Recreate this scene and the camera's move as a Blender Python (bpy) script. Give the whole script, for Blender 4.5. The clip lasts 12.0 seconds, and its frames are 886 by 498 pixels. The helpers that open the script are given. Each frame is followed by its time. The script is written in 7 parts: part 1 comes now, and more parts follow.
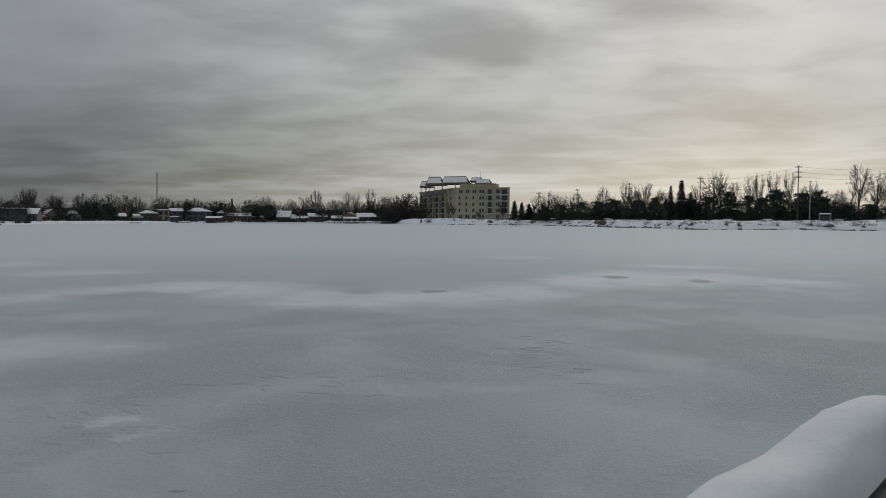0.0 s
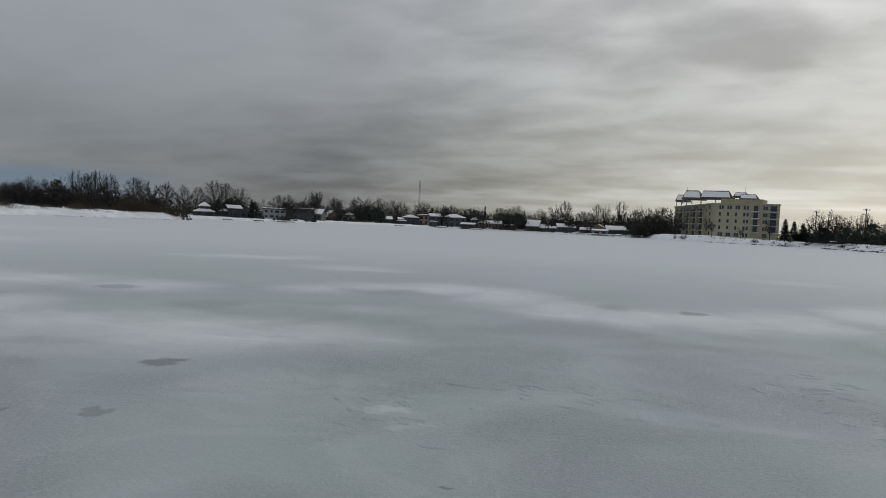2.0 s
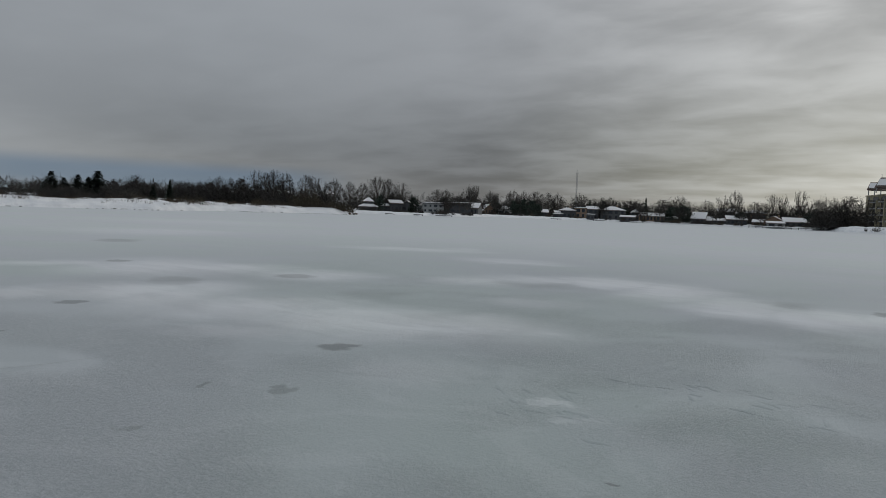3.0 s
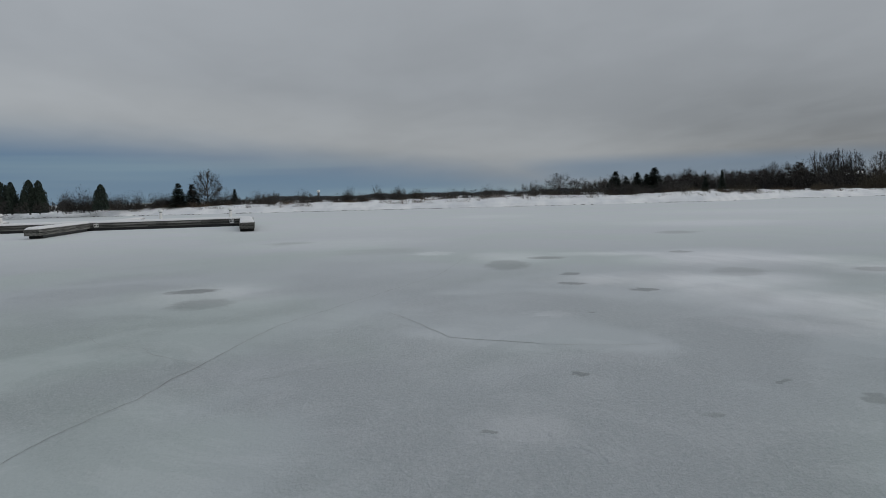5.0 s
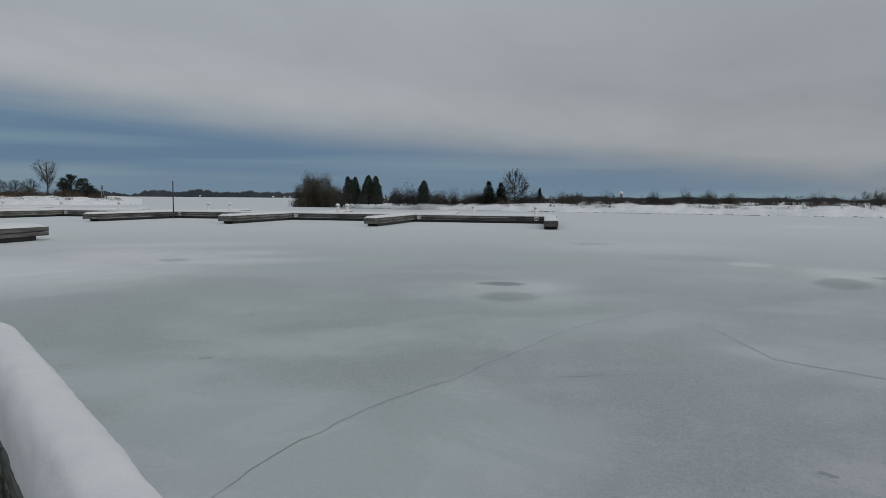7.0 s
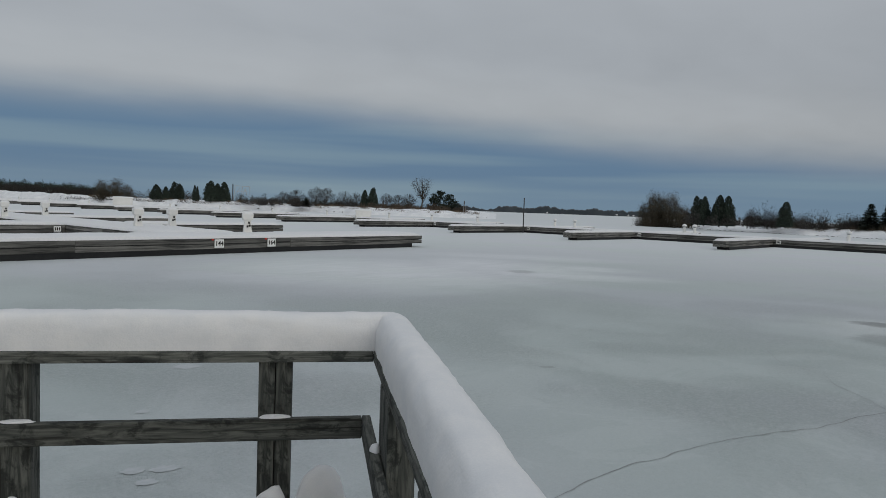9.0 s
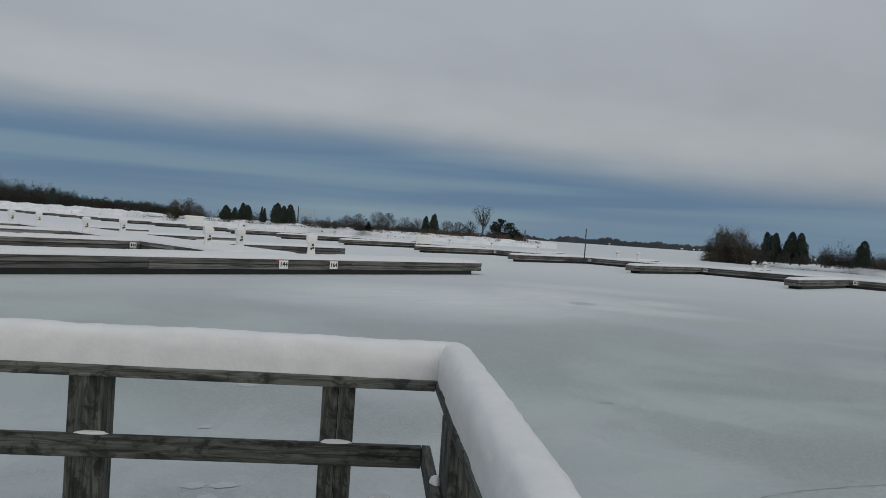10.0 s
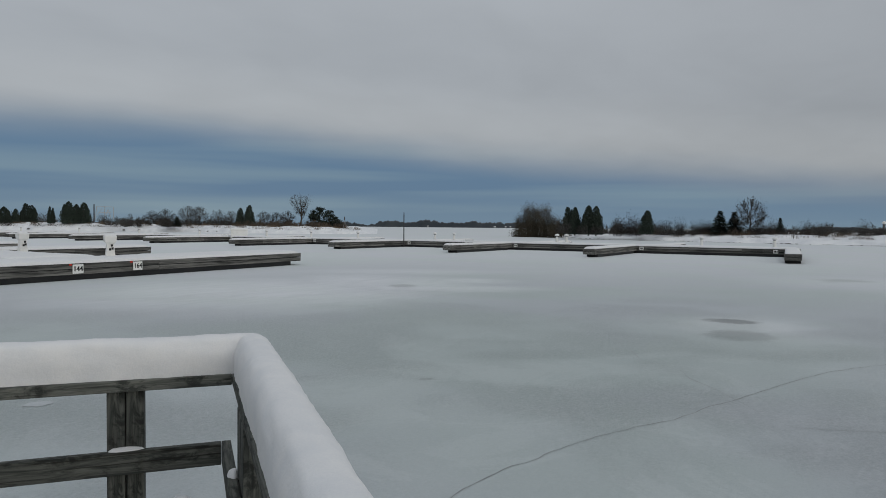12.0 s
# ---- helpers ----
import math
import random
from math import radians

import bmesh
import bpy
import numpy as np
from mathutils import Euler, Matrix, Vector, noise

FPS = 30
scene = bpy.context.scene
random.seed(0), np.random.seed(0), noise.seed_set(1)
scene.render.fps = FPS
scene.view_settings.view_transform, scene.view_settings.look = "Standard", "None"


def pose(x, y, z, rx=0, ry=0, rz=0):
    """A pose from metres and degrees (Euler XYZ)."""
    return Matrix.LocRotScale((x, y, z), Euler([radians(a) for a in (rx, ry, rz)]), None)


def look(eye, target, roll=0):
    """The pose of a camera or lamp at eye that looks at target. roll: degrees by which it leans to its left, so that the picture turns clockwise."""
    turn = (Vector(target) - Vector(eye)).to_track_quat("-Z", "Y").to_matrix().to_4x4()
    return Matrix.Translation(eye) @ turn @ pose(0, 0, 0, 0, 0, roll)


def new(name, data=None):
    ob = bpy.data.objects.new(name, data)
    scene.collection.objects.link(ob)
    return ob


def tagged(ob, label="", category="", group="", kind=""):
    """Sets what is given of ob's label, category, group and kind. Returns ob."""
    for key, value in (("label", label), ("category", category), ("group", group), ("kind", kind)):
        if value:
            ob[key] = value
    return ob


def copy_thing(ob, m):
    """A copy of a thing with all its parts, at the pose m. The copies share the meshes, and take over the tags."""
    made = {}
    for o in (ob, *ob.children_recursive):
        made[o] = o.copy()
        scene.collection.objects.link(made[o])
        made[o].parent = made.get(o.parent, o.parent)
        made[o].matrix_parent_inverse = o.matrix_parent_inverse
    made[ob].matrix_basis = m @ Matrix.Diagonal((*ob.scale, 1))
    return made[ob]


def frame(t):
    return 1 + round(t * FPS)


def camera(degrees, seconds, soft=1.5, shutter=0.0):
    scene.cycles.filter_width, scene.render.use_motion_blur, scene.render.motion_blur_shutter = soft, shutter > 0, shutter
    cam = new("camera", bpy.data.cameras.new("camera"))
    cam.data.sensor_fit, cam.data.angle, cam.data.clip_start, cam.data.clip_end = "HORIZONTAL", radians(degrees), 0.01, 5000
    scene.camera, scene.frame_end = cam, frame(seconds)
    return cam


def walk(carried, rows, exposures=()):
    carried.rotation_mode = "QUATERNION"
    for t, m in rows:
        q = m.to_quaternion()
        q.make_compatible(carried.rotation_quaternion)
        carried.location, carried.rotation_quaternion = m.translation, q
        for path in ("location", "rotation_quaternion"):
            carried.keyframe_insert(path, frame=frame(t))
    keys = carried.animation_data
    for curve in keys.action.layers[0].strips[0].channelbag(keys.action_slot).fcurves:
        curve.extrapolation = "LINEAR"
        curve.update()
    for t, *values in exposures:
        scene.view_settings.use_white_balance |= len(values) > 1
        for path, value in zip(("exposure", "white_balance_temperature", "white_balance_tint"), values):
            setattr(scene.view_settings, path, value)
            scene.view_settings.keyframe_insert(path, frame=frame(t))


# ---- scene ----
cam = camera(65.96, 12.0, soft=0.75)
# seconds, eye x y z, yaw, pitch, roll
PATH_A = [
    (0.0, 0.169, 0.357, 2.374, 0.0, -2.58, -0.24),
    (0.5, 0.163, 0.367, 2.395, 7.16, -1.77, -1.18),
    (1.0, 0.073, 0.333, 2.397, 13.74, -2.95, -0.89),
    (1.5, -0.05, 0.466, 2.368, 19.0, -2.2, -1.53),
    (2.0, -0.108, 0.404, 2.406, 20.57, -2.24, -2.8),
    (2.5, -0.062, 0.418, 2.412, 24.35, -1.88, -2.83),
    (3.0, -0.167, 0.309, 2.398, 33.58, -3.38, -2.35),
    (3.5, -0.302, 0.19, 2.404, 47.71, -2.38, -1.75),
    (3.7, -0.327, 0.16, 2.407, 51.95, -3.09, -1.59),
    (5.3, -0.303, 0.026, 2.404, 82.65, -3.97, 1.14),
    (5.5, -0.309, 0.001, 2.399, 85.67, -3.55, 0.59),
    (6.0, -0.316, -0.103, 2.414, 89.97, -2.32, 1.25),
]
PATH_B = [
    (6.5, -0.365, -0.13, 2.389, 96.36, -3.08, 1.56),
    (6.7, -0.381, -0.162, 2.4, 98.6, -3.69, 0.52),
    (8.3, -0.317, -0.157, 2.376, 120.38, -3.35, 0.15),
    (8.5, -0.318, -0.165, 2.384, 122.84, -3.42, -0.19),
    (9.0, -0.299, -0.194, 2.395, 130.48, -3.34, -2.05),
    (9.5, -0.288, -0.222, 2.405, 135.18, -1.55, -3.76),
    (10.0, -0.283, -0.223, 2.407, 135.53, -1.31, -3.82),
    (10.5, -0.262, -0.241, 2.418, 136.84, -0.95, -4.27),
    (11.0, -0.281, -0.18, 2.409, 130.13, -1.3, -3.31),
    (11.5, -0.304, -0.06, 2.415, 116.76, -1.49, -1.67),
    (12.0, -0.324, -0.085, 2.401, 120.54, -1.87, -0.56),
]
walk(cam, [(t, pose(x, y, z, 90 + pitch, roll, yaw)) for t, x, y, z, yaw, pitch, roll in PATH_A + PATH_B],
     exposures=[(0.0, -0.48), (1.0, -0.48), (1.5, -0.49), (2.0, -0.25), (2.5, -0.27), (3.0, -0.30), (3.5, -0.29), (5.5, -0.14), (6.5, -0.15), (8.5, -0.13), (12.0, -0.12)])

# ---------------------------------------------------------------- world and sun
SUN_AZ, SUN_EL = -24.0, 14.0


def heading(az, r, z=0.0):
    """A place r metres out from the lookout; az in degrees, counter-clockwise from +y."""
    a = radians(az)
    return Vector((-r * math.sin(a), r * math.cos(a), z))


class Nodes:
    """Small helper to wire a node tree."""

    def __init__(self, tree):
        self.tree = tree
        tree.nodes.clear()

    def add(self, kind, operation="", use_clamp=False, interpolation_type="", data_type="", blend_type="", vector_type=""):
        n = self.tree.nodes.new(kind)
        if operation:
            n.operation = operation
        if use_clamp:
            n.use_clamp = True
        if interpolation_type:
            n.interpolation_type = interpolation_type
        if data_type:
            n.data_type = data_type
        if blend_type:
            n.blend_type = blend_type
        if vector_type:
            n.vector_type = vector_type
        return n

    def put(self, sock, v):
        if isinstance(v, bpy.types.NodeSocket):
            self.tree.links.new(v, sock)
        elif v is not None:
            if hasattr(sock.default_value, "__len__") and isinstance(v, (int, float)):
                v = (v,) * len(sock.default_value)
            elif hasattr(sock.default_value, "__len__") and len(sock.default_value) == 4 and len(v) == 3:
                v = (*v, 1.0)
            sock.default_value = v

    def math(self, op, a, b=None, c=None, clamp=False):
        n = self.add("ShaderNodeMath", operation=op, use_clamp=clamp)
        for i, v in enumerate((a, b, c)):
            if v is not None:
                self.put(n.inputs[i], v)
        return n.outputs[0]

    def vec(self, op, a, b=None):
        n = self.add("ShaderNodeVectorMath", operation=op)
        self.put(n.inputs[0], a)
        if b is not None:
            self.put(n.inputs[1], b)
        return n.outputs["Value"] if op in ("LENGTH", "DOT_PRODUCT") else n.outputs[0]

    def ramp(self, v, lo, hi, a=0.0, b=1.0, smooth=True):
        n = self.add("ShaderNodeMapRange", interpolation_type="SMOOTHSTEP" if smooth else "LINEAR")
        for k, x in zip(("Value", "From Min", "From Max", "To Min", "To Max"), (v, lo, hi, a, b)):
            self.put(n.inputs[k], x)
        return n.outputs[0]

    def noise(self, vec, scale, detail=4.0, rough=0.55, distortion=0.0):
        n = self.add("ShaderNodeTexNoise")
        self.put(n.inputs["Vector"], vec)
        for k, x in zip(("Scale", "Detail", "Roughness", "Distortion"), (scale, detail, rough, distortion)):
            n.inputs[k].default_value = x
        return n.outputs["Fac"]

    def mix(self, f, a, b, blend="MIX"):
        n = self.add("ShaderNodeMix", data_type="RGBA", blend_type=blend)
        self.put(n.inputs[0], f)
        self.put(n.inputs[6], a)
        self.put(n.inputs[7], b)
        return n.outputs[2]

    def scaled(self, vec, s, loc=(0, 0, 0), rot=(0, 0, 0)):
        n = self.add("ShaderNodeMapping")
        self.put(n.inputs["Vector"], vec)
        n.inputs["Scale"].default_value, n.inputs["Location"].default_value, n.inputs["Rotation"].default_value = s, loc, rot
        return n.outputs[0]


world = bpy.data.worlds.new("winter_sky")
scene.world = world
world.use_nodes = True
W = Nodes(world.node_tree)
sky = W.add("ShaderNodeTexSky")
sky.sky_type, sky.sun_disc, sky.sun_elevation, sky.sun_rotation = "NISHITA", False, radians(SUN_EL), radians(-SUN_AZ)
way = W.add("ShaderNodeTexCoord").outputs["Generated"]
sep = W.add("ShaderNodeSeparateXYZ")
W.put(sep.inputs[0], way)
X, Y, Z = sep.outputs
flat = W.math("MAXIMUM", W.math("SQRT", W.math("ADD", W.math("MULTIPLY", X, X), W.math("MULTIPLY", Y, Y))), 0.001)
rise = W.math("DIVIDE", Z, flat)
up = W.math("MAXIMUM", Z, 0.0)
depth = W.math("ADD", up, 0.16)
deck = W.add("ShaderNodeCombineXYZ")
W.put(deck.inputs[0], W.math("DIVIDE", X, depth))
W.put(deck.inputs[1], W.math("DIVIDE", Y, depth))
deck = deck.outputs[0]
layer = W.math("POWER", W.math("ADD", up, 0.004), 0.75)
sheet = W.add("ShaderNodeCombineXYZ")
W.put(sheet.inputs[0], X)
W.put(sheet.inputs[1], Y)
W.put(sheet.inputs[2], layer)
sheet = sheet.outputs[0]
# rolls of cloud on a flat deck, drawn together towards the horizon
big = W.noise(W.scaled(deck, (0.8, 1.0, 1.0), (5.3, 2.9, 0), (0, 0, 0.35)), 1.0, 3.0, 0.5, 0.3)
fine = W.noise(W.scaled(deck, (2.2, 2.9, 1.0), (0.4, 7.0, 2.0), (0, 0, 0.35)), 1.0, 5.0, 0.5, 0.3)
cloud = W.ramp(W.math("ADD", W.math("MULTIPLY", big, 0.55), W.math("MULTIPLY", fine, 0.45)), 0.36, 0.64)
s = heading(SUN_AZ, 1.0)
toward = W.math("ADD", W.math("MULTIPLY", W.math("DIVIDE", X, flat), s.x), W.math("MULTIPLY", W.math("DIVIDE", Y, flat), s.y))
sunward = W.ramp(toward, 0.55, 1.05)
contrast = W.ramp(toward, 0.35, 1.0, 0.16, 1.0)
zenith = W.ramp(up, 0.03, 0.9, 0.0, 1.0, False)
level = W.math("ADD", W.math("MULTIPLY", W.math("SUBTRACT", cloud, 0.5), W.math("MULTIPLY", contrast, 0.19)), 0.318)
level = W.math("ADD", level, W.math("MULTIPLY", zenith, 0.34))
n45 = heading(33.0, 1.0)
beside = W.math("ADD", W.math("MULTIPLY", W.math("DIVIDE", X, flat), n45.x), W.math("MULTIPLY", W.math("DIVIDE", Y, flat), n45.y))
bank = W.math("MULTIPLY", W.ramp(beside, 0.82, 0.97), W.ramp(rise, 0.20, 0.05, 0.0, 0.66))
n18 = heading(19.0, 1.0)
over = W.math("ADD", W.math("MULTIPLY", W.math("DIVIDE", X, flat), n18.x), W.math("MULTIPLY", W.math("DIVIDE", Y, flat), n18.y))
bank = W.math("ADD", bank, W.math("MULTIPLY", W.ramp(over, 0.90, 0.99), W.ramp(rise, 0.24, 0.09, 0.0, 0.30)))
level = W.math("SUBTRACT", level, W.math("MULTIPLY", bank, W.ramp(fine, 0.7, 0.3, 0.125, 0.145)))
wisp = W.noise(W.scaled(sheet, (7.0, 7.0, 44.0), (2.0, 1.0, 4.0)), 1.0, 5.0, 0.55, 0.3)
level = W.math("ADD", level, W.math("MULTIPLY", W.math("SUBTRACT", wisp, 0.5), W.math("MULTIPLY", contrast, 0.07)))
bar = W.noise(W.scaled(sheet, (3.0, 3.0, 38.0), (5.0, 2.0, 1.0)), 1.0, 3.0, 0.5, 0.2)
level = W.math("ADD", level, W.math("MULTIPLY", W.math("MULTIPLY", sunward, W.ramp(up, 0.16, 0.04)), W.ramp(bar, 0.44, 0.64, -0.03, 0.13)))
level = W.math("ADD", level, W.ramp(toward, -0.2, -0.85, 0.0, 0.04))
grey = W.mix(level, (0.0, 0.0, 0.0), (0.967, 1.0, 1.05))
glow_low = W.math("MULTIPLY", sunward, W.ramp(up, 0.0, 0.30, 0.45, 0.08))
glow_high = W.math("MULTIPLY", sunward, W.math("MULTIPLY", W.ramp(up, 0.10, 0.34), W.math("ADD", W.math("MULTIPLY", cloud, 0.30), 0.13)))
grey = W.mix(W.ramp(toward, 0.95, 0.2, 0.0, 0.7), grey, W.mix(1.0, grey, (0.95, 1.0, 1.04), "MULTIPLY"))
lit = W.mix(1.0, grey, W.mix(glow_low, (0, 0, 0), (1.0, 0.985, 0.80)), "ADD")
lit = W.mix(1.0, lit, W.mix(glow_high, (0, 0, 0), (1.0, 0.97, 0.91)), "ADD")
# the cloud deck's far edge: a straight front, with clear sky beneath it
e = heading(165.0, 1.0)
ahead = W.math("ADD", W.math("MULTIPLY", W.math("DIVIDE", X, flat), e.x), W.math("MULTIPLY", W.math("DIVIDE", Y, flat), e.y))
edge = W.math("ADD", W.math("MULTIPLY", ahead, 0.110), 0.024)
edge = W.math("ADD", edge, W.math("MULTIPLY", W.math("SUBTRACT", W.noise(W.scaled(way, (2.2, 2.2, 9)), 1.0, 4.0), 0.5), 0.05))
clear = W.ramp(W.math("SUBTRACT", edge, rise), -0.036, 0.034)
n56 = heading(57.0, 1.0)
rift = W.math("ADD", W.math("MULTIPLY", W.math("DIVIDE", X, flat), n56.x), W.math("MULTIPLY", W.math("DIVIDE", Y, flat), n56.y))
rift = W.math("MULTIPLY", W.ramp(rift, 0.955, 0.992), W.math("MULTIPLY", W.ramp(rise, 0.056, 0.034), W.ramp(rise, 0.004, 0.024, 0.25, 1.0)))
clear = W.math("MAXIMUM", clear, W.math("MULTIPLY", rift, 0.62))
streak = W.noise(W.scaled(way, (1.2, 1.2, 26.0)), 1.0, 3.0, 0.45)
pale = W.math("ADD", W.ramp(rise, 0.075, 0.0, 0.0, 0.5), W.ramp(streak, 0.40, 0.68, -0.14, 0.42), clamp=True)
blue = W.mix(pale, (0.122, 0.21, 0.328), (0.262, 0.360, 0.415))
fringe = W.ramp(W.math("ABSOLUTE", W.math("SUBTRACT", rise, W.math("ADD", edge, 0.05))), 0.07, 0.0, 0.0, 0.055)
lit = W.mix(1.0, lit, W.mix(fringe, (0, 0, 0), (1.0, 0.98, 0.9)), "ADD")
bg_cloud = W.add("ShaderNodeBackground")
W.put(bg_cloud.inputs[0], W.mix(clear, lit, blue))
bg_cloud.inputs[1].default_value = 0.92
bg_sky = W.add("ShaderNodeBackground")
W.put(bg_sky.inputs[0], sky.outputs[0])
bg_sky.inputs[1].default_value = 0.004
both = W.add("ShaderNodeAddShader")
W.put(both.inputs[0], bg_cloud.outputs[0])
W.put(both.inputs[1], bg_sky.outputs[0])
W.put(W.add("ShaderNodeOutputWorld").inputs[0], both.outputs[0])

sun_data = bpy.data.lights.new("sun", "SUN")
sun_data.energy, sun_data.angle, sun_data.color = 0.5, radians(25), (1.0, 0.96, 0.88)
sun = new("sun", sun_data)
sun.matrix_world = look(heading(SUN_AZ, 100, 100 * math.tan(radians(SUN_EL))), (0, 0, 0))


# ---------------------------------------------------------------- materials
def material(name, build):
    m = bpy.data.materials.new(name)
    m.use_nodes = True
    n = Nodes(m.node_tree)
    b = n.add("ShaderNodeBsdfPrincipled")
    n.put(n.add("ShaderNodeOutputMaterial").inputs[0], b.outputs[0])
    build(n, b)
    return m


def bumped(n, b, height, strength, distance):
    k = n.add("ShaderNodeBump")
    n.put(k.inputs["Height"], height)
    k.inputs["Strength"].default_value, k.inputs["Distance"].default_value = strength, distance
    n.put(b.inputs["Normal"], k.outputs[0])


def surface(name, col_a, col_b, scale, rough=0.8, stretch=(1, 1, 1), bump=0.3, dist=0.01, vary=0.0, metal=0.0, coarse=0.17):
    """A two-scale mottled surface; vary: how much its pieces differ from one another."""
    def build(n, b):
        p = n.scaled(n.add("ShaderNodeTexCoord").outputs["Object"], stretch)
        fine, wide = n.noise(p, scale, 6.0, 0.6), n.noise(p, scale * coarse, 3.0, 0.5)
        f = n.ramp(n.math("ADD", n.math("MULTIPLY", fine, 0.6), n.math("MULTIPLY", wide, 0.4)), 0.3, 0.7)
        c = n.mix(f, col_a, col_b)
        if vary:
            r = n.add("ShaderNodeObjectInfo").outputs["Random"]
            c = n.mix(1.0, c, n.mix(r, (1 - vary,) * 3, (1 + vary,) * 3), "MULTIPLY")
        n.put(b.inputs["Base Color"], c)
        n.put(b.inputs["Roughness"], n.ramp(fine, 0.2, 0.8, rough - 0.1, min(rough + 0.1, 1.0)))
        b.inputs["Metallic"].default_value = metal
        b.inputs["Specular IOR Level"].default_value = 0.3
        if bump:
            bumped(n, b, fine, bump, dist)
    return material(name, build)


def snow_build(n, b):
    p = n.add("ShaderNodeTexCoord").outputs["Object"]
    grain, lump, crumb = n.noise(p, 160.0, 3.0, 0.7), n.noise(p, 9.0, 4.0, 0.5), n.noise(p, 46.0, 3.0, 0.6)
    n.put(b.inputs["Base Color"], n.mix(n.ramp(n.math("ADD", n.math("MULTIPLY", grain, 0.4), n.math("MULTIPLY", lump, 0.6)), 0.3, 0.7), (0.70, 0.712, 0.73), (0.785, 0.782, 0.782)))
    b.inputs["Roughness"].default_value = 0.75
    b.inputs["Specular IOR Level"].default_value = 0.25
    bumped(n, b, n.math("ADD", n.math("ADD", n.math("MULTIPLY", grain, 0.35), n.math("MULTIPLY", crumb, 0.55)), n.math("MULTIPLY", lump, 1.5)), 0.38, 0.006)


def bank_build(n, b):
    p = n.add("ShaderNodeTexCoord").outputs["Object"]
    wide, fine = n.noise(p, 0.35, 5.0, 0.6), n.noise(p, 4.0, 4.0, 0.6)
    f = n.ramp(n.math("ADD", n.math("MULTIPLY", wide, 0.6), n.math("MULTIPLY", fine, 0.4)), 0.35, 0.65)
    n.put(b.inputs["Base Color"], n.mix(f, (0.66, 0.68, 0.71), (0.86, 0.87, 0.88)))
    b.inputs["Roughness"].default_value = 0.85
    bumped(n, b, n.math("ADD", wide, n.math("MULTIPLY", fine, 0.3)), 0.8, 0.25)


# drifted snow and dark slush on the ice: centre x y, half length, half depth, strength
DRIFTS_A = [
    (-11.9, 20.4, 1.5, 1.3, 0.55), (-10.5, 22.4, 2.0, 1.3, 0.60), (-8.4, 23.8, 1.7, 1.9, 0.80), (-6.1, 22.9, 1.5, 2.6, 0.80), (-3.6, 20.7, 1.5, 2.1, 0.80),
    (-1.5, 20.2, 1.5, 1.8, 0.85), (0.4, 20.6, 1.5, 1.9, 0.90), (2.7, 22.6, 1.5, 2.5, 0.85), (5.3, 26.3, 1.5, 2.9, 0.85), (7.9, 27.9, 1.9, 3.4, 0.85),
    (10.4, 27.5, 2.5, 2.8, 0.80), (13.0, 25.9, 2.2, 1.3, 0.60), (12.1, 34.2, 2.3, 1.3, 0.50), (4.9, 42.0, 2.1, 1.8, 0.40), (-15.7, 29.5, 2.1, 1.4, 0.40),
    (-21.5, 35.0, 1.1, 1.5, 0.35), (-6.8, 12.4, 1.5, 1.7, 0.40), (-8.0, 16.6, 1.1, 1.0, 0.30),
]
DRIFTS_B = [
    (-20.2, 15.6, 2.8, 1.7, 0.70), (-16.5, 17.0, 1.9, 1.6, 0.60), (-15.8, 11.7, 1.5, 1.6, 0.55), (-12.0, 10.9, 2.2, 1.6, 0.75), (-9.3, 11.3, 2.4, 1.7, 0.85),
    (-7.5, 12.5, 1.8, 1.4, 0.70), (-6.4, 12.4, 1.3, 0.8, 0.55), (-10.0, 8.8, 1.3, 0.7, 0.40), (-23.1, 32.0, 3.6, 1.5, 0.60), (-15.1, 29.0, 2.2, 1.1, 0.50),
    (-61.3, 46.4, 9.5, 7.1, 0.40), (-43.4, 30.5, 3.5, 3.3, 0.50), (-6.0, 8.3, 1.0, 1.0, 0.22), (-3.7, 8.2, 0.4, 0.22, 0.34), (-3.2, 7.7, 0.4, 0.18, 0.26),
]
DRIFTS_C = [
    (-24.9, 8.0, 1.4, 1.8, 0.50), (-24.1, 12.4, 2.6, 0.9, 0.55), (-21.3, 14.4, 2.4, 2.8, 0.70), (-17.3, 8.6, 1.3, 1.1, 0.60), (-16.5, 10.3, 1.8, 1.6, 0.75),
    (-14.6, 10.4, 1.1, 1.7, 0.70), (-70.3, 21.0, 3.5, 5.4, 0.50), (-43.7, 28.4, 4.5, 4.1, 0.50), (-27.9, 5.7, 0.9, 1.1, 0.50), (-36.6, 2.0, 4.9, 3.7, 0.30),
    (-18.9, -2.1, 1.4, 1.7, 0.45), (-12.9, 5.0, 0.5, 0.4, 0.30), (-27.0, -13.8, 1.0, 0.8, 0.40), (-6.8, 2.3, 0.65, 0.6, 0.26),
]
DRIFTS_D = [
    (-23.7, -18.1, 2.8, 4.2, 0.60), (-24.4, -15.8, 2.3, 3.6, 0.50), (-27.0, -14.8, 1.9, 1.5, 0.45), (-29.6, -22.6, 1.7, 1.6, 0.30), (-18.1, -18.7, 6.0, 5.2, 0.65),
    (-19.3, -15.8, 3.8, 2.9, 0.55), (-22.7, -14.4, 4.1, 1.4, 0.60), (-30.2, -20.6, 5.0, 2.2, 0.40), (-40.0, -165.0, 85.0, 95.0, 0.95), (-22.0, -75.0, 26.0, 40.0, 0.8), (-62.0, -95.0, 25.0, 45.0, 0.75),
]
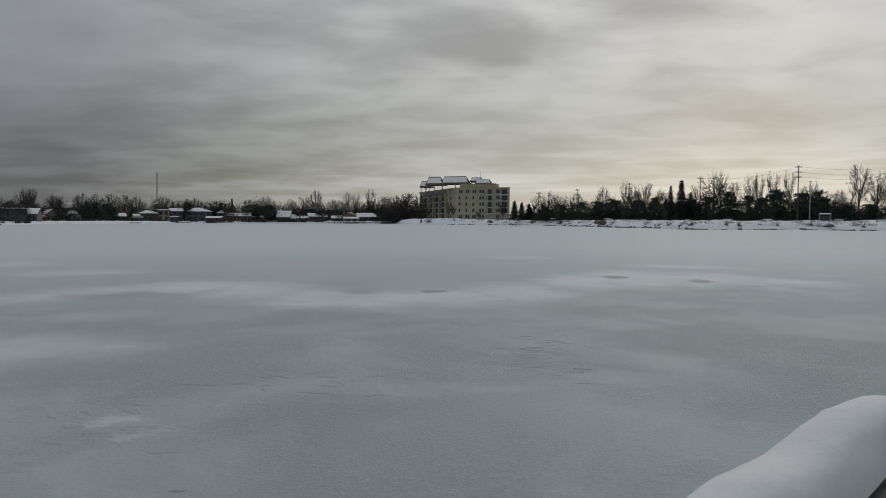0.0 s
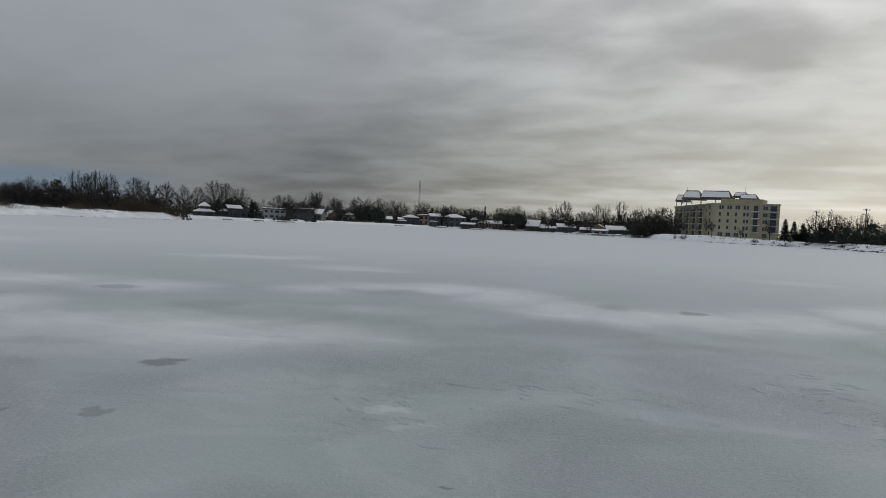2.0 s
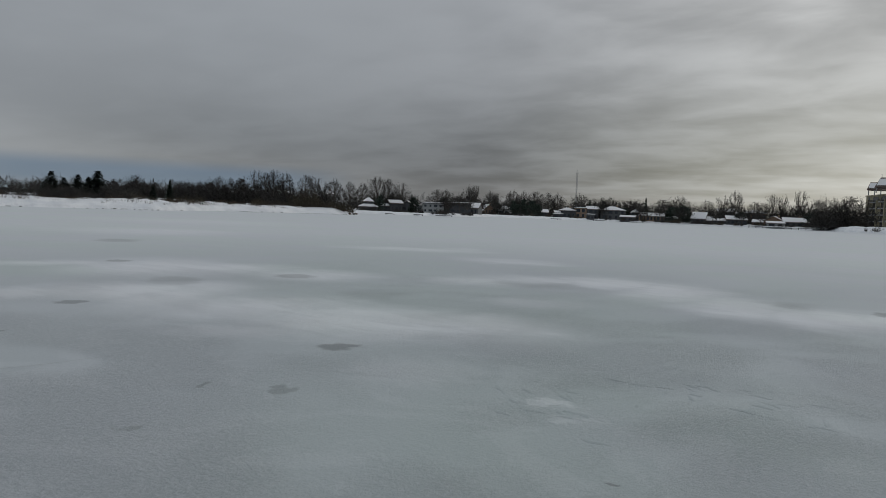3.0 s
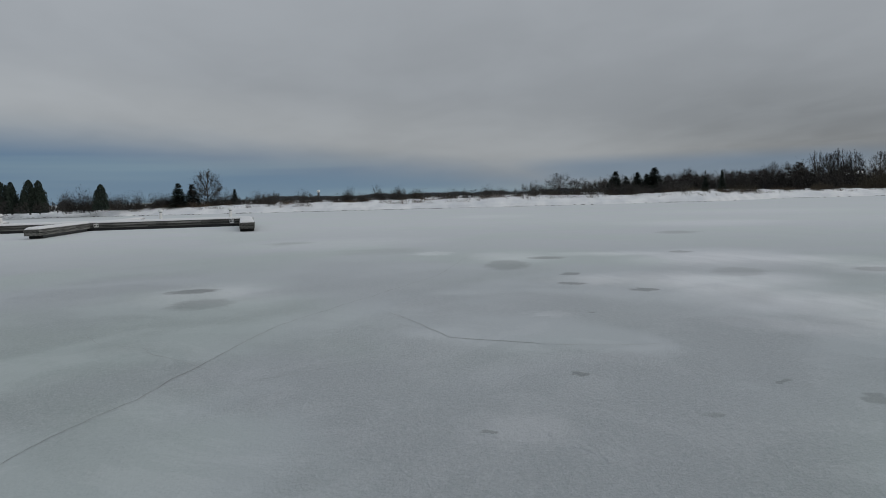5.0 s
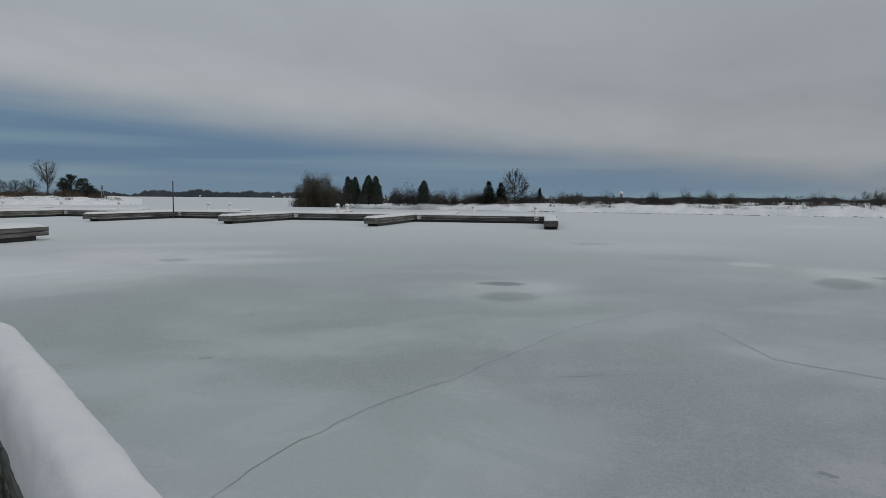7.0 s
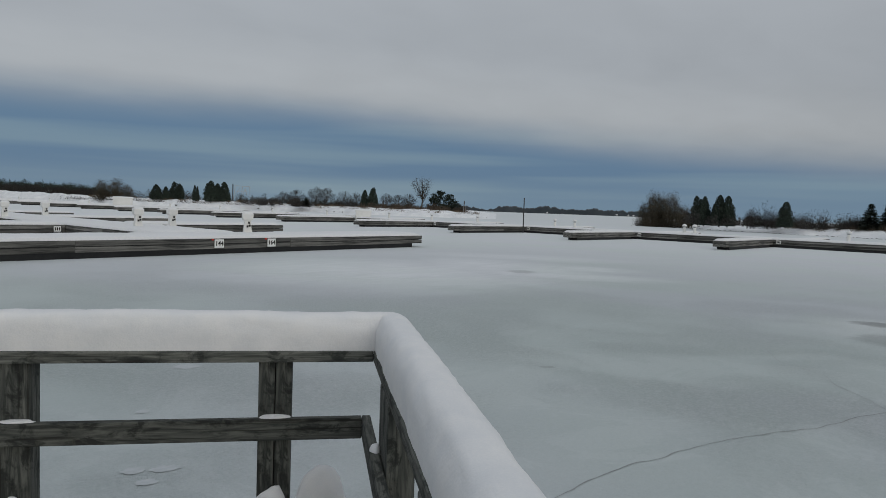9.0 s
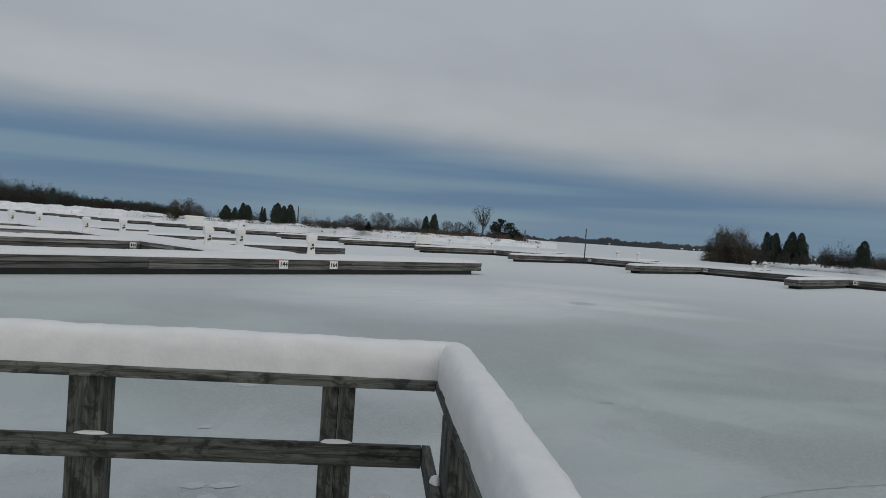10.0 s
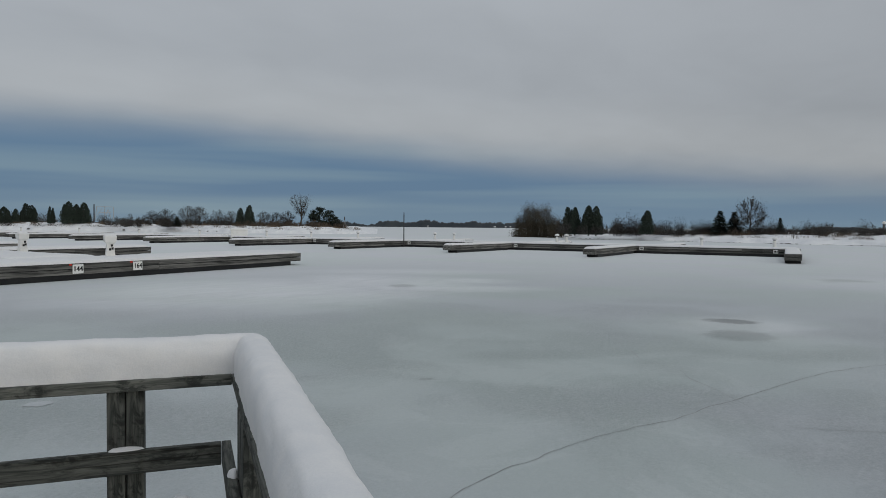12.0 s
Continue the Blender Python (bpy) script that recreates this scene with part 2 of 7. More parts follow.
SLUSH_A = [
    (7.2, 28.1, 0.6, 0.8, 1.00), (10.1, 26.5, 0.5, 0.8, 1.00), (-0.3, 22.3, 0.3, 0.5, 0.70), (-2.4, 22.2, 0.9, 0.7, 0.60), (-9.3, 21.1, 1.0, 1.2, 0.50),
    (-2.1, 6.2, 0.07, 0.07, 1.00), (-7.9, 8.9, 0.4, 0.3, 1.00), (-6.6, 6.4, 0.2, 0.2, 0.70), (-7.5, 5.9, 0.1, 0.1, 0.70), (-16.4, 16.2, 0.7, 0.7, 0.60),
    (-12.0, 14.5, 1.3, 1.4, 0.50), (-9.7, 20.6, 1.8, 1.0, 0.50), (-0.1, 22.5, 0.5, 0.5, 0.80), (-2.6, 22.4, 1.3, 0.8, 0.40), (-17.5, 12.5, 0.8, 1.3, 0.40),
]
SLUSH_B = [
    (-19.5, -2.6, 0.7, 0.5, 1.00), (-17.0, -2.1, 0.8, 0.9, 0.55), (-22.3, 7.1, 0.8, 1.8, 0.60), (-24.0, 9.2, 0.7, 0.6, 0.80), (-19.0, 8.0, 0.3, 0.4, 0.90),
    (-17.0, 7.2, 0.4, 0.3, 0.90), (-15.3, 8.3, 0.4, 0.3, 0.90), (-8.6, 3.7, 0.12, 0.10, 0.90), (-6.8, 1.9, 0.1, 0.1, 0.80), (-6.6, 4.3, 0.1, 0.1, 0.50),
    (-30.1, 3.9, 2.2, 1.9, 0.35), (-34.9, 21.1, 1.1, 1.5, 0.70), (-23.9, 14.6, 0.5, 0.5, 0.70), (-38.1, -0.1, 1.3, 1.5, 0.60), (-12.8, 5.8, 0.1, 0.1, 0.70),
    (-9.4, -5.7, 0.2, 0.1, 0.50), (-23.2, -15.5, 0.6, 0.8, 0.50),
]


def ice_build(n, b):
    p = n.add("ShaderNodeTexCoord").outputs["Object"]
    wob = n.add("ShaderNodeTexNoise")
    n.put(wob.inputs["Vector"], p)
    wob.inputs["Scale"].default_value, wob.inputs["Detail"].default_value = 0.6, 7.0

    wob_fine = n.add("ShaderNodeTexNoise")
    n.put(wob_fine.inputs["Vector"], p)
    wob_fine.inputs["Scale"].default_value, wob_fine.inputs["Detail"].default_value = 3.2, 6.0

    def blots(rows, lo, hi, shake, by):
        q = n.vec("ADD", p, n.vec("MULTIPLY", n.vec("SUBTRACT", by.outputs["Color"], (0.5, 0.5, 0.5)), (shake, shake, 0)))
        total = None
        for x, y, rx, ry, s in rows:
            m = n.add("ShaderNodeMapping", vector_type="TEXTURE")
            # each blot waits for the one before it, which keeps the shader's stack small
            if total is not None:
                k = n.add("ShaderNodeVectorMath", operation="MULTIPLY_ADD")
                n.put(k.inputs[0], total)
                k.inputs[1].default_value = (1e-7, 1e-7, 0.0)
                n.put(k.inputs[2], q)
                n.put(m.inputs["Vector"], k.outputs[0])
            else:
                n.put(m.inputs["Vector"], q)
            m.inputs["Location"].default_value = (x, y, 0)
            m.inputs["Rotation"].default_value = (0, 0, math.atan2(-x, y))
            m.inputs["Scale"].default_value = (rx, ry, 1e6)
            v = n.ramp(n.vec("LENGTH", m.outputs[0]), hi, lo, 0.0, s)
            total = v if total is None else n.math("MAXIMUM", total, v)
        return total

    lain = DRIFTS_A + DRIFTS_B + DRIFTS_C + DRIFTS_D
    drift = n.math("MAXIMUM", blots([s for s in lain if s[2] >= 1.05], 0.2, 1.75, 1.8, wob), blots([s for s in lain if s[2] < 1.05], 0.35, 1.3, 1.0, wob_fine))
    streak = n.noise(n.scaled(p, (0.5, 1.5, 1), rot=(0, 0, 0.5)), 1.0, 5.0, 0.6, 0.8)
    drift = n.math("MULTIPLY", drift, n.ramp(streak, 0.3, 0.66, 0.80, 1.12))
    spots = SLUSH_A + SLUSH_B
    slush = n.math("MAXIMUM", blots([s for s in spots if s[2] < 0.9], 0.6, 1.15, 0.55, wob_fine), n.math("MULTIPLY", blots([s for s in spots if s[2] >= 0.9], 0.2, 1.3, 2.6, wob), 0.7))
    wide = n.noise(p, 0.06, 4.0, 0.5, 0.5)
    mid = n.noise(n.scaled(p, (1, 1, 1)), 0.7, 5.0, 0.6)
    grain = n.noise(p, 26.0, 5.0, 0.75)
    crust = n.noise(p, 13.0, 4.0, 0.65, 0.4)
    speck = n.noise(p, 38.0, 3.0, 0.8, 0.4)
    coarse = n.ramp(n.noise(p, 0.24, 4.0, 0.55, 0.5), 0.38, 0.60, 0.12, 1.0)
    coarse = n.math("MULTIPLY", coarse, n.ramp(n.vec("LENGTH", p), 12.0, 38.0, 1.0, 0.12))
    f = n.math("ADD", n.ramp(wide, 0.35, 0.7, 0.05, 0.20), n.ramp(mid, 0.35, 0.7, 0.0, 0.09))
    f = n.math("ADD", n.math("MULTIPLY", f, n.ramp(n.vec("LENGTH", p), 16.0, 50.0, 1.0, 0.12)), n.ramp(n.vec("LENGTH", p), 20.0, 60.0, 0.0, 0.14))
    # the ice's colour is made paler with distance from the platform
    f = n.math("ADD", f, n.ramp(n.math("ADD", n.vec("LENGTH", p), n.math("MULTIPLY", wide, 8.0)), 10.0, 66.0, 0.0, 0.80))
    f = n.math("ADD", f, n.math("ADD", n.math("MULTIPLY", n.math("SUBTRACT", grain, 0.5), n.math("ADD", n.math("MULTIPLY", coarse, 0.5), 0.12)), n.math("MULTIPLY", n.math("SUBTRACT", crust, 0.5), n.math("ADD", n.math("MULTIPLY", coarse, 0.75), 0.15))))
    f = n.math("ADD", f, n.math("MULTIPLY", n.math("SUBTRACT", speck, 0.5), n.math("ADD", n.math("MULTIPLY", coarse, 0.9), 0.15)))
    torn = n.ramp(n.noise(p, 0.42, 7.0, 0.68, 1.2), 0.51, 0.57, 0.0, 0.12)
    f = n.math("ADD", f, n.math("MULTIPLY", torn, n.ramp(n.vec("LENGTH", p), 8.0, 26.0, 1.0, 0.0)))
    f = n.math("MULTIPLY", f, 0.75, clamp=True)
    f = n.math("ADD", f, n.math("MULTIPLY", n.math("MULTIPLY", drift, 1.3, clamp=True), n.math("SUBTRACT", 1.0, f)), clamp=True)
    tone = n.ramp(n.noise(p, 0.11, 3.0, 0.5, 0.4), 0.36, 0.62)
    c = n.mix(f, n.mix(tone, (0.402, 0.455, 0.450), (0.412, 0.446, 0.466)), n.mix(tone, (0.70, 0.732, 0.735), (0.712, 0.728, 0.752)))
    c = n.mix(n.math("MULTIPLY", slush, 0.6), c, (0.17, 0.18, 0.18))
    n.put(b.inputs["Base Color"], c)
    n.put(b.inputs["Roughness"], n.ramp(mid, 0.3, 0.7, 0.62, 0.85))
    b.inputs["Specular IOR Level"].default_value = 0.18
    bumped(n, b, n.math("ADD", n.math("MULTIPLY", grain, n.math("ADD", n.math("MULTIPLY", coarse, 1.0), 0.1)), n.math("ADD", n.math("MULTIPLY", n.math("ADD", crust, n.math("MULTIPLY", speck, 0.35)), n.math("ADD", coarse, 0.35)), n.math("MULTIPLY", drift, 2.0))), 0.85, 0.03)


def rail_wood_build(n, b):
    p = n.add("ShaderNodeTexCoord").outputs["Object"]
    g = n.noise(n.scaled(p, (1.5, 17, 17)), 2.2, 6.0, 0.62, 1.5)
    blot = n.noise(n.scaled(p, (4.5, 9, 9)), 1.5, 5.0, 0.65, 0.5)
    crack = n.ramp(n.noise(n.scaled(p, (0.8, 60, 60)), 1.5, 4.0, 0.6), 0.58, 0.66)
    r = n.add("ShaderNodeObjectInfo").outputs["Random"]
    c = n.mix(n.ramp(g, 0.3, 0.7), (0.045, 0.050, 0.047), (0.165, 0.170, 0.152))
    c = n.mix(n.ramp(blot, 0.50, 0.62, 0.0, 0.8), c, (0.020, 0.023, 0.022))
    rot = n.noise(n.scaled(p, (14.0, 5.0, 5.0)), 2.4, 5.0, 0.7)
    c = n.mix(n.ramp(rot, 0.55, 0.7, 0.0, 0.6), c, (0.10, 0.10, 0.085))
    c = n.mix(n.math("MULTIPLY", crack, 0.7), c, (0.025, 0.023, 0.02))
    c = n.mix(1.0, c, n.mix(r, (0.8, 0.8, 0.8), (1.15, 1.15, 1.15)), "MULTIPLY")
    n.put(b.inputs["Base Color"], c)
    b.inputs["Roughness"].default_value = 0.85
    b.inputs["Specular IOR Level"].default_value = 0.25
    bumped(n, b, n.math("SUBTRACT", g, n.math("MULTIPLY", crack, 0.6)), 0.6, 0.004)


SNOW = material("snow", snow_build)
BANK = material("bank_snow", bank_build)
ICE = material("lake_ice", ice_build)
RAIL_WOOD = material("weathered_wood", rail_wood_build)
DOCK_WOOD = surface("dock_timber", (0.016, 0.017, 0.017), (0.185, 0.182, 0.17), 2.2, 0.85, (0.45, 7, 7), 0.5, 0.012, 0.45, coarse=0.4)
FLOAT = surface("black_float", (0.008, 0.009, 0.010), (0.02, 0.021, 0.022), 6.0, 0.6)
WHITE = surface("white_plastic", (0.66, 0.66, 0.64), (0.78, 0.78, 0.77), 5.0, 0.5, bump=0.05)
SIGN = surface("sign_white", (0.72, 0.72, 0.70), (0.80, 0.80, 0.79), 4.0, 0.5, bump=0.0)
BLACK = surface("black_paint", (0.012, 0.012, 0.012), (0.025, 0.025, 0.025), 8.0, 0.5, bump=0.0)
RED = surface("red_paint", (0.45, 0.03, 0.02), (0.55, 0.05, 0.03), 8.0, 0.5, bump=0.0)
BARK = surface("bark", (0.045, 0.039, 0.034), (0.10, 0.088, 0.075), 2.0, 0.9, (1, 1, 0.3), 0.5, 0.03, 0.2)
TWIG = surface("twigs", (0.026, 0.025, 0.024), (0.062, 0.056, 0.050), 1.5, 0.9, bump=0.0, vary=0.25)
BRUSH = surface("brown_brush", (0.045, 0.036, 0.028), (0.105, 0.078, 0.056), 0.8, 0.9, bump=0.0, vary=0.2)
WILLOW = surface("willow_twigs", (0.040, 0.034, 0.024), (0.088, 0.073, 0.050), 0.8, 0.9, bump=0.0, vary=0.2)
GRASS = surface("dry_grass", (0.08, 0.06, 0.042), (0.19, 0.145, 0.10), 0.9, 0.9, bump=0.0)
NEEDLE = surface("needles", (0.017, 0.027, 0.021), (0.042, 0.056, 0.043), 1.2, 0.85, bump=0.0, vary=0.2)
ROCK = surface("shore_rock", (0.06, 0.06, 0.058), (0.20, 0.195, 0.185), 1.1, 0.9, bump=0.5, dist=0.08)
BOULDER = surface("brown_stone", (0.085, 0.062, 0.048), (0.15, 0.11, 0.085), 1.4, 0.9, bump=0.5, dist=0.06)
FARWOOD = surface("far_woods", (0.035, 0.045, 0.055), (0.07, 0.08, 0.09), 0.02, 0.95, bump=0.0)
STUCCO = surface("cream_render", (0.315, 0.285, 0.195), (0.405, 0.37, 0.26), 0.5, 0.85, bump=0.15)
HOUSE = surface("grey_siding", (0.085, 0.09, 0.092), (0.15, 0.155, 0.157), 0.6, 0.8, vary=0.25)
PALE = surface("pale_siding", (0.27, 0.28, 0.28), (0.38, 0.39, 0.39), 0.6, 0.8)
TAN = surface("tan_brick", (0.20, 0.14, 0.10), (0.30, 0.22, 0.16), 0.7, 0.85, vary=0.2)
DARKWALL = surface("dark_siding", (0.05, 0.052, 0.055), (0.10, 0.10, 0.105), 0.6, 0.8, vary=0.3)
SHINGLE = surface("roof_shingle", (0.07, 0.05, 0.045), (0.13, 0.10, 0.09), 1.2, 0.9)
GLASS = surface("window_glass", (0.03, 0.034, 0.04), (0.075, 0.082, 0.09), 0.4, 0.15, bump=0.0)
STEEL = surface("galvanised_steel", (0.22, 0.23, 0.24), (0.34, 0.35, 0.36), 3.0, 0.5, metal=0.7, bump=0.1)
POLE = surface("pole_wood", (0.08, 0.07, 0.06), (0.16, 0.14, 0.12), 2.0, 0.9, (1, 1, 0.1))


# ---------------------------------------------------------------- mesh helpers
class Geo:
    """Vertices and faces gathered before they become one mesh."""

    def __init__(self):
        self.v, self.f = [], []

    def box(self, lo, hi, m=None):
        a = len(self.v)
        for z in (lo[2], hi[2]):
            for x, y in ((lo[0], lo[1]), (hi[0], lo[1]), (hi[0], hi[1]), (lo[0], hi[1])):
                p = Vector((x, y, z))
                self.v.append(tuple(m @ p if m else p))
        self.f += [tuple(a + i for i in q) for q in ((3, 2, 1, 0), (4, 5, 6, 7), (0, 1, 5, 4), (1, 2, 6, 5), (2, 3, 7, 6), (3, 0, 4, 7))]
        return self

    def tube(self, pts, radii, sides=6, cap=True):
        a = len(self.v)
        n = len(pts)
        for i, p in enumerate(pts):
            d = (Vector(pts[min(i + 1, n - 1)]) - Vector(pts[max(i - 1, 0)])).normalized()
            u = d.orthogonal().normalized()
            w = d.cross(u)
            for k in range(sides):
                t = 2 * math.pi * k / sides
                self.v.append(tuple(Vector(p) + radii[i] * (math.cos(t) * u + math.sin(t) * w)))
        for i in range(n - 1):
            for k in range(sides):
                b, c = a + i * sides, a + (i + 1) * sides
                self.f.append((b + k, b + (k + 1) % sides, c + (k + 1) % sides, c + k))
        if cap:
            self.f.append(tuple(a + (n - 1) * sides + k for k in range(sides)))
            self.f.append(tuple(a + k for k in reversed(range(sides))))
        return self

    def blade(self, p, q, w, side):
        a = len(self.v)
        p, q, side = Vector(p), Vector(q), Vector(side) * w
        self.v += [tuple(p - side), tuple(p + side), tuple(q)]
        self.f.append((a, a + 1, a + 2))
        return self

    def quad(self, a, b, c, d):
        k = len(self.v)
        self.v += [tuple(a), tuple(b), tuple(c), tuple(d)]
        self.f.append((k, k + 1, k + 2, k + 3))
        return self

    def mesh(self, name, mat, smooth=False):
        me = bpy.data.meshes.new(name)
        me.from_pydata(self.v, [], [tuple(f) for f in self.f])
        me.materials.append(mat)
        if smooth:
            me.polygons.foreach_set("use_smooth", [True] * len(me.polygons))
        me.update()
        return me


def part(name, geo, mat, parent, label="", smooth=False):
    """One mesh object under a thing; geo is a Geo or a ready mesh."""
    me = geo if isinstance(geo, bpy.types.Mesh) else geo.mesh(name, mat, smooth)
    ob = new(name, me)
    ob.parent = parent
    if label:
        ob["label"] = label
    return ob


def thing(name, m, label, category, group="", kind=""):
    ob = new(name)
    ob.empty_display_size = 0.3
    ob.matrix_world = m
    return tagged(ob, label, category, group, kind)


def rounded_box(name, size, mat, bevel=0.006, segments=2):
    """A board or box with eased edges, centred on its origin."""
    bm = bmesh.new()
    bmesh.ops.create_cube(bm, size=1.0, matrix=Matrix.Diagonal((*size, 1)))
    bmesh.ops.bevel(bm, geom=bm.edges[:], offset=bevel, segments=segments, affect="EDGES", profile=0.6)
    me = bpy.data.meshes.new(name)
    bm.to_mesh(me)
    bm.free()
    me.materials.append(mat)
    return me


def rough(x, y, z=0.0, scale=1.0):
    return noise.fractal(Vector((x, y, z)) * scale, 1.0, 2.0, 4)


def snow_slab(name, length, width, height, mat, step=0.25, over=0.03, lump=0.02, seed=0.0, rows=9, full=0.0):
    """Snow lying on a board along x: a rounded, uneven ridge. full: how square its shoulders are."""
    g = Geo()
    n = max(int(length / step), 3)
    half = width / 2 + over
    for i in range(n + 1):
        x = -length / 2 + length * i / n
        end = min(1.0, min(x + length / 2, length / 2 - x) / (height * 0.7) + 0.25)
        end = math.sin(min(end, 1.0) * math.pi / 2)
        for k in range(rows):
            t = math.pi * k / (rows - 1)
            c, s = math.cos(t), math.sin(t)
            c = math.copysign(abs(c) ** (1.0 - 0.55 * full), c)
            s = s ** (1.0 - 0.65 * full)
            wob = 1 + lump / height * 1.2 * rough(x * 1.7 + seed, k * 0.35, seed)
            y = half * c + c * 0.025 * rough(x * 2.3 + seed, c * 1.5, 4 + seed)
            g.v.append((x, y, height * s * end * wob - (0.006 if k in (0, rows - 1) else 0.0)))
    for i in range(n):
        for k in range(rows - 1):
            a = i * rows + k
            g.f.append((a, a + rows, a + rows + 1, a + 1))
    g.f.append(tuple(range(rows)))
    g.f.append(tuple(n * rows + k for k in reversed(range(rows))))
    return g.mesh(name, mat, True)


# ---------------------------------------------------------------- lake ice and land
def disc(name, radii, sides, mat):
    g = Geo()
    g.v.append((0, 0, 0))
    for r in radii:
        for k in range(sides):
            a = 2 * math.pi * k / sides
            g.v.append((r * math.cos(a), r * math.sin(a), 0))
    for k in range(sides):
        g.f.append((0, 1 + k, 1 + (k + 1) % sides))
    for i in range(len(radii) - 1):
        for k in range(sides):
            a, b = 1 + i * sides, 1 + (i + 1) * sides
            g.f.append((a + k, b + k, b + (k + 1) % sides, a + (k + 1) % sides))
    return new(name, g.mesh(name, mat))


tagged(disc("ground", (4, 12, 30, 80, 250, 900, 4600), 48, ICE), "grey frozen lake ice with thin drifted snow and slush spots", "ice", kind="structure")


def curve_at(rows, az):
    """r (and height) along a shore given as rows of az, r, height."""
    for (a0, r0, h0), (a1, r1, h1) in zip(rows, rows[1:]):
        if a0 <= az <= a1:
            t = (az - a0) / (a1 - a0)
            t = t * t * (3 - 2 * t)
            return r0 + (r1 - r0) * t, h0 + (h1 - h0) * t
    return rows[-1][1:] if az > rows[-1][0] else rows[0][1:]


def land(name, rows, back, label, slope=5.0, step=0.8):
    """A snowy bank that rises from the ice and runs back from its shore."""
    g = Geo()
    a, cols = rows[0][0], []
    while a < rows[-1][0]:
        cols.append(a)
        a += math.degrees(step / curve_at(rows, a)[0])
    cols.append(rows[-1][0])
    prof = [(-0.5, -0.25), (0.0, 0.06), (0.06, 0.28), (0.2, 0.42), (0.45, 0.66), (0.75, 0.9), (1.0, 1.0), (1.5, 1.03), (2.4, 0.98), (4.0, 1.05)]
    for az in cols:
        r, h = curve_at(rows, az)
        p0 = heading(az, r)
        edge = 1.3 * rough(p0.x, p0.y, 1, 0.12) + 0.5 * rough(p0.x, p0.y, 2, 0.6)
        fade = min(1.0, (az - rows[0][0]) * r / 57.3 / 6.0 + 0.05, (rows[-1][0] - az) * r / 57.3 / 6.0 + 0.05)
        for t, z in prof:
            p = heading(az, r + edge + slope * t)
            bump = (0.22 * rough(p.x, p.y, 3, 0.22) + 0.10 * rough(p.x, p.y, 5, 0.9)) * (0.3 + z)
            g.v.append((p.x, p.y, max(z * h + bump * h * 0.6, 0.02 if t >= 0 else -0.3) * (fade if t >= 0 else 1) - (0.03 if t >= 0 else 0)))
        p = heading(az, r + back)
        g.v.append((p.x, p.y, (h + 0.5) * fade))
    m = len(prof) + 1
    for i in range(len(cols) - 1):
        for k in range(m - 1):
            q = i * m + k
            g.f.append((q, q + m, q + m + 1, q + 1))
    return tagged(new(name, g.mesh(name, BANK, True)), label, "snowy bank", kind="structure")


PARK_SHORE = [(-48, 190, 1.9), (-33, 178, 2.0), (-27, 178, 2.0), (-21, 168, 2.0), (-14.7, 194, 2.0), (-11.5, 216, 1.8), (-8, 236, 1.6), (-5.5, 250, 1.7), (0, 252, 2.2), (2.5, 262, 2.0), (4.4, 285, 1.0), (9, 298, 0.9), (15, 300, 0.8), (20, 292, 0.8), (25, 272, 0.8), (29, 262, 0.8), (33, 222, 0.8), (37, 205, 0.8), (46, 210, 1.0), (60, 215, 1.0)]
SPIT_SHORE = [(40.6, 168, 1.1), (44, 165, 1.5), (50, 152, 1.6), (57, 133, 1.7), (65, 127, 1.7), (74, 124, 1.7), (83, 125, 1.6), (91, 129, 1.5), (97, 135, 1.4), (102, 142, 1.3), (107, 153, 1.2), (111, 168, 1.1), (114.2, 184, 0.8)]
NORTH_SPIT = [(126.0, 206, 0.5), (128, 200, 1.6), (131, 196, 1.9), (136, 200, 2.0), (142, 222, 2.2), (149, 236, 2.4), (155, 250, 2.4), (158, 280, 2.7), (161, 322, 3.2), (164, 345, 3.5), (172, 352, 3.6), (186, 352, 3.6)]
land("shore_park", PARK_SHORE, 420, "snow-covered lake shore with a low stony bank", 6.0, 1.5)
land("shore_spit", SPIT_SHORE, 44, "low snow-covered spit with brown brush on its crest", 5.0, 0.8)
land("shore_far_spit", NORTH_SPIT, 420, "lumpy snow-covered breakwater bank", 6.0, 1.2)


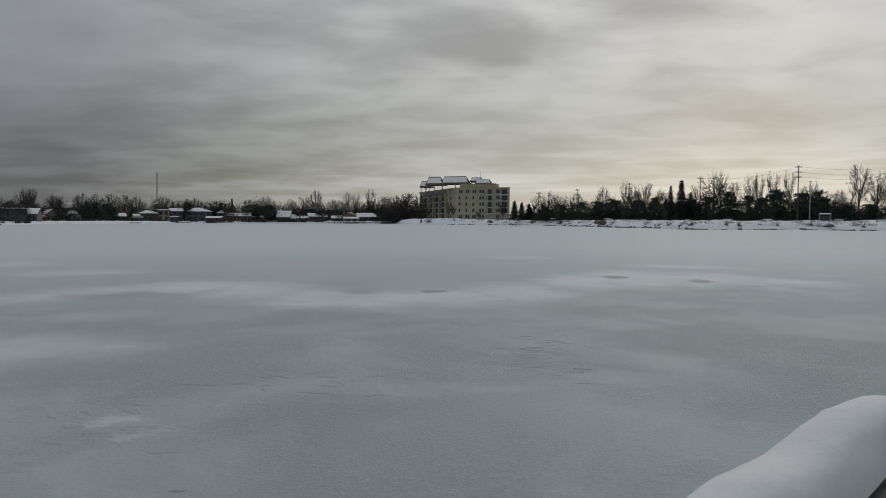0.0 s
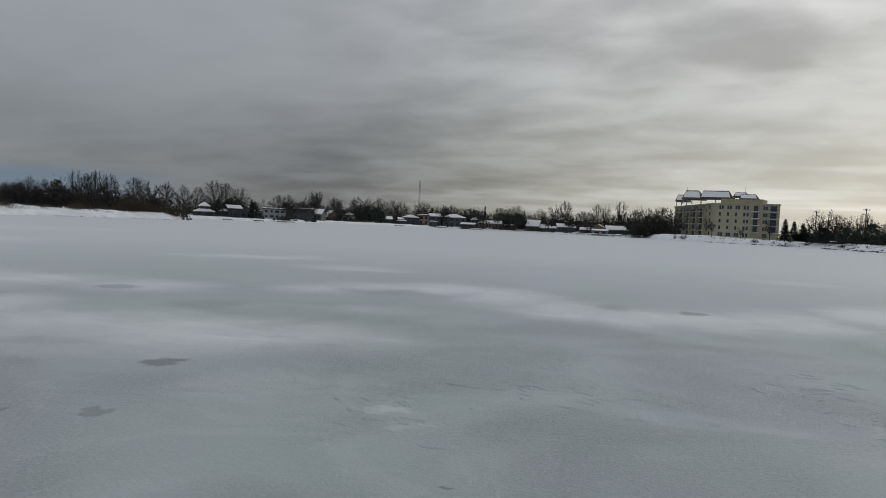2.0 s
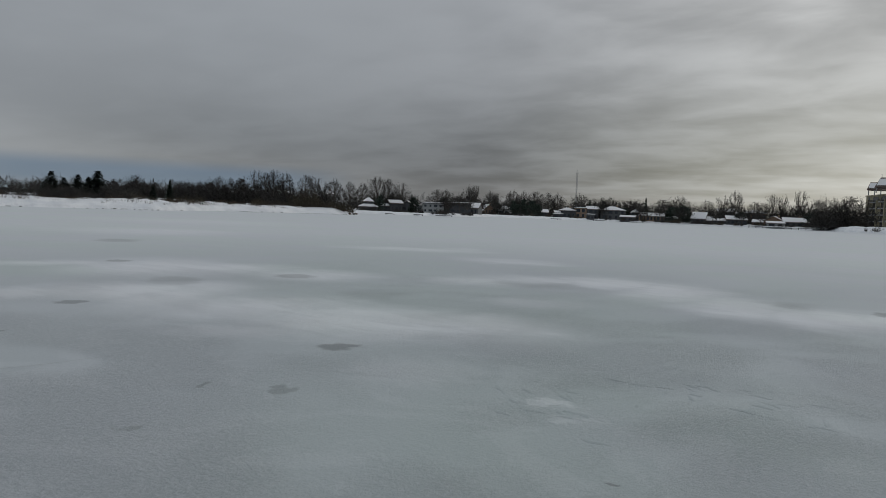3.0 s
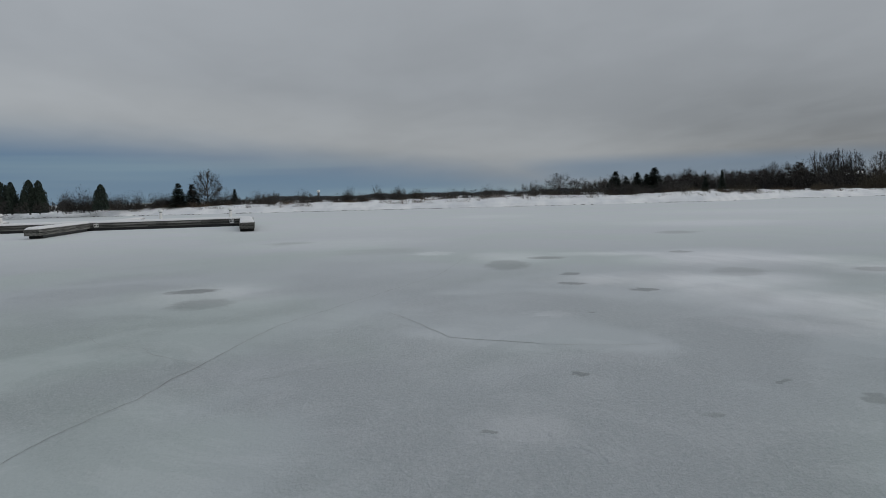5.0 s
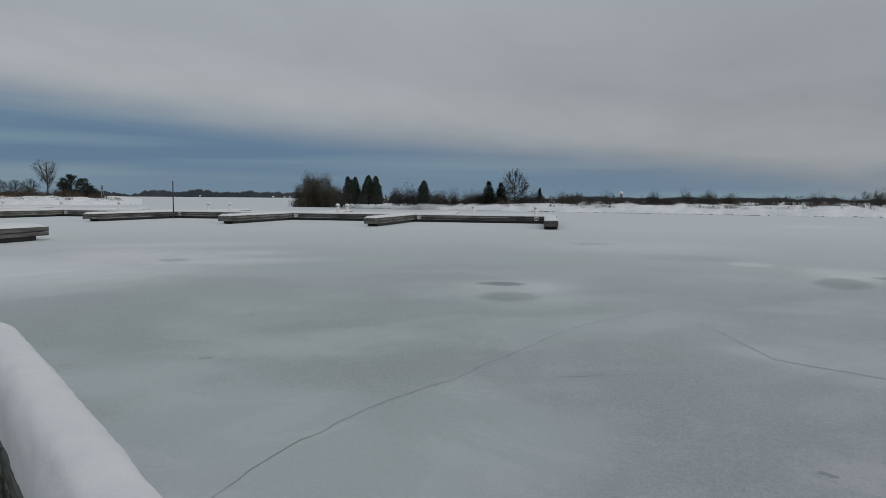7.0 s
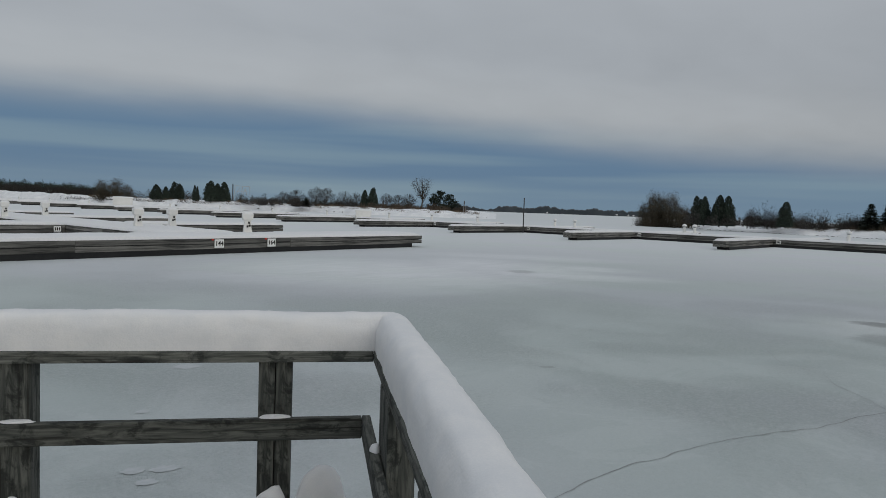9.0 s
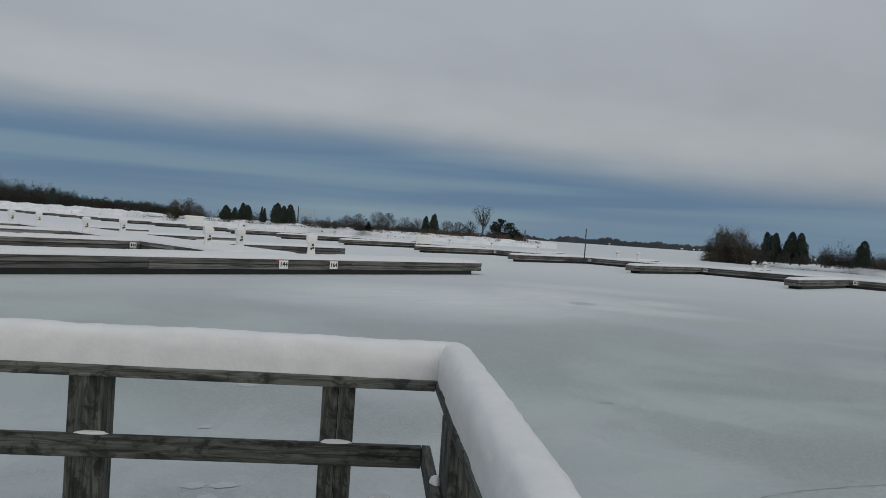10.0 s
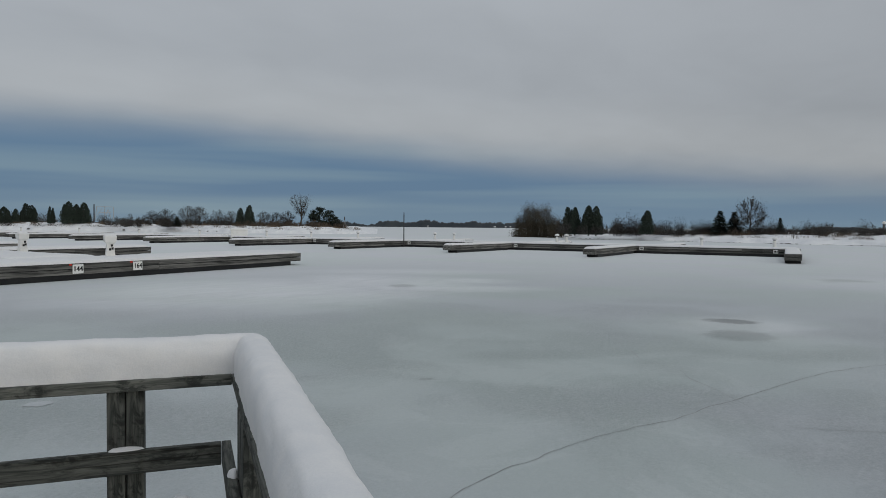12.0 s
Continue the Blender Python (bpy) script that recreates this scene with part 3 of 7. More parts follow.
def stones(name, rows, per_metre, big, label, offset=0.0, gap=0.0):
    """Dark stones and ledges along a shore's foot, in clusters; gap: how much of the shore has none."""
    rng = random.Random(len(name) * 7)
    g = Geo()
    az = rows[0][0] + 0.3
    while az < rows[-1][0] - 0.2:
        r, h = curve_at(rows, az)
        az += math.degrees(rng.uniform(0.2, 1.8) / per_metre / r)
        p0 = heading(az, r)
        if rough(p0.x, p0.y, 8 + offset, 0.11) < gap:
            continue
        edge = 1.3 * rough(p0.x, p0.y, 1, 0.12) + 0.5 * rough(p0.x, p0.y, 2, 0.6)
        c = heading(az, r + edge + offset + rng.gauss(0, 0.5))
        s = big * rng.uniform(0.3, 1.0)
        long = s * rng.uniform(0.7, 2.3)
        u, n = heading(az + 90, 1), heading(az, 1)
        lift = h * max(0.0, offset) / 9.0
        a = len(g.v)
        for k, (scale, z) in enumerate(((1.0, -0.2), (0.7, s * rng.uniform(0.4, 0.8)))):
            for t in (0.2, 1.25, 2.5, 3.8, 5.0):
                q = c + u * (long * scale * rng.uniform(0.7, 1.2) * math.cos(t)) + n * (s * scale * rng.uniform(0.7, 1.2) * math.sin(t))
                g.v.append((q.x, q.y, z + lift))
        g.f += [(a + k, a + (k + 1) % 5, a + 5 + (k + 1) % 5, a + 5 + k) for k in range(5)] + [tuple(a + 5 + k for k in range(5))]
    return tagged(new(name, g.mesh(name, ROCK)), label, "rocks", kind="stuff")


stones("shore_stones", PARK_SHORE[1:9], 2.2, 0.5, "dark stones along the snowy park shore", 0.0, -0.1)
stones("ledge_stones", PARK_SHORE[1:8], 1.0, 0.45, "flat dark ledge stones half buried in shore snow", 3.4, 0.02)
stones("low_ledge_stones", PARK_SHORE[1:8], 0.7, 0.4, "low dark stones at the edge of the ice", -2.2, 0.1)
stones("bank_stones", PARK_SHORE[1:8], 1.1, 0.38, "dark stones part way up the snowy park bank", 1.7, -0.04)
stones("spit_stones", SPIT_SHORE, 2.6, 0.2, "small dark stones along the snowy spit", -0.3, -0.5)
stones("far_spit_stones", NORTH_SPIT[:7], 0.8, 0.35, "stones poking out of breakwater snow", 2.0, 0.0)


# ---------------------------------------------------------------- trees and brush
def curve(p, q, lift, n):
    """Points from p to q, bowed upwards by lift."""
    out = []
    for i in range(n + 1):
        t = i / n
        v = p.lerp(q, t)
        v.z += lift * 4 * t * (1 - t)
        out.append(v)
    return out


def twig_cloud(g, rng, centre, w, d, h, count, size, thick, low=0.0, inner=0.42):
    """A dome of fine crossing twigs, thin towards its outline, with a few gaps."""
    a, e = rng.uniform(0, 2 * math.pi, count), np.arcsin(rng.uniform(low, 1.0, count))
    k = rng.uniform(0, 1, count) ** inner
    lobe = 1 + 0.13 * np.sin(3 * a + centre[0]) * np.cos(e) + 0.10 * np.sin(5 * e + 2 * a + centre[1]) + 0.05 * np.sin(9 * a + 7 * e)
    k = k * lobe
    out = np.stack((np.cos(a) * np.cos(e), np.sin(a) * np.cos(e), np.sin(e)), 1)
    p = np.array(centre) + out * k[:, None] * np.array((w / 2, d / 2, h))
    way = out * 0.5 + rng.normal(0, 0.55, (count, 3)) + np.array((0, 0, 0.10))
    way /= np.linalg.norm(way, axis=1)[:, None]
    side = np.cross(way, rng.normal(0, 1, (count, 3)))
    side /= np.linalg.norm(side, axis=1)[:, None]
    ln, th = (size * rng.uniform(0.5, 1.3, count))[:, None], (thick * rng.uniform(0.5, 1.2, count))[:, None]
    v = np.stack((p - side * th, p + side * th, p + way * ln), 1).reshape(-1, 3)
    b = len(g.v)
    g.v += [tuple(x) for x in v.tolist()]
    g.f += [(b + 3 * i, b + 3 * i + 1, b + 3 * i + 2) for i in range(count)]
    return g


def bare_tree_meshes(seed, height, width, base=0.28, limbs=9, boughs=7, twigs=11, fan=0.0):
    """A leafless tree: a forking trunk, limbs and boughs that reach an uneven oval crown, and fine twigs.
    fan: 0 for an oval crown, 1 for one that is widest near its top."""
    rng = random.Random(seed)
    wood, fine = Geo(), Geo()
    h, w = height, width
    top = Vector((rng.gauss(0, 0.02) * h, rng.gauss(0, 0.02) * h, h * 0.72))
    spine = [Vector((0, 0, -0.3)), Vector((rng.gauss(0, 0.012) * h, rng.gauss(0, 0.012) * h, h * 0.33)), top]
    wood.tube(spine, [h * 0.019, h * 0.014, h * 0.005], 6, False)

    def shell(a, e, k):
        """A point of the crown at azimuth a and height share e, k of the way out."""
        r = math.sin(math.pi * (0.14 + 0.80 * e)) if not fan else (0.35 + 0.75 * e) * math.sqrt(max(0.0, 1.0 - max(0.0, e - 0.72) ** 2 * 11))
        r *= w * 0.5 * k * (1 + 0.16 * math.sin(2.3 * a + seed) + 0.10 * math.sin(5 * a + seed * 2))
        return Vector((r * math.cos(a), r * math.sin(a), h * (base + (1 - base) * e * (0.95 + 0.05 * math.sin(3 * a + seed)))))
    for i in range(limbs):
        a = 2 * math.pi * (i + 0.6 * rng.random()) / limbs
        e = 0.25 + 0.7 * ((i * 0.618 + 0.2 * rng.random()) % 1.0)
        s = rng.uniform(0.2, 0.62) * (0.5 + 0.5 * e)
        start = spine[0].lerp(spine[1], min(1.0, s / 0.33)) if s < 0.33 else spine[1].lerp(spine[2], (s - 0.33) / 0.39)
        goal = shell(a, e, 0.62)
        limb = curve(start, goal, -0.05 * h * (1 - e), 4)
        r0 = h * 0.0085
        wood.tube(limb, [r0, r0 * 0.8, r0 * 0.62, r0 * 0.48, r0 * 0.36], 4, False)
        for k in range(boughs):
            t = 0.3 + 0.7 * (k + rng.random()) / boughs
            u = min(int(t * 4), 3)
            p = limb[u].lerp(limb[u + 1], t * 4 - u)
            q = shell(a + rng.gauss(0, 0.42), min(1.0, max(0.02, e + rng.gauss(0.03, 0.16))), rng.uniform(0.80, 0.98))
            bough = curve(p, q, -0.03 * h, 3)
            fine.tube(bough, [r0 * 0.34, r0 * 0.27, r0 * 0.2, r0 * 0.12], 3, False)
            d = (q - p).normalized()
            for m in range(twigs):
                t2 = rng.uniform(0.25, 1.0)
                u2 = min(int(t2 * 3), 2)
                b0 = bough[u2].lerp(bough[u2 + 1], t2 * 3 - u2)
                d2 = (d + Vector((rng.gauss(0, 0.8), rng.gauss(0, 0.8), rng.gauss(0.1, 0.6)))).normalized()
                ln = h * rng.uniform(0.03, 0.075)
                fine.blade(b0, b0 + d2 * ln, h * 0.0031, d2.orthogonal().normalized())
                d3 = (d2 + Vector((rng.gauss(0, 0.6), rng.gauss(0, 0.6), rng.gauss(0.1, 0.4)))).normalized()
                b1 = b0 + d2 * ln * 0.45
                fine.blade(b1, b1 + d3 * ln * 0.6, h * 0.0027, d3.orthogonal().normalized())
    return [wood, fine]


def bare_tree(seed, height, width, label, **more):
    g = bare_tree_meshes(seed, height, width, **more)
    nr, rr, fan = np.random.default_rng(seed), random.Random(seed), more.get("fan", 0.0)
    for k in range(9):
        a, e = rr.uniform(0, 6.28), 0.12 + 0.74 * k / 8
        out = width * 0.5 * (math.sin(math.pi * (0.16 + 0.72 * e)) if not fan else 0.35 + 0.6 * e) * rr.uniform(0.45, 0.62)
        w = width * rr.uniform(0.40, 0.55)
        twig_cloud(g[1], nr, (out * math.cos(a), out * math.sin(a), height * (0.30 + 0.58 * e)), w, w, w * 0.42, 90 if fan else 230, 0.75, 0.010, -0.7, 0.6)
    t = thing("tree", Matrix.Identity(4), label, "tree", "bare trees along the shores")
    part("trunk", g[0], BARK, t)
    part("crown", g[1], TWIG, t)
    return t


def spruce_geo(rng, h, w, whorls=36, droop=0.34):
    """A pointed spruce: whorls of uneven boughs hung with tufts, gaps between them."""
    g = Geo()
    for i in range(whorls):
        t = (i + rng.random() * 0.8) / whorls
        n = 8 if t < 0.7 else 6
        for k in range(n):
            a = 2 * math.pi * (k + rng.random()) / n
            R = w * 0.5 * (1 - t) ** 0.9 * rng.uniform(0.62, 1.12) + 0.10
            z = h * (0.05 + 0.93 * t)
            for j in range(int(9 + 13 * (1 - t))):
                u = rng.uniform(0.12, 1.0)
                p = Vector((R * u * math.cos(a), R * u * math.sin(a), z - droop * R * u * u + rng.gauss(0, 0.05)))
                p += Vector((rng.gauss(0, 0.10), rng.gauss(0, 0.10), 0)) * (0.4 + R)
                s = Vector((-math.sin(a) + rng.gauss(0, 0.4), math.cos(a) + rng.gauss(0, 0.4), rng.gauss(0, 0.2))).normalized()
                q = p + Vector((math.cos(a), math.sin(a), rng.uniform(-0.6, 0.35))) * rng.uniform(0.22, 0.52) * (0.5 + 0.5 * (1 - t))
                wd = rng.uniform(0.10, 0.23) * h / 8
                g.quad(p - s * wd, p + s * wd, q + s * wd * 0.3, q - s * wd * 0.3)
    for k in range(4):
        g.blade((0, 0, h * 0.88), (rng.gauss(0, 0.03), rng.gauss(0, 0.03), h * 1.0), 0.05 * h / 8, (math.cos(k), math.sin(k), 0))
    return g


def cedar_geo(rng, h, w, clumps=3000):
    """A dense upright evergreen: one or two flame-shaped leaders of small close tufts."""
    g = Geo()
    leaders = [(0.0, 0.0, 1.0, 1.0)] + [(rng.uniform(0.20, 0.36) * w, rng.uniform(0, 6.28), rng.uniform(0.62, 0.95), rng.uniform(0.45, 0.72)) for _ in range(3)]
    for k in range(clumps):
        off, turn, tall, wide = leaders[0 if rng.random() < 0.5 else rng.randrange(1, 4)]
        t = rng.random() ** 1.1
        R = w * 0.56 * wide * (1 - t) ** 0.5 * (0.74 + 0.30 * min(1.0, t / 0.22)) * (1 + 0.05 * math.sin(t * 23))
        a = rng.uniform(0, 2 * math.pi)
        R *= rng.uniform(0.45, 1.04) * (1 + 0.14 * math.sin(3 * a + t * 9) + 0.07 * math.sin(7 * a - t * 16))
        p = Vector((off * math.cos(turn) + R * math.cos(a), off * math.sin(turn) + R * math.sin(a), h * tall * (0.005 + 0.955 * t)))
        s = Vector((rng.gauss(0, 1), rng.gauss(0, 1), rng.gauss(0, 0.4))).normalized()
        size = rng.uniform(0.09, 0.21) * w / 2.4 * (1 - 0.4 * t)
        tip = p + Vector((math.cos(a) * 0.22, math.sin(a) * 0.22, 1.0)) * size * 2.4
        g.quad(p - s * size, p + s * size, tip + s * size * 0.2, tip - s * size * 0.2)
    return g


def pine_geo(rng, h, w, clumps=2200):
    """A broad, shaggy pine: tufts gathered in uneven boughs round a full crown."""
    g = Geo()
    boughs = [(rng.uniform(0.06, 0.97), rng.uniform(0, 6.28), rng.random()) for _ in range(80)]
    for k in range(clumps):
        t, a, o = boughs[k % 80]
        R = w * 0.5 * math.sin(math.pi * (0.10 + 0.55 * (1 - t))) * (0.2 + 0.8 * o)
        c = Vector((R * math.cos(a), R * math.sin(a), h * t * (0.92 + 0.08 * o)))
        p = c + Vector((rng.gauss(0, w * 0.07), rng.gauss(0, w * 0.07), rng.gauss(0, h * 0.035)))
        s = Vector((rng.gauss(0, 1), rng.gauss(0, 1), rng.gauss(0, 0.5))).normalized()
        size = rng.uniform(0.09, 0.24)
        tip = p + Vector((rng.gauss(0, 0.5), rng.gauss(0, 0.5), rng.uniform(0.1, 1.0))) * size * 2.4
        g.quad(p - s * size, p + s * size, tip + s * size * 0.3, tip - s * size * 0.3)
    return g


def conifer(kind, seed, label):
    rng = random.Random(seed)
    t = thing("evergreen_tree", Matrix.Identity(4), label, "evergreen tree", "evergreens along the shores")
    g = {"spruce": lambda: spruce_geo(rng, 8, 3.6), "cedar": lambda: cedar_geo(rng, 8, 2.8), "pine": lambda: pine_geo(rng, 8, 6.0)}[kind]()
    part("trunk", Geo().tube([(0, 0, -0.3), (0.02, 0, 3), (0, 0.02, 6.4)], [0.16, 0.12, 0.05], 7), BARK, t)
    part("crown", g, NEEDLE, t)
    return t


def bush_geo(seed, h, w, count, stems=16):
    """A twiggy, leafless bush: a few stems under lobed domes of fine short twigs."""
    g, rng, r = Geo(), np.random.default_rng(seed), random.Random(seed)
    for k in range(stems):
        a, lean = r.uniform(0, 2 * math.pi), r.random()
        p = Vector((r.gauss(0, w * 0.10), r.gauss(0, w * 0.10), -0.25))
        q = p + Vector((math.cos(a) * lean * w * 0.34, math.sin(a) * lean * w * 0.34, h * (0.62 - 0.30 * lean)))
        g.tube([p, p.lerp(q, 0.5) + Vector((0, 0, 0.05 * h)), q], [0.035, 0.022, 0.008], 3, False)
    for k in range(6):
        a, off, tall = r.uniform(0, 6.28), r.uniform(0.05, 0.26), r.uniform(0.6, 1.0)
        twig_cloud(g, rng, (off * w * math.cos(a), off * w * math.sin(a), -0.05), w * 0.62, w * 0.62, h * tall * 0.92, count // 6, 0.46, 0.022, 0.0, 0.6)
    return g


def willow_geo(seed, h, w, count):
    """A tall round thicket, twiggy down to the ground: overlapping clouds of fine twigs over leaning stems."""
    g, rng, r = Geo(), np.random.default_rng(seed), random.Random(seed)
    for k in range(18):
        a, lean = 2 * math.pi * k / 18, r.uniform(0.2, 1.0)
        q = Vector((math.cos(a) * lean * w * 0.36, math.sin(a) * lean * w * 0.36, h * (0.86 - 0.3 * lean)))
        g.tube([Vector((q.x * 0.15, q.y * 0.15, -0.3)), Vector((q.x * 0.5, q.y * 0.5, q.z * 0.5)), q], [0.09, 0.06, 0.02], 4, False)
    lobes = 40
    for k in range(lobes):
        a, e = 2.4 * k + r.uniform(-0.3, 0.3), -0.04 + 0.82 * (k / lobes) ** 1.7
        out = w * 0.5 * math.sqrt(max(0.05, 1 - (1.2 * e - 0.18) ** 2)) * r.uniform(0.15, 0.70)
        d = w * r.uniform(0.34, 0.50)
        twig_cloud(g, rng, (out * math.cos(a), out * math.sin(a), h * e), d, d, d * 0.56, count // lobes, 0.36, 0.044, -0.9, 0.7)
    return g


def bush(seed, h, w, label, mat, count=1150):
    t = new("bush", bush_geo(seed, h, w, count).mesh("bush", mat))
    return tagged(t, label, "bush", "bushes along the shores")


def plant(protos, rows, unit_h, unit_w, seed):
    """Copies of prototype things: az, r, ground height, height, width (0: as it grows)."""
    rng = random.Random(seed)
    for i, (az, r, z, h, w) in enumerate(rows):
        src = protos[rng.randrange(len(protos))]
        k = h / unit_h
        kw = w / unit_w if w else k
        ob = copy_thing(src, Matrix.Translation(heading(az, r, z)) @ Matrix.Rotation(rng.uniform(0, 6.28), 4, "Z"))
        ob.scale = (kw, kw, k)


def discard(protos):
    for t in protos:
        for o in (*t.children_recursive, t):
            bpy.data.objects.remove(o)


round_trees = [bare_tree(k, 10, 8.5, "leafless round-crowned tree with fine grey-brown twigs", limbs=12, boughs=9, twigs=11) for k in (11, 12, 13, 14, 15)]
tall_trees = [bare_tree(k, 10, 5.6, "tall leafless tree with upswept grey branches", base=0.3, limbs=10, boughs=8, twigs=9, fan=1.0) for k in (21, 22, 23)]
spruces = [conifer("spruce", k, "dark green pointed spruce beside the shore") for k in (31, 32, 33)]
cedars = [conifer("cedar", k, "dense dark green cedar standing on the snowy bank") for k in (41, 42, 43)]
pines = [conifer("pine", k, "bushy dark green pine behind the snowy shore") for k in (51, 52, 53)]
grey_bushes = [bush(k, 3.0, 4.0, "leafless twiggy grey-brown bush", TWIG, 1150) for k in (61, 62, 63)]
brown_bushes = [bush(k, 3.0, 4.0, "dense russet-brown bush on the bank", WILLOW, 1500) for k in (71, 72)]

willows = []
for k in (81, 82):
    willows.append(tagged(new("bush", willow_geo(k, 8.0, 7.5, 10000).mesh("bush", WILLOW)), "tall round brown willow thicket at the spit's end", "bush", "bushes along the shores"))

# park shore
plant(round_trees, [(-9.4, 240, 2.0, 9.1, 6.2), (-11.2, 249, 2.0, 9.6, 6.0), (-13.2, 248, 2.0, 12.3, 6.4), (-17.7, 244, 2.0, 11.2, 6.0), (-23.1, 240, 2.0, 12.9, 6.4), (-30.1, 239, 2.0, 9.7, 6.0), (-28.0, 250, 2, 12, 8), (-33.6, 231, 2, 14.5, 10)], 10, 8.5, 1)
plant(tall_trees, [(-15.0, 242, 2.0, 13.5, 5.2), (-16.3, 244, 2.0, 13.3, 9.0), (-15.6, 246, 2.0, 11.6, 6.0), (-20.4, 246, 2.0, 12.5, 5.3), (-21.6, 248, 2.0, 16.8, 11.0), (-22.1, 250, 2.0, 14.8, 8.0), (-24.2, 233, 2.0, 14.9, 5.0), (-24.8, 242, 2.0, 15.4, 4.2), (-25.7, 241, 2.0, 16.0, 5.0), (-26.8, 235, 2.0, 15.5, 4.4), (-28.4, 237, 2.0, 12.3, 3.8), (-31.3, 237, 2.0, 16.8, 8.0), (-32.5, 239, 2.0, 15.3, 8.2), (-9.9, 262, 2, 8, 5), (-8.6, 258, 2, 8.2, 5)], 10, 5.6, 2)
plant(spruces, [(-6.0, 245, 1.8, 7.1, 4.2), (-6.6, 254, 1.8, 6.7, 4.0), (-7.2, 253, 1.8, 6.2, 4.4), (-18.4, 221, 2.0, 10.8, 4.0), (-19.2, 230, 2.0, 13.0, 5.6), (-19.9, 229, 2.0, 9.0, 4.2)], 8, 3.6, 3)
plant(pines, [(-11.5, 229, 2.0, 5.9, 6.5), (-12.8, 238, 2.0, 6.5, 7.7), (-14.0, 237, 2.0, 7.2, 7.0), (-15.9, 231, 2.0, 6.6, 8.0), (-17.2, 233, 2.0, 7.4, 7.0), (-18.3, 236, 2.0, 6.4, 7.0), (-20.0, 233, 2.0, 7.3, 7.0), (-21.2, 235, 2.0, 7.7, 8.0), (-22.7, 237, 2.0, 9.2, 7.4), (-24.1, 229, 2.0, 7.8, 7.0), (-25.0, 228, 2.0, 7.0, 7.0), (-26.0, 238, 2.0, 9.9, 8.0), (-27.7, 233, 2.0, 8.4, 8.0), (-28.8, 237, 2.0, 9.4, 6.6)], 8, 6.0, 4)
plant(pines, [(-29.2, 228, 2.0, 6.9, 5.5), (-30.6, 233, 2.0, 5.0, 6.5), (-32.0, 236, 2.0, 5.0, 7.0), (-10.1, 230, 2.0, 4.8, 6.5), (-8.5, 239, 2.0, 4.6, 5.6), (-33.4, 236, 2.0, 5.6, 7.0)], 8, 6.0, 41)
# behind the houses
plant(round_trees, [(32.3, 321, 1.5, 7.9, 7.3), (29.6, 330, 1.5, 10.5, 9.0), (27.8, 329, 1.5, 11.4, 8.8), (26.8, 323, 1.5, 11.1, 8.4), (25.9, 325, 1.5, 11.3, 9.0), (24.9, 325, 1.5, 10.9, 8.6), (24.1, 327, 1.5, 10.6, 8.3), (22.2, 329, 1.5, 10.8, 9.9), (20.6, 321, 1.5, 9.2, 9.5), (18.2, 320, 1.5, 8.4, 12.5), (15.9, 330, 1.5, 9.6, 10.0), (14.5, 325, 1.5, 11.3, 10.4), (12.5, 329, 1.5, 9.8, 10.0), (10.5, 320, 1.5, 14.0, 8.7), (9.1, 325, 1.5, 9.8, 7.3), (7.9, 328, 1.5, 13.2, 10.6)], 10, 8.5, 5)
plant(round_trees, [(4.9, 322, 1.5, 11.5, 8.0), (4.0, 331, 1.5, 12.7, 10.0), (2.9, 283, 1.0, 12.2, 13.0), (3.6, 287, 1.0, 10.0, 9.0), (2.1, 289, 1.2, 9.6, 8.0)], 10, 8.5, 51)
plant(tall_trees, [(31.4, 323, 1.5, 12.8, 5.2), (31.0, 332, 1.5, 13.2, 5.2), (19.8, 331, 1.5, 9.8, 4.9), (11.4, 325, 1.5, 11.8, 7.0), (7.2, 327, 1.5, 12.9, 5.3), (6.0, 327, 1.5, 14.8, 7.0), (31.1, 295, 1.5, 11.8, 6.3), (29.4, 304, 1.5, 9.2, 6.4)], 10, 5.6, 6)
plant(spruces, [(17.1, 322, 1.5, 9.6, 3.0), (36.2, 215, 1.0, 5.6, 2.4), (55.3, 204, 1.5, 6.0, 2.2), (54.6, 196, 1.5, 5.0, 2.6), (21.5, 316, 1.5, 7.6, 3.0)], 8, 3.6, 61)
# the wooded end of the spit
plant(round_trees, [(54.3, 187, 1.5, 5.4, 6.2), (52.9, 196, 1.5, 6.0, 6.8), (51.7, 195, 1.5, 7.5, 5.2), (50.8, 189, 1.5, 6.9, 5.2), (47.5, 191, 1.5, 9.7, 7.4), (48.1, 190, 1.5, 9.0, 5.6), (46.5, 191, 1.5, 9.3, 5.4), (44.9, 193, 1.5, 9.0, 5.8), (49.9, 196, 1.5, 6.2, 5.4)], 10, 8.5, 7)
plant(round_trees, [(42.6, 231, 1.5, 9.5, 6.4), (41.4, 240, 1.5, 9.3, 6.9), (40.3, 239, 1.5, 9.0, 6.2), (39.1, 233, 1.5, 11.4, 9.0), (38.2, 235, 1.5, 10.7, 6.8), (37.1, 235, 1.5, 9.6, 7.8), (34.1, 237, 1.5, 7.7, 7.6), (33.4, 239, 1.5, 8.0, 5.6), (32.2, 231, 1.5, 5.9, 5.6)], 10, 8.5, 71)
plant(tall_trees, [(48.8, 187, 1.5, 9.1, 4.6), (44.3, 196, 1.5, 8.8, 4.6), (43.6, 194, 1.5, 7.6, 4.6), (70.6, 165, 1.6, 3.0, 2.6), (69.9, 174, 1.6, 3.2, 2.6), (69.3, 173, 1.6, 3.0, 2.5)], 10, 5.6, 8)
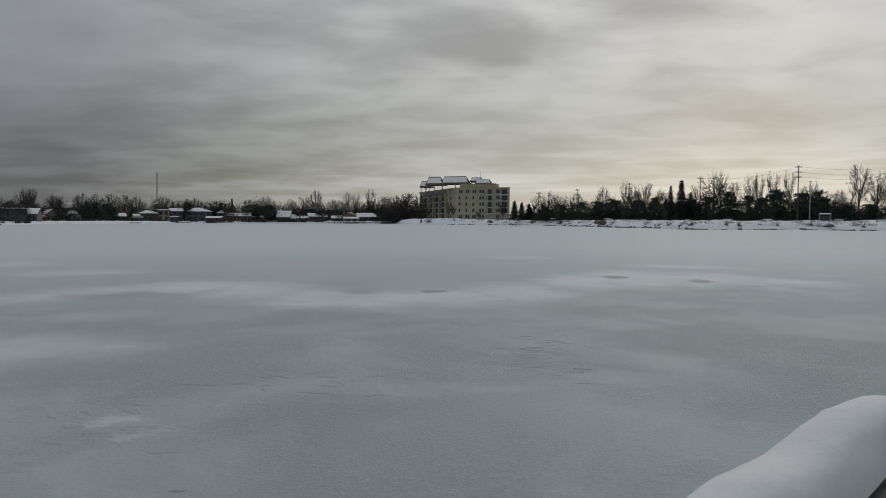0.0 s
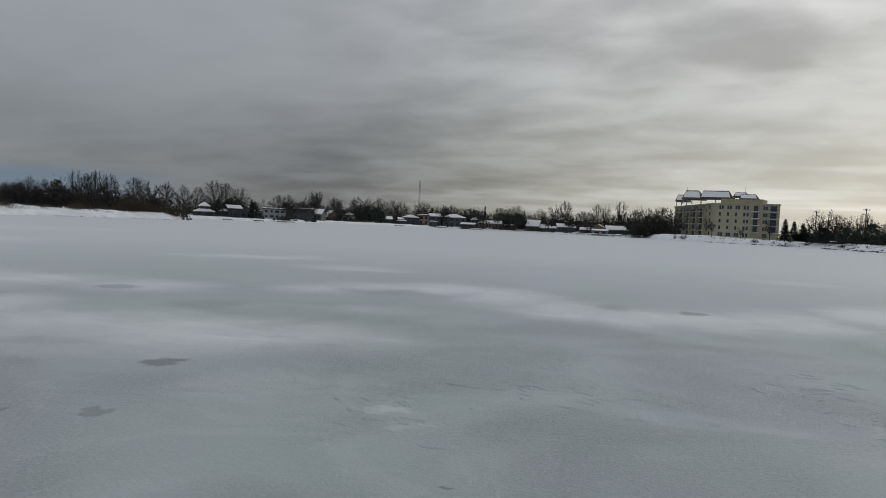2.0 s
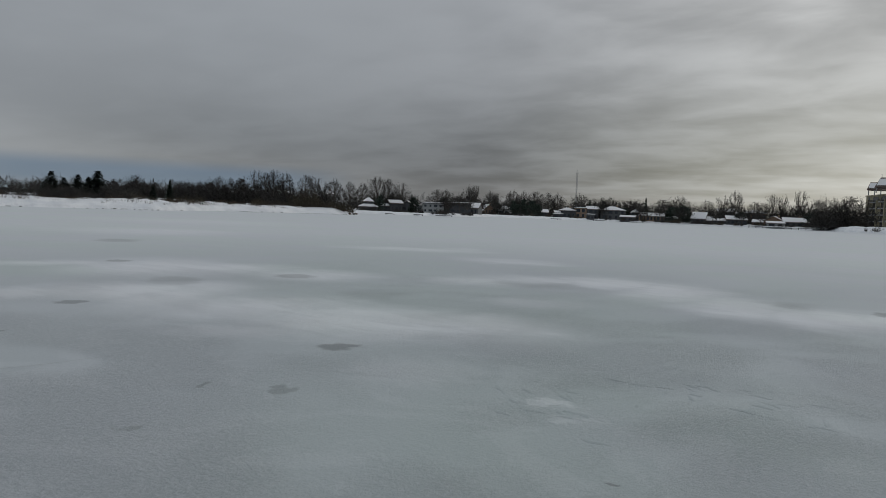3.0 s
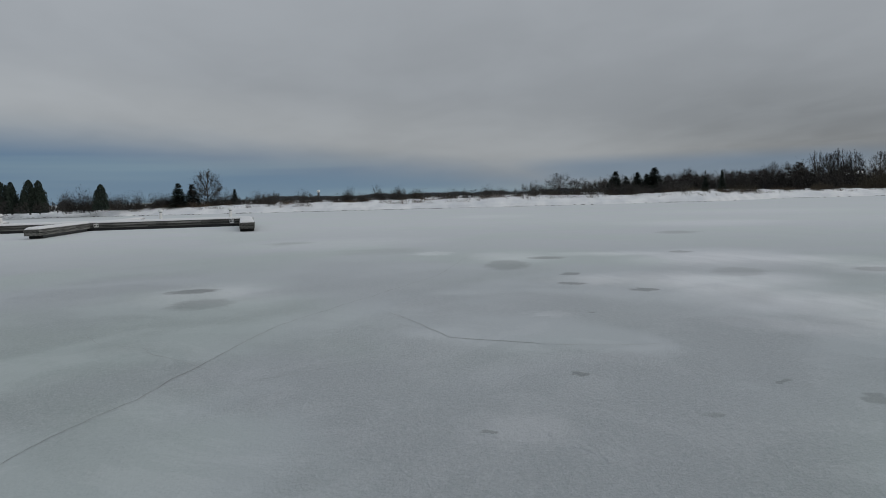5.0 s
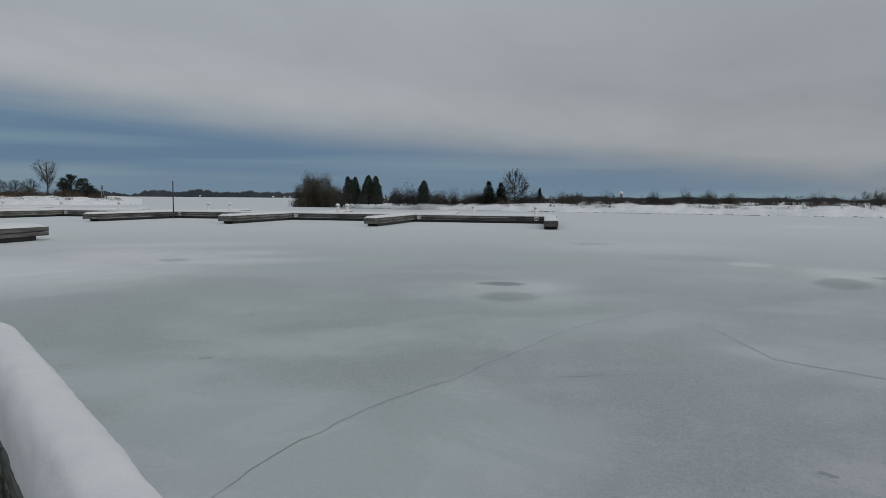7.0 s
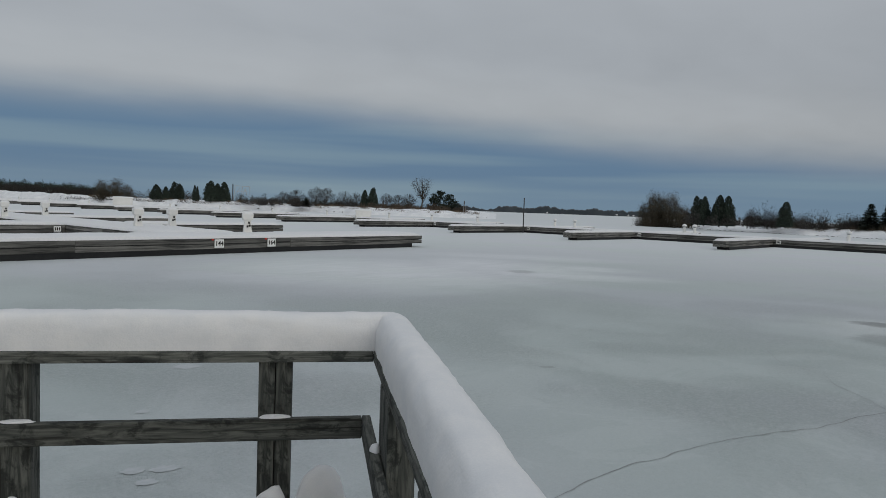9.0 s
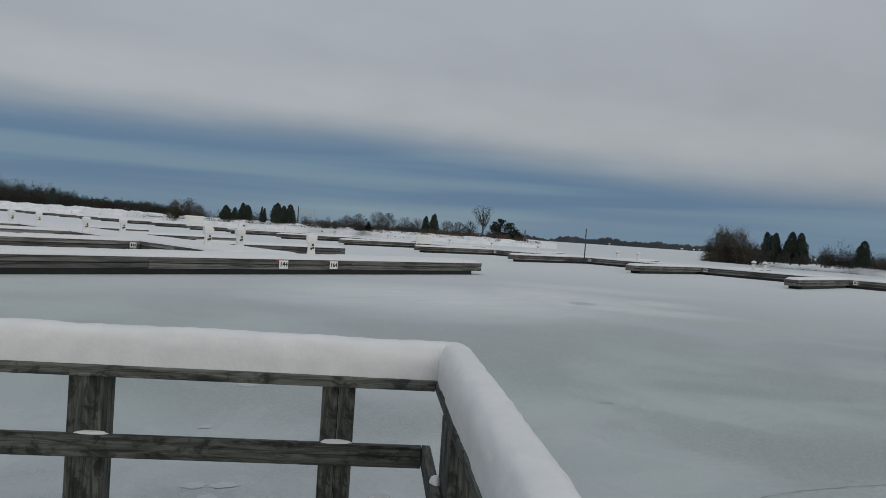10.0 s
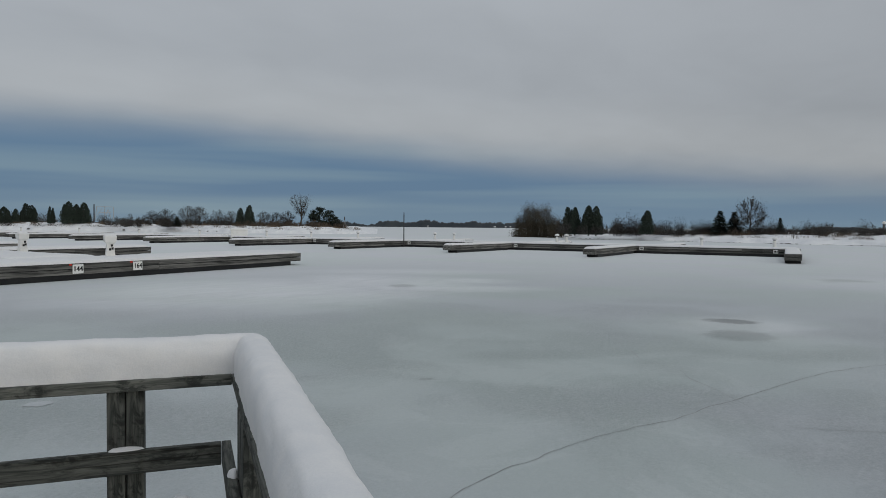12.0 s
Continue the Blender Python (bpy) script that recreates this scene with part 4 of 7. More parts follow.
plant(round_trees, [(67.8, 167, 1.6, 5.6, 7.2), (66.5, 169, 1.6, 3.9, 3.8), (65.5, 169, 1.6, 3.5, 3.8), (64.4, 171, 1.6, 3.4, 3.6), (58.9, 173, 1.6, 3.6, 4.0), (58.0, 165, 1.6, 2.8, 3.4), (57.0, 172, 1.6, 3.6, 4.0), (57.8, 185, 1.6, 4.4, 5.0), (56.4, 186, 1.6, 4.6, 5.0)], 10, 8.5, 81)
plant(spruces, [(63.3, 145, 1.6, 4.8, 4.4), (62.5, 154, 1.6, 3.9, 3.6), (61.6, 153, 1.6, 4.7, 4.2), (60.9, 147, 1.6, 4.2, 3.8), (60.3, 149, 1.6, 5.5, 5.6), (55.3, 149, 1.6, 4.0, 2.2), (56.5, 151, 1.6, 3.1, 2.2), (63.8, 150, 1.6, 3.0, 2.0), (98.5, 143, 1.5, 4.6, 4.2), (97.5, 145, 1.5, 4.4, 3.8), (94.3, 141, 1.3, 3.4, 2.2), (141.8, 218, 2.0, 2.8, 2.4)], 8, 3.6, 9)
lone_tree = [bare_tree(14, 10, 9.5, "leafless round-crowned tree standing alone on the spit", base=0.14, limbs=14, boughs=12, twigs=11)]
plant(lone_tree, [(96.4, 144, 1.3, 7.6, 7.2)], 10, 9.5, 14)
discard(lone_tree)
plant(cedars, [(103.9, 141, 1.3, 4.8, 2.6), (110.2, 152, 1.0, 6.1, 2.6), (109.6, 151, 1.0, 6.0, 2.7), (108.5, 149, 1.0, 6.3, 3.2), (107.9, 149, 1.0, 6.2, 2.8), (137.0, 217, 2.0, 5.6, 2.8), (136.3, 216, 2.0, 6.5, 3.2), (148.2, 242, 2.2, 6.8, 3.9), (149.2, 242, 2.2, 7.0, 4.2), (148.7, 243, 2.2, 6.2, 3.6), (150.4, 242, 2.2, 5.4, 1.5), (150.2, 243, 2.2, 5.0, 1.3), (153.2, 252, 2.2, 5.2, 3.6), (152.5, 252, 2.2, 4.6, 2.8), (151.9, 252, 2.2, 6.4, 3.4), (151.5, 253, 2.2, 5.8, 3.0), (165.3, 358, 3.2, 8.4, 4.6)], 8, 2.8, 10)
plant(pines, [(130.7, 217, 1.8, 6.4, 5.0), (130.0, 218, 1.8, 5.4, 4.8), (131.3, 219, 1.8, 5.6, 3.6), (129.4, 216, 1.6, 3.6, 4.0)], 8, 6.0, 11)
plant(round_trees, [(140.1, 240, 2.0, 6.6, 6.8), (141.0, 242, 2.0, 7.0, 7.0), (142.6, 244, 2.0, 5.6, 7.0), (143.5, 246, 2.0, 5.0, 6.5), (138.7, 238, 2.0, 5.6, 5.5), (137.7, 236, 2.0, 5.4, 5.0), (135.2, 226, 2.0, 5.0, 5.6), (134.2, 226, 2.0, 4.8, 5.2), (133.3, 224, 2.0, 5.2, 5.4)], 10, 8.5, 26)
plant(tall_trees, [(132.3, 217, 1.8, 11.0, 7.6)], 10, 5.6, 16)
plant(brown_bushes, [(111.0, 166, 0.6, 5.6, 5.4), (110.6, 164, 0.6, 5.0, 4.4), (79.6, 134, 1.4, 3.0, 3.8), (41.2, 170, 0.6, 2.4, 3.4), (41.9, 171, 0.9, 3.0, 4.4), (42.8, 171, 1.1, 3.6, 5.0), (44.9, 172, 1.4, 6.0, 6.0), (44.2, 172, 1.4, 5.4, 6.0), (45.7, 174, 1.4, 4.8, 6.0), (3.4, 285, 1.0, 7.0, 10.0), (2.4, 282, 1.2, 6.0, 8.0)], 3.0, 4.0, 12)
plant(willows, [(112.0, 171, 0.3, 8.8, 6.6), (113.4, 172, 0.1, 9.3, 6.8), (112.8, 174, 0.1, 8.8, 6.6), (114.1, 175, 0.0, 6.4, 5.6), (111.3, 169, 0.4, 5.6, 5.4), (156.0, 272, 2.0, 8.0, 8.4), (156.9, 272, 2.0, 7.2, 8.0), (155.2, 272, 2.0, 5.8, 6.4)], 8.0, 7.5, 28)
plant(grey_bushes, [(105.2, 146, 1.2, 5.2, 5.0), (106.1, 147, 1.2, 5.4, 5.0), (104.6, 148, 1.2, 4.0, 4.0), (102.3, 146, 1.2, 4.6, 4.8), (101.4, 146, 1.2, 4.4, 4.6), (100.3, 144, 1.2, 3.8, 4.0), (99.6, 144, 1.2, 3.6, 3.8), (140.9, 226, 2, 5.2, 6.5), (140.2, 228, 2, 4.6, 6.0), (143.2, 236, 2, 3.8, 6.5), (142.5, 238, 2, 3.4, 6.0), (138.9, 228, 2, 3.6, 6.0), (138.0, 226, 2, 4.0, 5.0), (134.6, 222, 2, 3.4, 6.0), (133.6, 220, 2, 3.2, 6.0), (92.8, 140, 1.3, 3.0, 3.6), (91.4, 142, 1.3, 3.2, 3.8), (90.2, 141, 1.3, 2.8, 3.6)], 3.0, 4.0, 13)
# scrub along the spits and round the houses
_r = random.Random(77)
plant(grey_bushes, [(a, curve_at(SPIT_SHORE, a)[0] + _r.uniform(6, 13), 1.4, _r.uniform(1.4, 3.6) ** 1.05, _r.uniform(2.4, 4.8)) for a in [_r.uniform(58, 107) for _ in range(90)]], 3.0, 4.0, 21)
plant(grey_bushes, [(_r.uniform(128.5, 146), _r.uniform(216, 232), 1.8, _r.uniform(1.8, 4.2), _r.uniform(3.5, 6.5)) for _ in range(26)], 3.0, 4.0, 22)
plant(grey_bushes + brown_bushes, [(_r.uniform(4, 31), _r.uniform(284, 300), 0.6, _r.uniform(0.9, 2.8), _r.uniform(1.6, 5)) for _ in range(90)], 3.0, 4.0, 23)
plant(grey_bushes + brown_bushes, [(_r.uniform(31, 41), _r.uniform(216, 226), 0.6, _r.uniform(0.8, 2.4), _r.uniform(1.4, 4)) for _ in range(36)], 3.0, 4.0, 24)
plant(brown_bushes, [(a, curve_at(SPIT_SHORE, a)[0] + _r.uniform(5, 11), 1.2, _r.uniform(1.0, 2.6), _r.uniform(2.6, 5)) for a in [_r.uniform(41.5, 60) for _ in range(30)]], 3.0, 4.0, 25)
plant(brown_bushes + grey_bushes, [(a, curve_at(PARK_SHORE, a)[0] + _r.uniform(0.5, 6), 0.7, _r.uniform(0.7, 1.9), _r.uniform(1.4, 4)) for a in [_r.uniform(-32, 2) for _ in range(34)]], 3.0, 4.0, 27)
# evergreens and slim trees among the houses and before the apartments
plant(pines, [(27.6, 290, 0.7, 6.4, 5.0), (26.9, 292, 0.7, 7.2, 5.4), (26.2, 290, 0.7, 6.6, 5.4), (25.7, 292, 0.7, 5.4, 4.6), (15.0, 304, 0.7, 6.4, 7), (14.2, 304, 0.7, 7.0, 7.5), (20.5, 306, 0.8, 5.6, 5), (10.1, 306, 0.8, 5.2, 6), (5.2, 296, 0.8, 6.0, 7), (18.7, 308, 0.8, 5.4, 5), (38.8, 224, 0.9, 5.2, 4), (33.5, 242, 0.7, 5.8, 4), (29.0, 300, 0.7, 5.4, 5), (36.0, 236, 0.7, 5.4, 4)], 8, 6.0, 17)
plant(tall_trees, [(-0.5, 258, 2.0, 6.5, 3.0), (-0.9, 257, 2.0, 6.0, 3.0), (1.2, 262, 1.8, 5.0, 3.0), (-3.0, 256, 1.8, 4.0, 3.0), (-5.0, 252, 1.8, 6.5, 4.0), (-10.6, 240, 1.8, 7.0, 4.0), (-14.8, 214, 1.9, 6.0, 4.0), (-18.0, 192, 1.9, 4.4, 2.6), (-21.4, 190, 1.9, 4.6, 3.0)], 10, 5.6, 18)
plant(round_trees, [(_r.uniform(5, 31), _r.uniform(292, 310), 0.8, _r.uniform(5.0, 8.0), _r.uniform(5, 8)) for _ in range(20)] + [(_r.uniform(31, 40), _r.uniform(232, 240), 0.8, _r.uniform(4.0, 7.0), _r.uniform(4, 6.5)) for _ in range(8)], 10, 8.5, 31)
for group in (round_trees, tall_trees, spruces, cedars, pines, grey_bushes, brown_bushes, willows):
    discard(group)


def woods(name, a0, a1, r0, r1, count, h0, h1, z, label, seed, step=3.2, mat=TWIG, brush_h=4.0, rows=3, dense=1.0):
    """A far wood that nobody could count: bare crowns over dark undergrowth, joined."""
    rng, nr = random.Random(seed), np.random.default_rng(seed)
    g = Geo()
    kinds = [bare_tree_meshes(100 + k, 10, 9.0, 0.22, 8, 6, 9) for k in range(3)] if count else []
    for i in range(count):
        wood, fine = kinds[rng.randrange(3)]
        az = a0 + (a1 - a0) * (i + rng.random()) / count
        p = heading(az, rng.uniform(r0, r1), z)
        h = rng.uniform(h0, h1) / 10
        m = Matrix.Translation(p) @ Matrix.Rotation(rng.uniform(0, 6.28), 4, "Z") @ Matrix.Diagonal((h * rng.uniform(0.8, 1.15), h * rng.uniform(0.8, 1.15), h, 1))
        a = np.array(m)
        for part_ in (wood, fine):
            b = len(g.v)
            v = np.array(part_.v) @ a[:3, :3].T + a[:3, 3]
            g.v += [tuple(x) for x in v.tolist()]
            g.f += [tuple(b + j for j in q) for q in part_.f]
    for k in range(rows):
        r = r0 + (r1 - r0) * (k + 0.5) / rows
        n = int(radians(a1 - a0) * r / step)
        for i in range(n):
            az = a0 + (a1 - a0) * (i + rng.random()) / n
            p = heading(az, r + rng.uniform(-0.4, 0.4) * (r1 - r0) / rows, z - 0.3)
            h = brush_h * rng.uniform(0.62, 1.0) * (0.86 + 0.75 * rough(p.x, p.y, 0, 0.07))
            h = max(h, 0.35 * brush_h)
            w = (0.6 * h + 0.5 * step) * rng.uniform(1.0, 1.7)
            twig_cloud(g, nr, tuple(p), w * 0.72, w * 0.72, h * 0.80, int(80 * dense), 0.16 * h + 0.1, 0.040 * h + 0.03)
            twig_cloud(g, nr, tuple(p), w, w, h * 0.92, int((60 + 9 * w * h) * dense), 0.07 * h + 0.36, 0.020 + 0.005 * h, 0.0, 0.5)
    return tagged(new(name, g.mesh(name, mat)), label, "woods", kind="stuff")


woods("woods_behind_houses", 1, 33.5, 318, 346, 60, 7.0, 9.6, 1.5, "dark leafless wood behind the lakeside houses", 1, 2.6, TWIG, 9.0)
woods("woods_park", -50, -7.2, 238, 268, 70, 6.5, 10.5, 2.0, "leafless wood and hedge behind the park shore", 2, 2.6, TWIG, 7.0, 3, 2.1)
woods("woods_spit", 43.0, 60, 172, 206, 46, 4.0, 5.6, 1.5, "dense dark wood on the spit", 3, 1.9, TWIG, 6.2, 4, 2.2)
woods("woods_mainland", 33, 66, 242, 286, 50, 5.5, 8.0, 1.5, "dark leafless wood on the mainland shore", 4, 2.8, TWIG, 7.0, 3, 1.5)
woods("woods_by_apartments", 1.7, 5.2, 281, 292, 5, 9.0, 12.0, 1.8, "dark leafless clump beside the apartment building", 12, 1.9, TWIG, 8.6, 3, 2.0)


def wooded_rise(name, rows, r, deep, label, seed):
    """A close-grown wood on a rise; rows: az and the treetops' height above the eye's level, in degrees."""
    rng, nr = random.Random(seed), np.random.default_rng(seed)
    g = Geo()
    span = rows[-1][0] - rows[0][0]
    for j in range(4):
        d = r + deep * (j + 0.5) / 4
        n = int(radians(span) * d / 3.4)
        for i in range(n):
            az = rows[0][0] + span * (i + rng.random()) / n
            el = np.interp(az, [x[0] for x in rows], [x[1] for x in rows]) * (0.60 + 0.40 * (j + 1) / 4) * rng.uniform(0.88, 1.06)
            top = 2.4 + d * math.tan(radians(el))
            base = 2.0 + 0.5 * j
            w = rng.uniform(5.0, 9.0)
            twig_cloud(g, nr, tuple(heading(az, d, base)), w, w, max(top - base, 1.5), 760, 1.15, 0.15, 0.0, 0.75)
    return tagged(new(name, g.mesh(name, NEEDLE if seed % 2 else TWIG)), label, "woods", kind="stuff")


RISE = [(156.8, 0.6), (157.5, 0.74), (158.6, 0.92), (161.0, 0.98), (163.6, 1.05), (164.4, 1.5), (165.4, 1.6), (166.9, 1.75), (168.2, 2.0), (170, 2.2), (188, 2.5)]
wooded_rise("woods_left", RISE, 372, 60, "dark wooded rise behind the breakwater", 5)
wooded_rise("woods_left_thicket", [(a, e * 0.62) for a, e in RISE if a < 176], 358, 12, "dark brown thicket at the foot of the wooded rise", 8)
woods("woods_left_far", 143, 163, 430, 560, 24, 5, 7.0, 2.6, "low far wood behind the breakwater", 6, 6.0, TWIG, 6.6)
woods("woods_far_spit_brush", 128.6, 137.5, 205, 226, 0, 2, 3, 2.1, "brown brush along the breakwater crest", 7, 1.5, BRUSH, 2.6)
woods("woods_far_spit_hedge", 133, 147, 226, 246, 0, 2, 3, 2.2, "grey-brown hedge behind the breakwater", 11, 1.8, TWIG, 3.2)
woods("woods_spit_brush", 58, 111, 142, 166, 0, 2, 3, 1.6, "low brown brush along the spit", 8, 1.6, TWIG, 2.4)
woods("woods_beyond_spit", 60, 94, 330, 480, 26, 3, 6, 0.6, "low far woods beyond the spit", 9, 9.0, TWIG, 4.0)
woods("brush_left_bank", 137, 160, 226, 262, 0, 2, 3, 1.7, "scattered brown brush on the breakwater", 10, 9.0, TWIG, 1.4)


def far_shore(name, a0, a1, r, h, label, seed):
    """A wooded hill line far across the lake."""
    rng = random.Random(seed)
    g = Geo()
    n = 240
    for i in range(n + 1):
        az = a0 + (a1 - a0) * i / n
        p = heading(az, r)
        k = h * (0.55 + 0.5 * rough(az, seed, 0, 0.35) + 0.16 * rough(az, seed, 5, 3.0) + 0.07 * rng.random())
        k *= min(1.0, (az - a0) * 0.6 + 0.12, (a1 - az) * 0.6 + 0.12)
        q = heading(az, r + 160)
        g.v += [(p.x, p.y, -1), (p.x, p.y, max(k * 0.8, 0.5)), (q.x, q.y, max(k, 0.6))]
    for i in range(n):
        a = 3 * i
        g.f += [(a, a + 3, a + 4, a + 1), (a + 1, a + 4, a + 5, a + 2)]
    return tagged(new(name, g.mesh(name, FARWOOD)), label, "far shore", kind="structure")


far_shore("backdrop_hills", 108, 131, 2300, 31, "dark blue wooded hills far across the frozen lake", 3)
far_shore("backdrop_hills_low", 62, 96, 1100, 11, "low dark wooded land behind the spit", 5)


def tufts(name, rows, a0, a1, count, lo, hi, h, label, seed, mat=GRASS):
    """Dry stalks in clumps on a bank."""
    rng = random.Random(seed)
    g = Geo()
    for i in range(count):
        az = rng.uniform(a0, a1)
        r, top = curve_at(rows, az)
        d = rng.uniform(lo, hi)
        z = top * (0.35 + 0.13 * min(d, 5.0)) - 0.15
        k = rng.uniform(0.35, 1.0) ** 1.5
        n = int(10 + 34 * k)
        for j in range(n):
            p = heading(az + math.degrees(rng.gauss(0, 0.6 * k + 0.15) / r), r + d + rng.gauss(0, 0.6), z)
            q = p + Vector((rng.gauss(0, 0.22), rng.gauss(0, 0.22), h * k * rng.uniform(0.4, 1.1) + 0.1))
            g.blade(p, q, rng.uniform(0.010, 0.026), heading(az + 90 + rng.uniform(-40, 40), 1))
    return tagged(new(name, g.mesh(name, mat)), label, "dry grass", kind="stuff")


tufts("dry_grass", SPIT_SHORE, 41, 113, 110, 2.5, 7.0, 1.1, "tufts of dry brown grass and stalks in bank snow", 1)
tufts("dry_stalks", SPIT_SHORE, 41, 104, 170, 2.5, 8.0, 1.5, "russet-brown weed stalks in bank snow", 2, BRUSH)
tufts("breakwater_grass", NORTH_SPIT, 127.5, 158, 240, 2.0, 10.0, 1.1, "dry grass poking through breakwater snow", 3)
tufts("park_grass", PARK_SHORE, -33, 1.5, 130, 1.0, 7.0, 1.1, "dry brown weeds along the park shore", 4, BRUSH)


# ---------------------------------------------------------------- apartment building
def wall_frame(p, q):
    """A pose whose x runs from p to q and whose -y looks out of the wall."""
    d = (Vector(q) - Vector(p))
    return Matrix.Translation(p) @ Matrix.Rotation(math.atan2(d.y, d.x), 4, "Z"), d.length


def window(parent, m, x, z, w, h):
    win = part("window", Geo().box((x - w / 2 - 0.08, -0.06, z - 0.08), (x + w / 2 + 0.08, 0.02, z), m).box((x - w / 2 - 0.08, -0.06, z + h), (x + w / 2 + 0.08, 0.02, z + h + 0.08), m)
               .box((x - w / 2 - 0.08, -0.06, z), (x - w / 2, 0.02, z + h), m).box((x + w / 2, -0.06, z), (x + w / 2 + 0.08, 0.02, z + h), m), PALE, parent)
    part("pane", Geo().box((x - w / 2, -0.02, z), (x + w / 2, 0.01, z + h), m), GLASS, win)


def balcony(parent, m, x, z, w, glass):
    b = part("balcony", Geo().box((x - w / 2, -1.3, z - 0.18), (x + w / 2, 0.0, z), m), PALE, parent)
    part("snow", Geo().box((x - w / 2 + 0.05, -1.25, z), (x + w / 2 - 0.05, -0.02, z + 0.14), m), SNOW, b)
    rail = Geo().box((x - w / 2, -1.3, z + 0.95), (x + w / 2, -1.25, z + 1.02), m)
    k = int(w / 0.35)
    for i in range(k + 1):
        u = x - w / 2 + w * i / k
        rail.box((u - 0.02, -1.29, z), (u + 0.02, -1.26, z + 0.95), m)
    part("railing", rail, DARKWALL, b)
    part("door", Geo().box((x - w * glass / 2, -0.05, z + 0.02), (x + w * glass / 2, 0.012, z + 2.2), m), GLASS, b)


def hip_roof(parent, m, x0, x1, y0, y1, z, h, inset, posts=True):
    """A pavilion roof with shingles under snow, standing on short posts."""
    c = [(x0, y0), (x1, y0), (x1, y1), (x0, y1)]
    ym = (y0 + y1) / 2
    lean = 0.2 * (ym - y0)
    xl, xr = x0 + inset - lean, x1 - inset - lean
    g = Geo()
    g.v = [tuple(m @ Vector((x, y, z))) for x, y in c] + [tuple(m @ Vector((xl, ym, z + h))), tuple(m @ Vector((xr, ym, z + h)))]
    g.v += [tuple(m @ Vector((x, y, z - 0.25))) for x, y in c]
    g.f = [(0, 1, 5, 4), (1, 2, 5), (2, 3, 4, 5), (3, 0, 4), (6, 7, 1, 0), (7, 8, 2, 1), (8, 9, 3, 2), (9, 6, 0, 3), (9, 8, 7, 6)]
    roof = part("roof", g, SHINGLE, parent, "brown shingle roof with patchy snow")
    s = Geo()
    q = [(xl + 0.15 + (x0 - xl) * 0.16, 0.84), (xr - 0.15 + (x1 - xr) * 0.16, 0.84), (x1 - 0.5 + (xr - x1) * 0.14, 0.14), (x0 + 0.5 + (xl - x0) * 0.14, 0.14)]
    off = Vector((0, -0.12, 0.09))
    for lift in (0.0, 0.07):
        s.v += [tuple(m @ (Vector((x, y0 + (ym - y0) * t, z + h * t)) + off * (1 + lift * 8))) for x, t in q]
    s.f = [(3, 2, 1, 0), (4, 5, 6, 7), (0, 1, 5, 4), (1, 2, 6, 5), (2, 3, 7, 6), (3, 0, 4, 7)]
    part("snow", s, SNOW, roof)
    if posts:
        for x in (x0 + 0.5, (x0 + x1) / 2, x1 - 0.5):
            part("post", Geo().box((x - 0.15, y0 + 0.5, z - 2.2), (x + 0.15, y0 + 0.8, z - 0.2), m), PALE, parent)


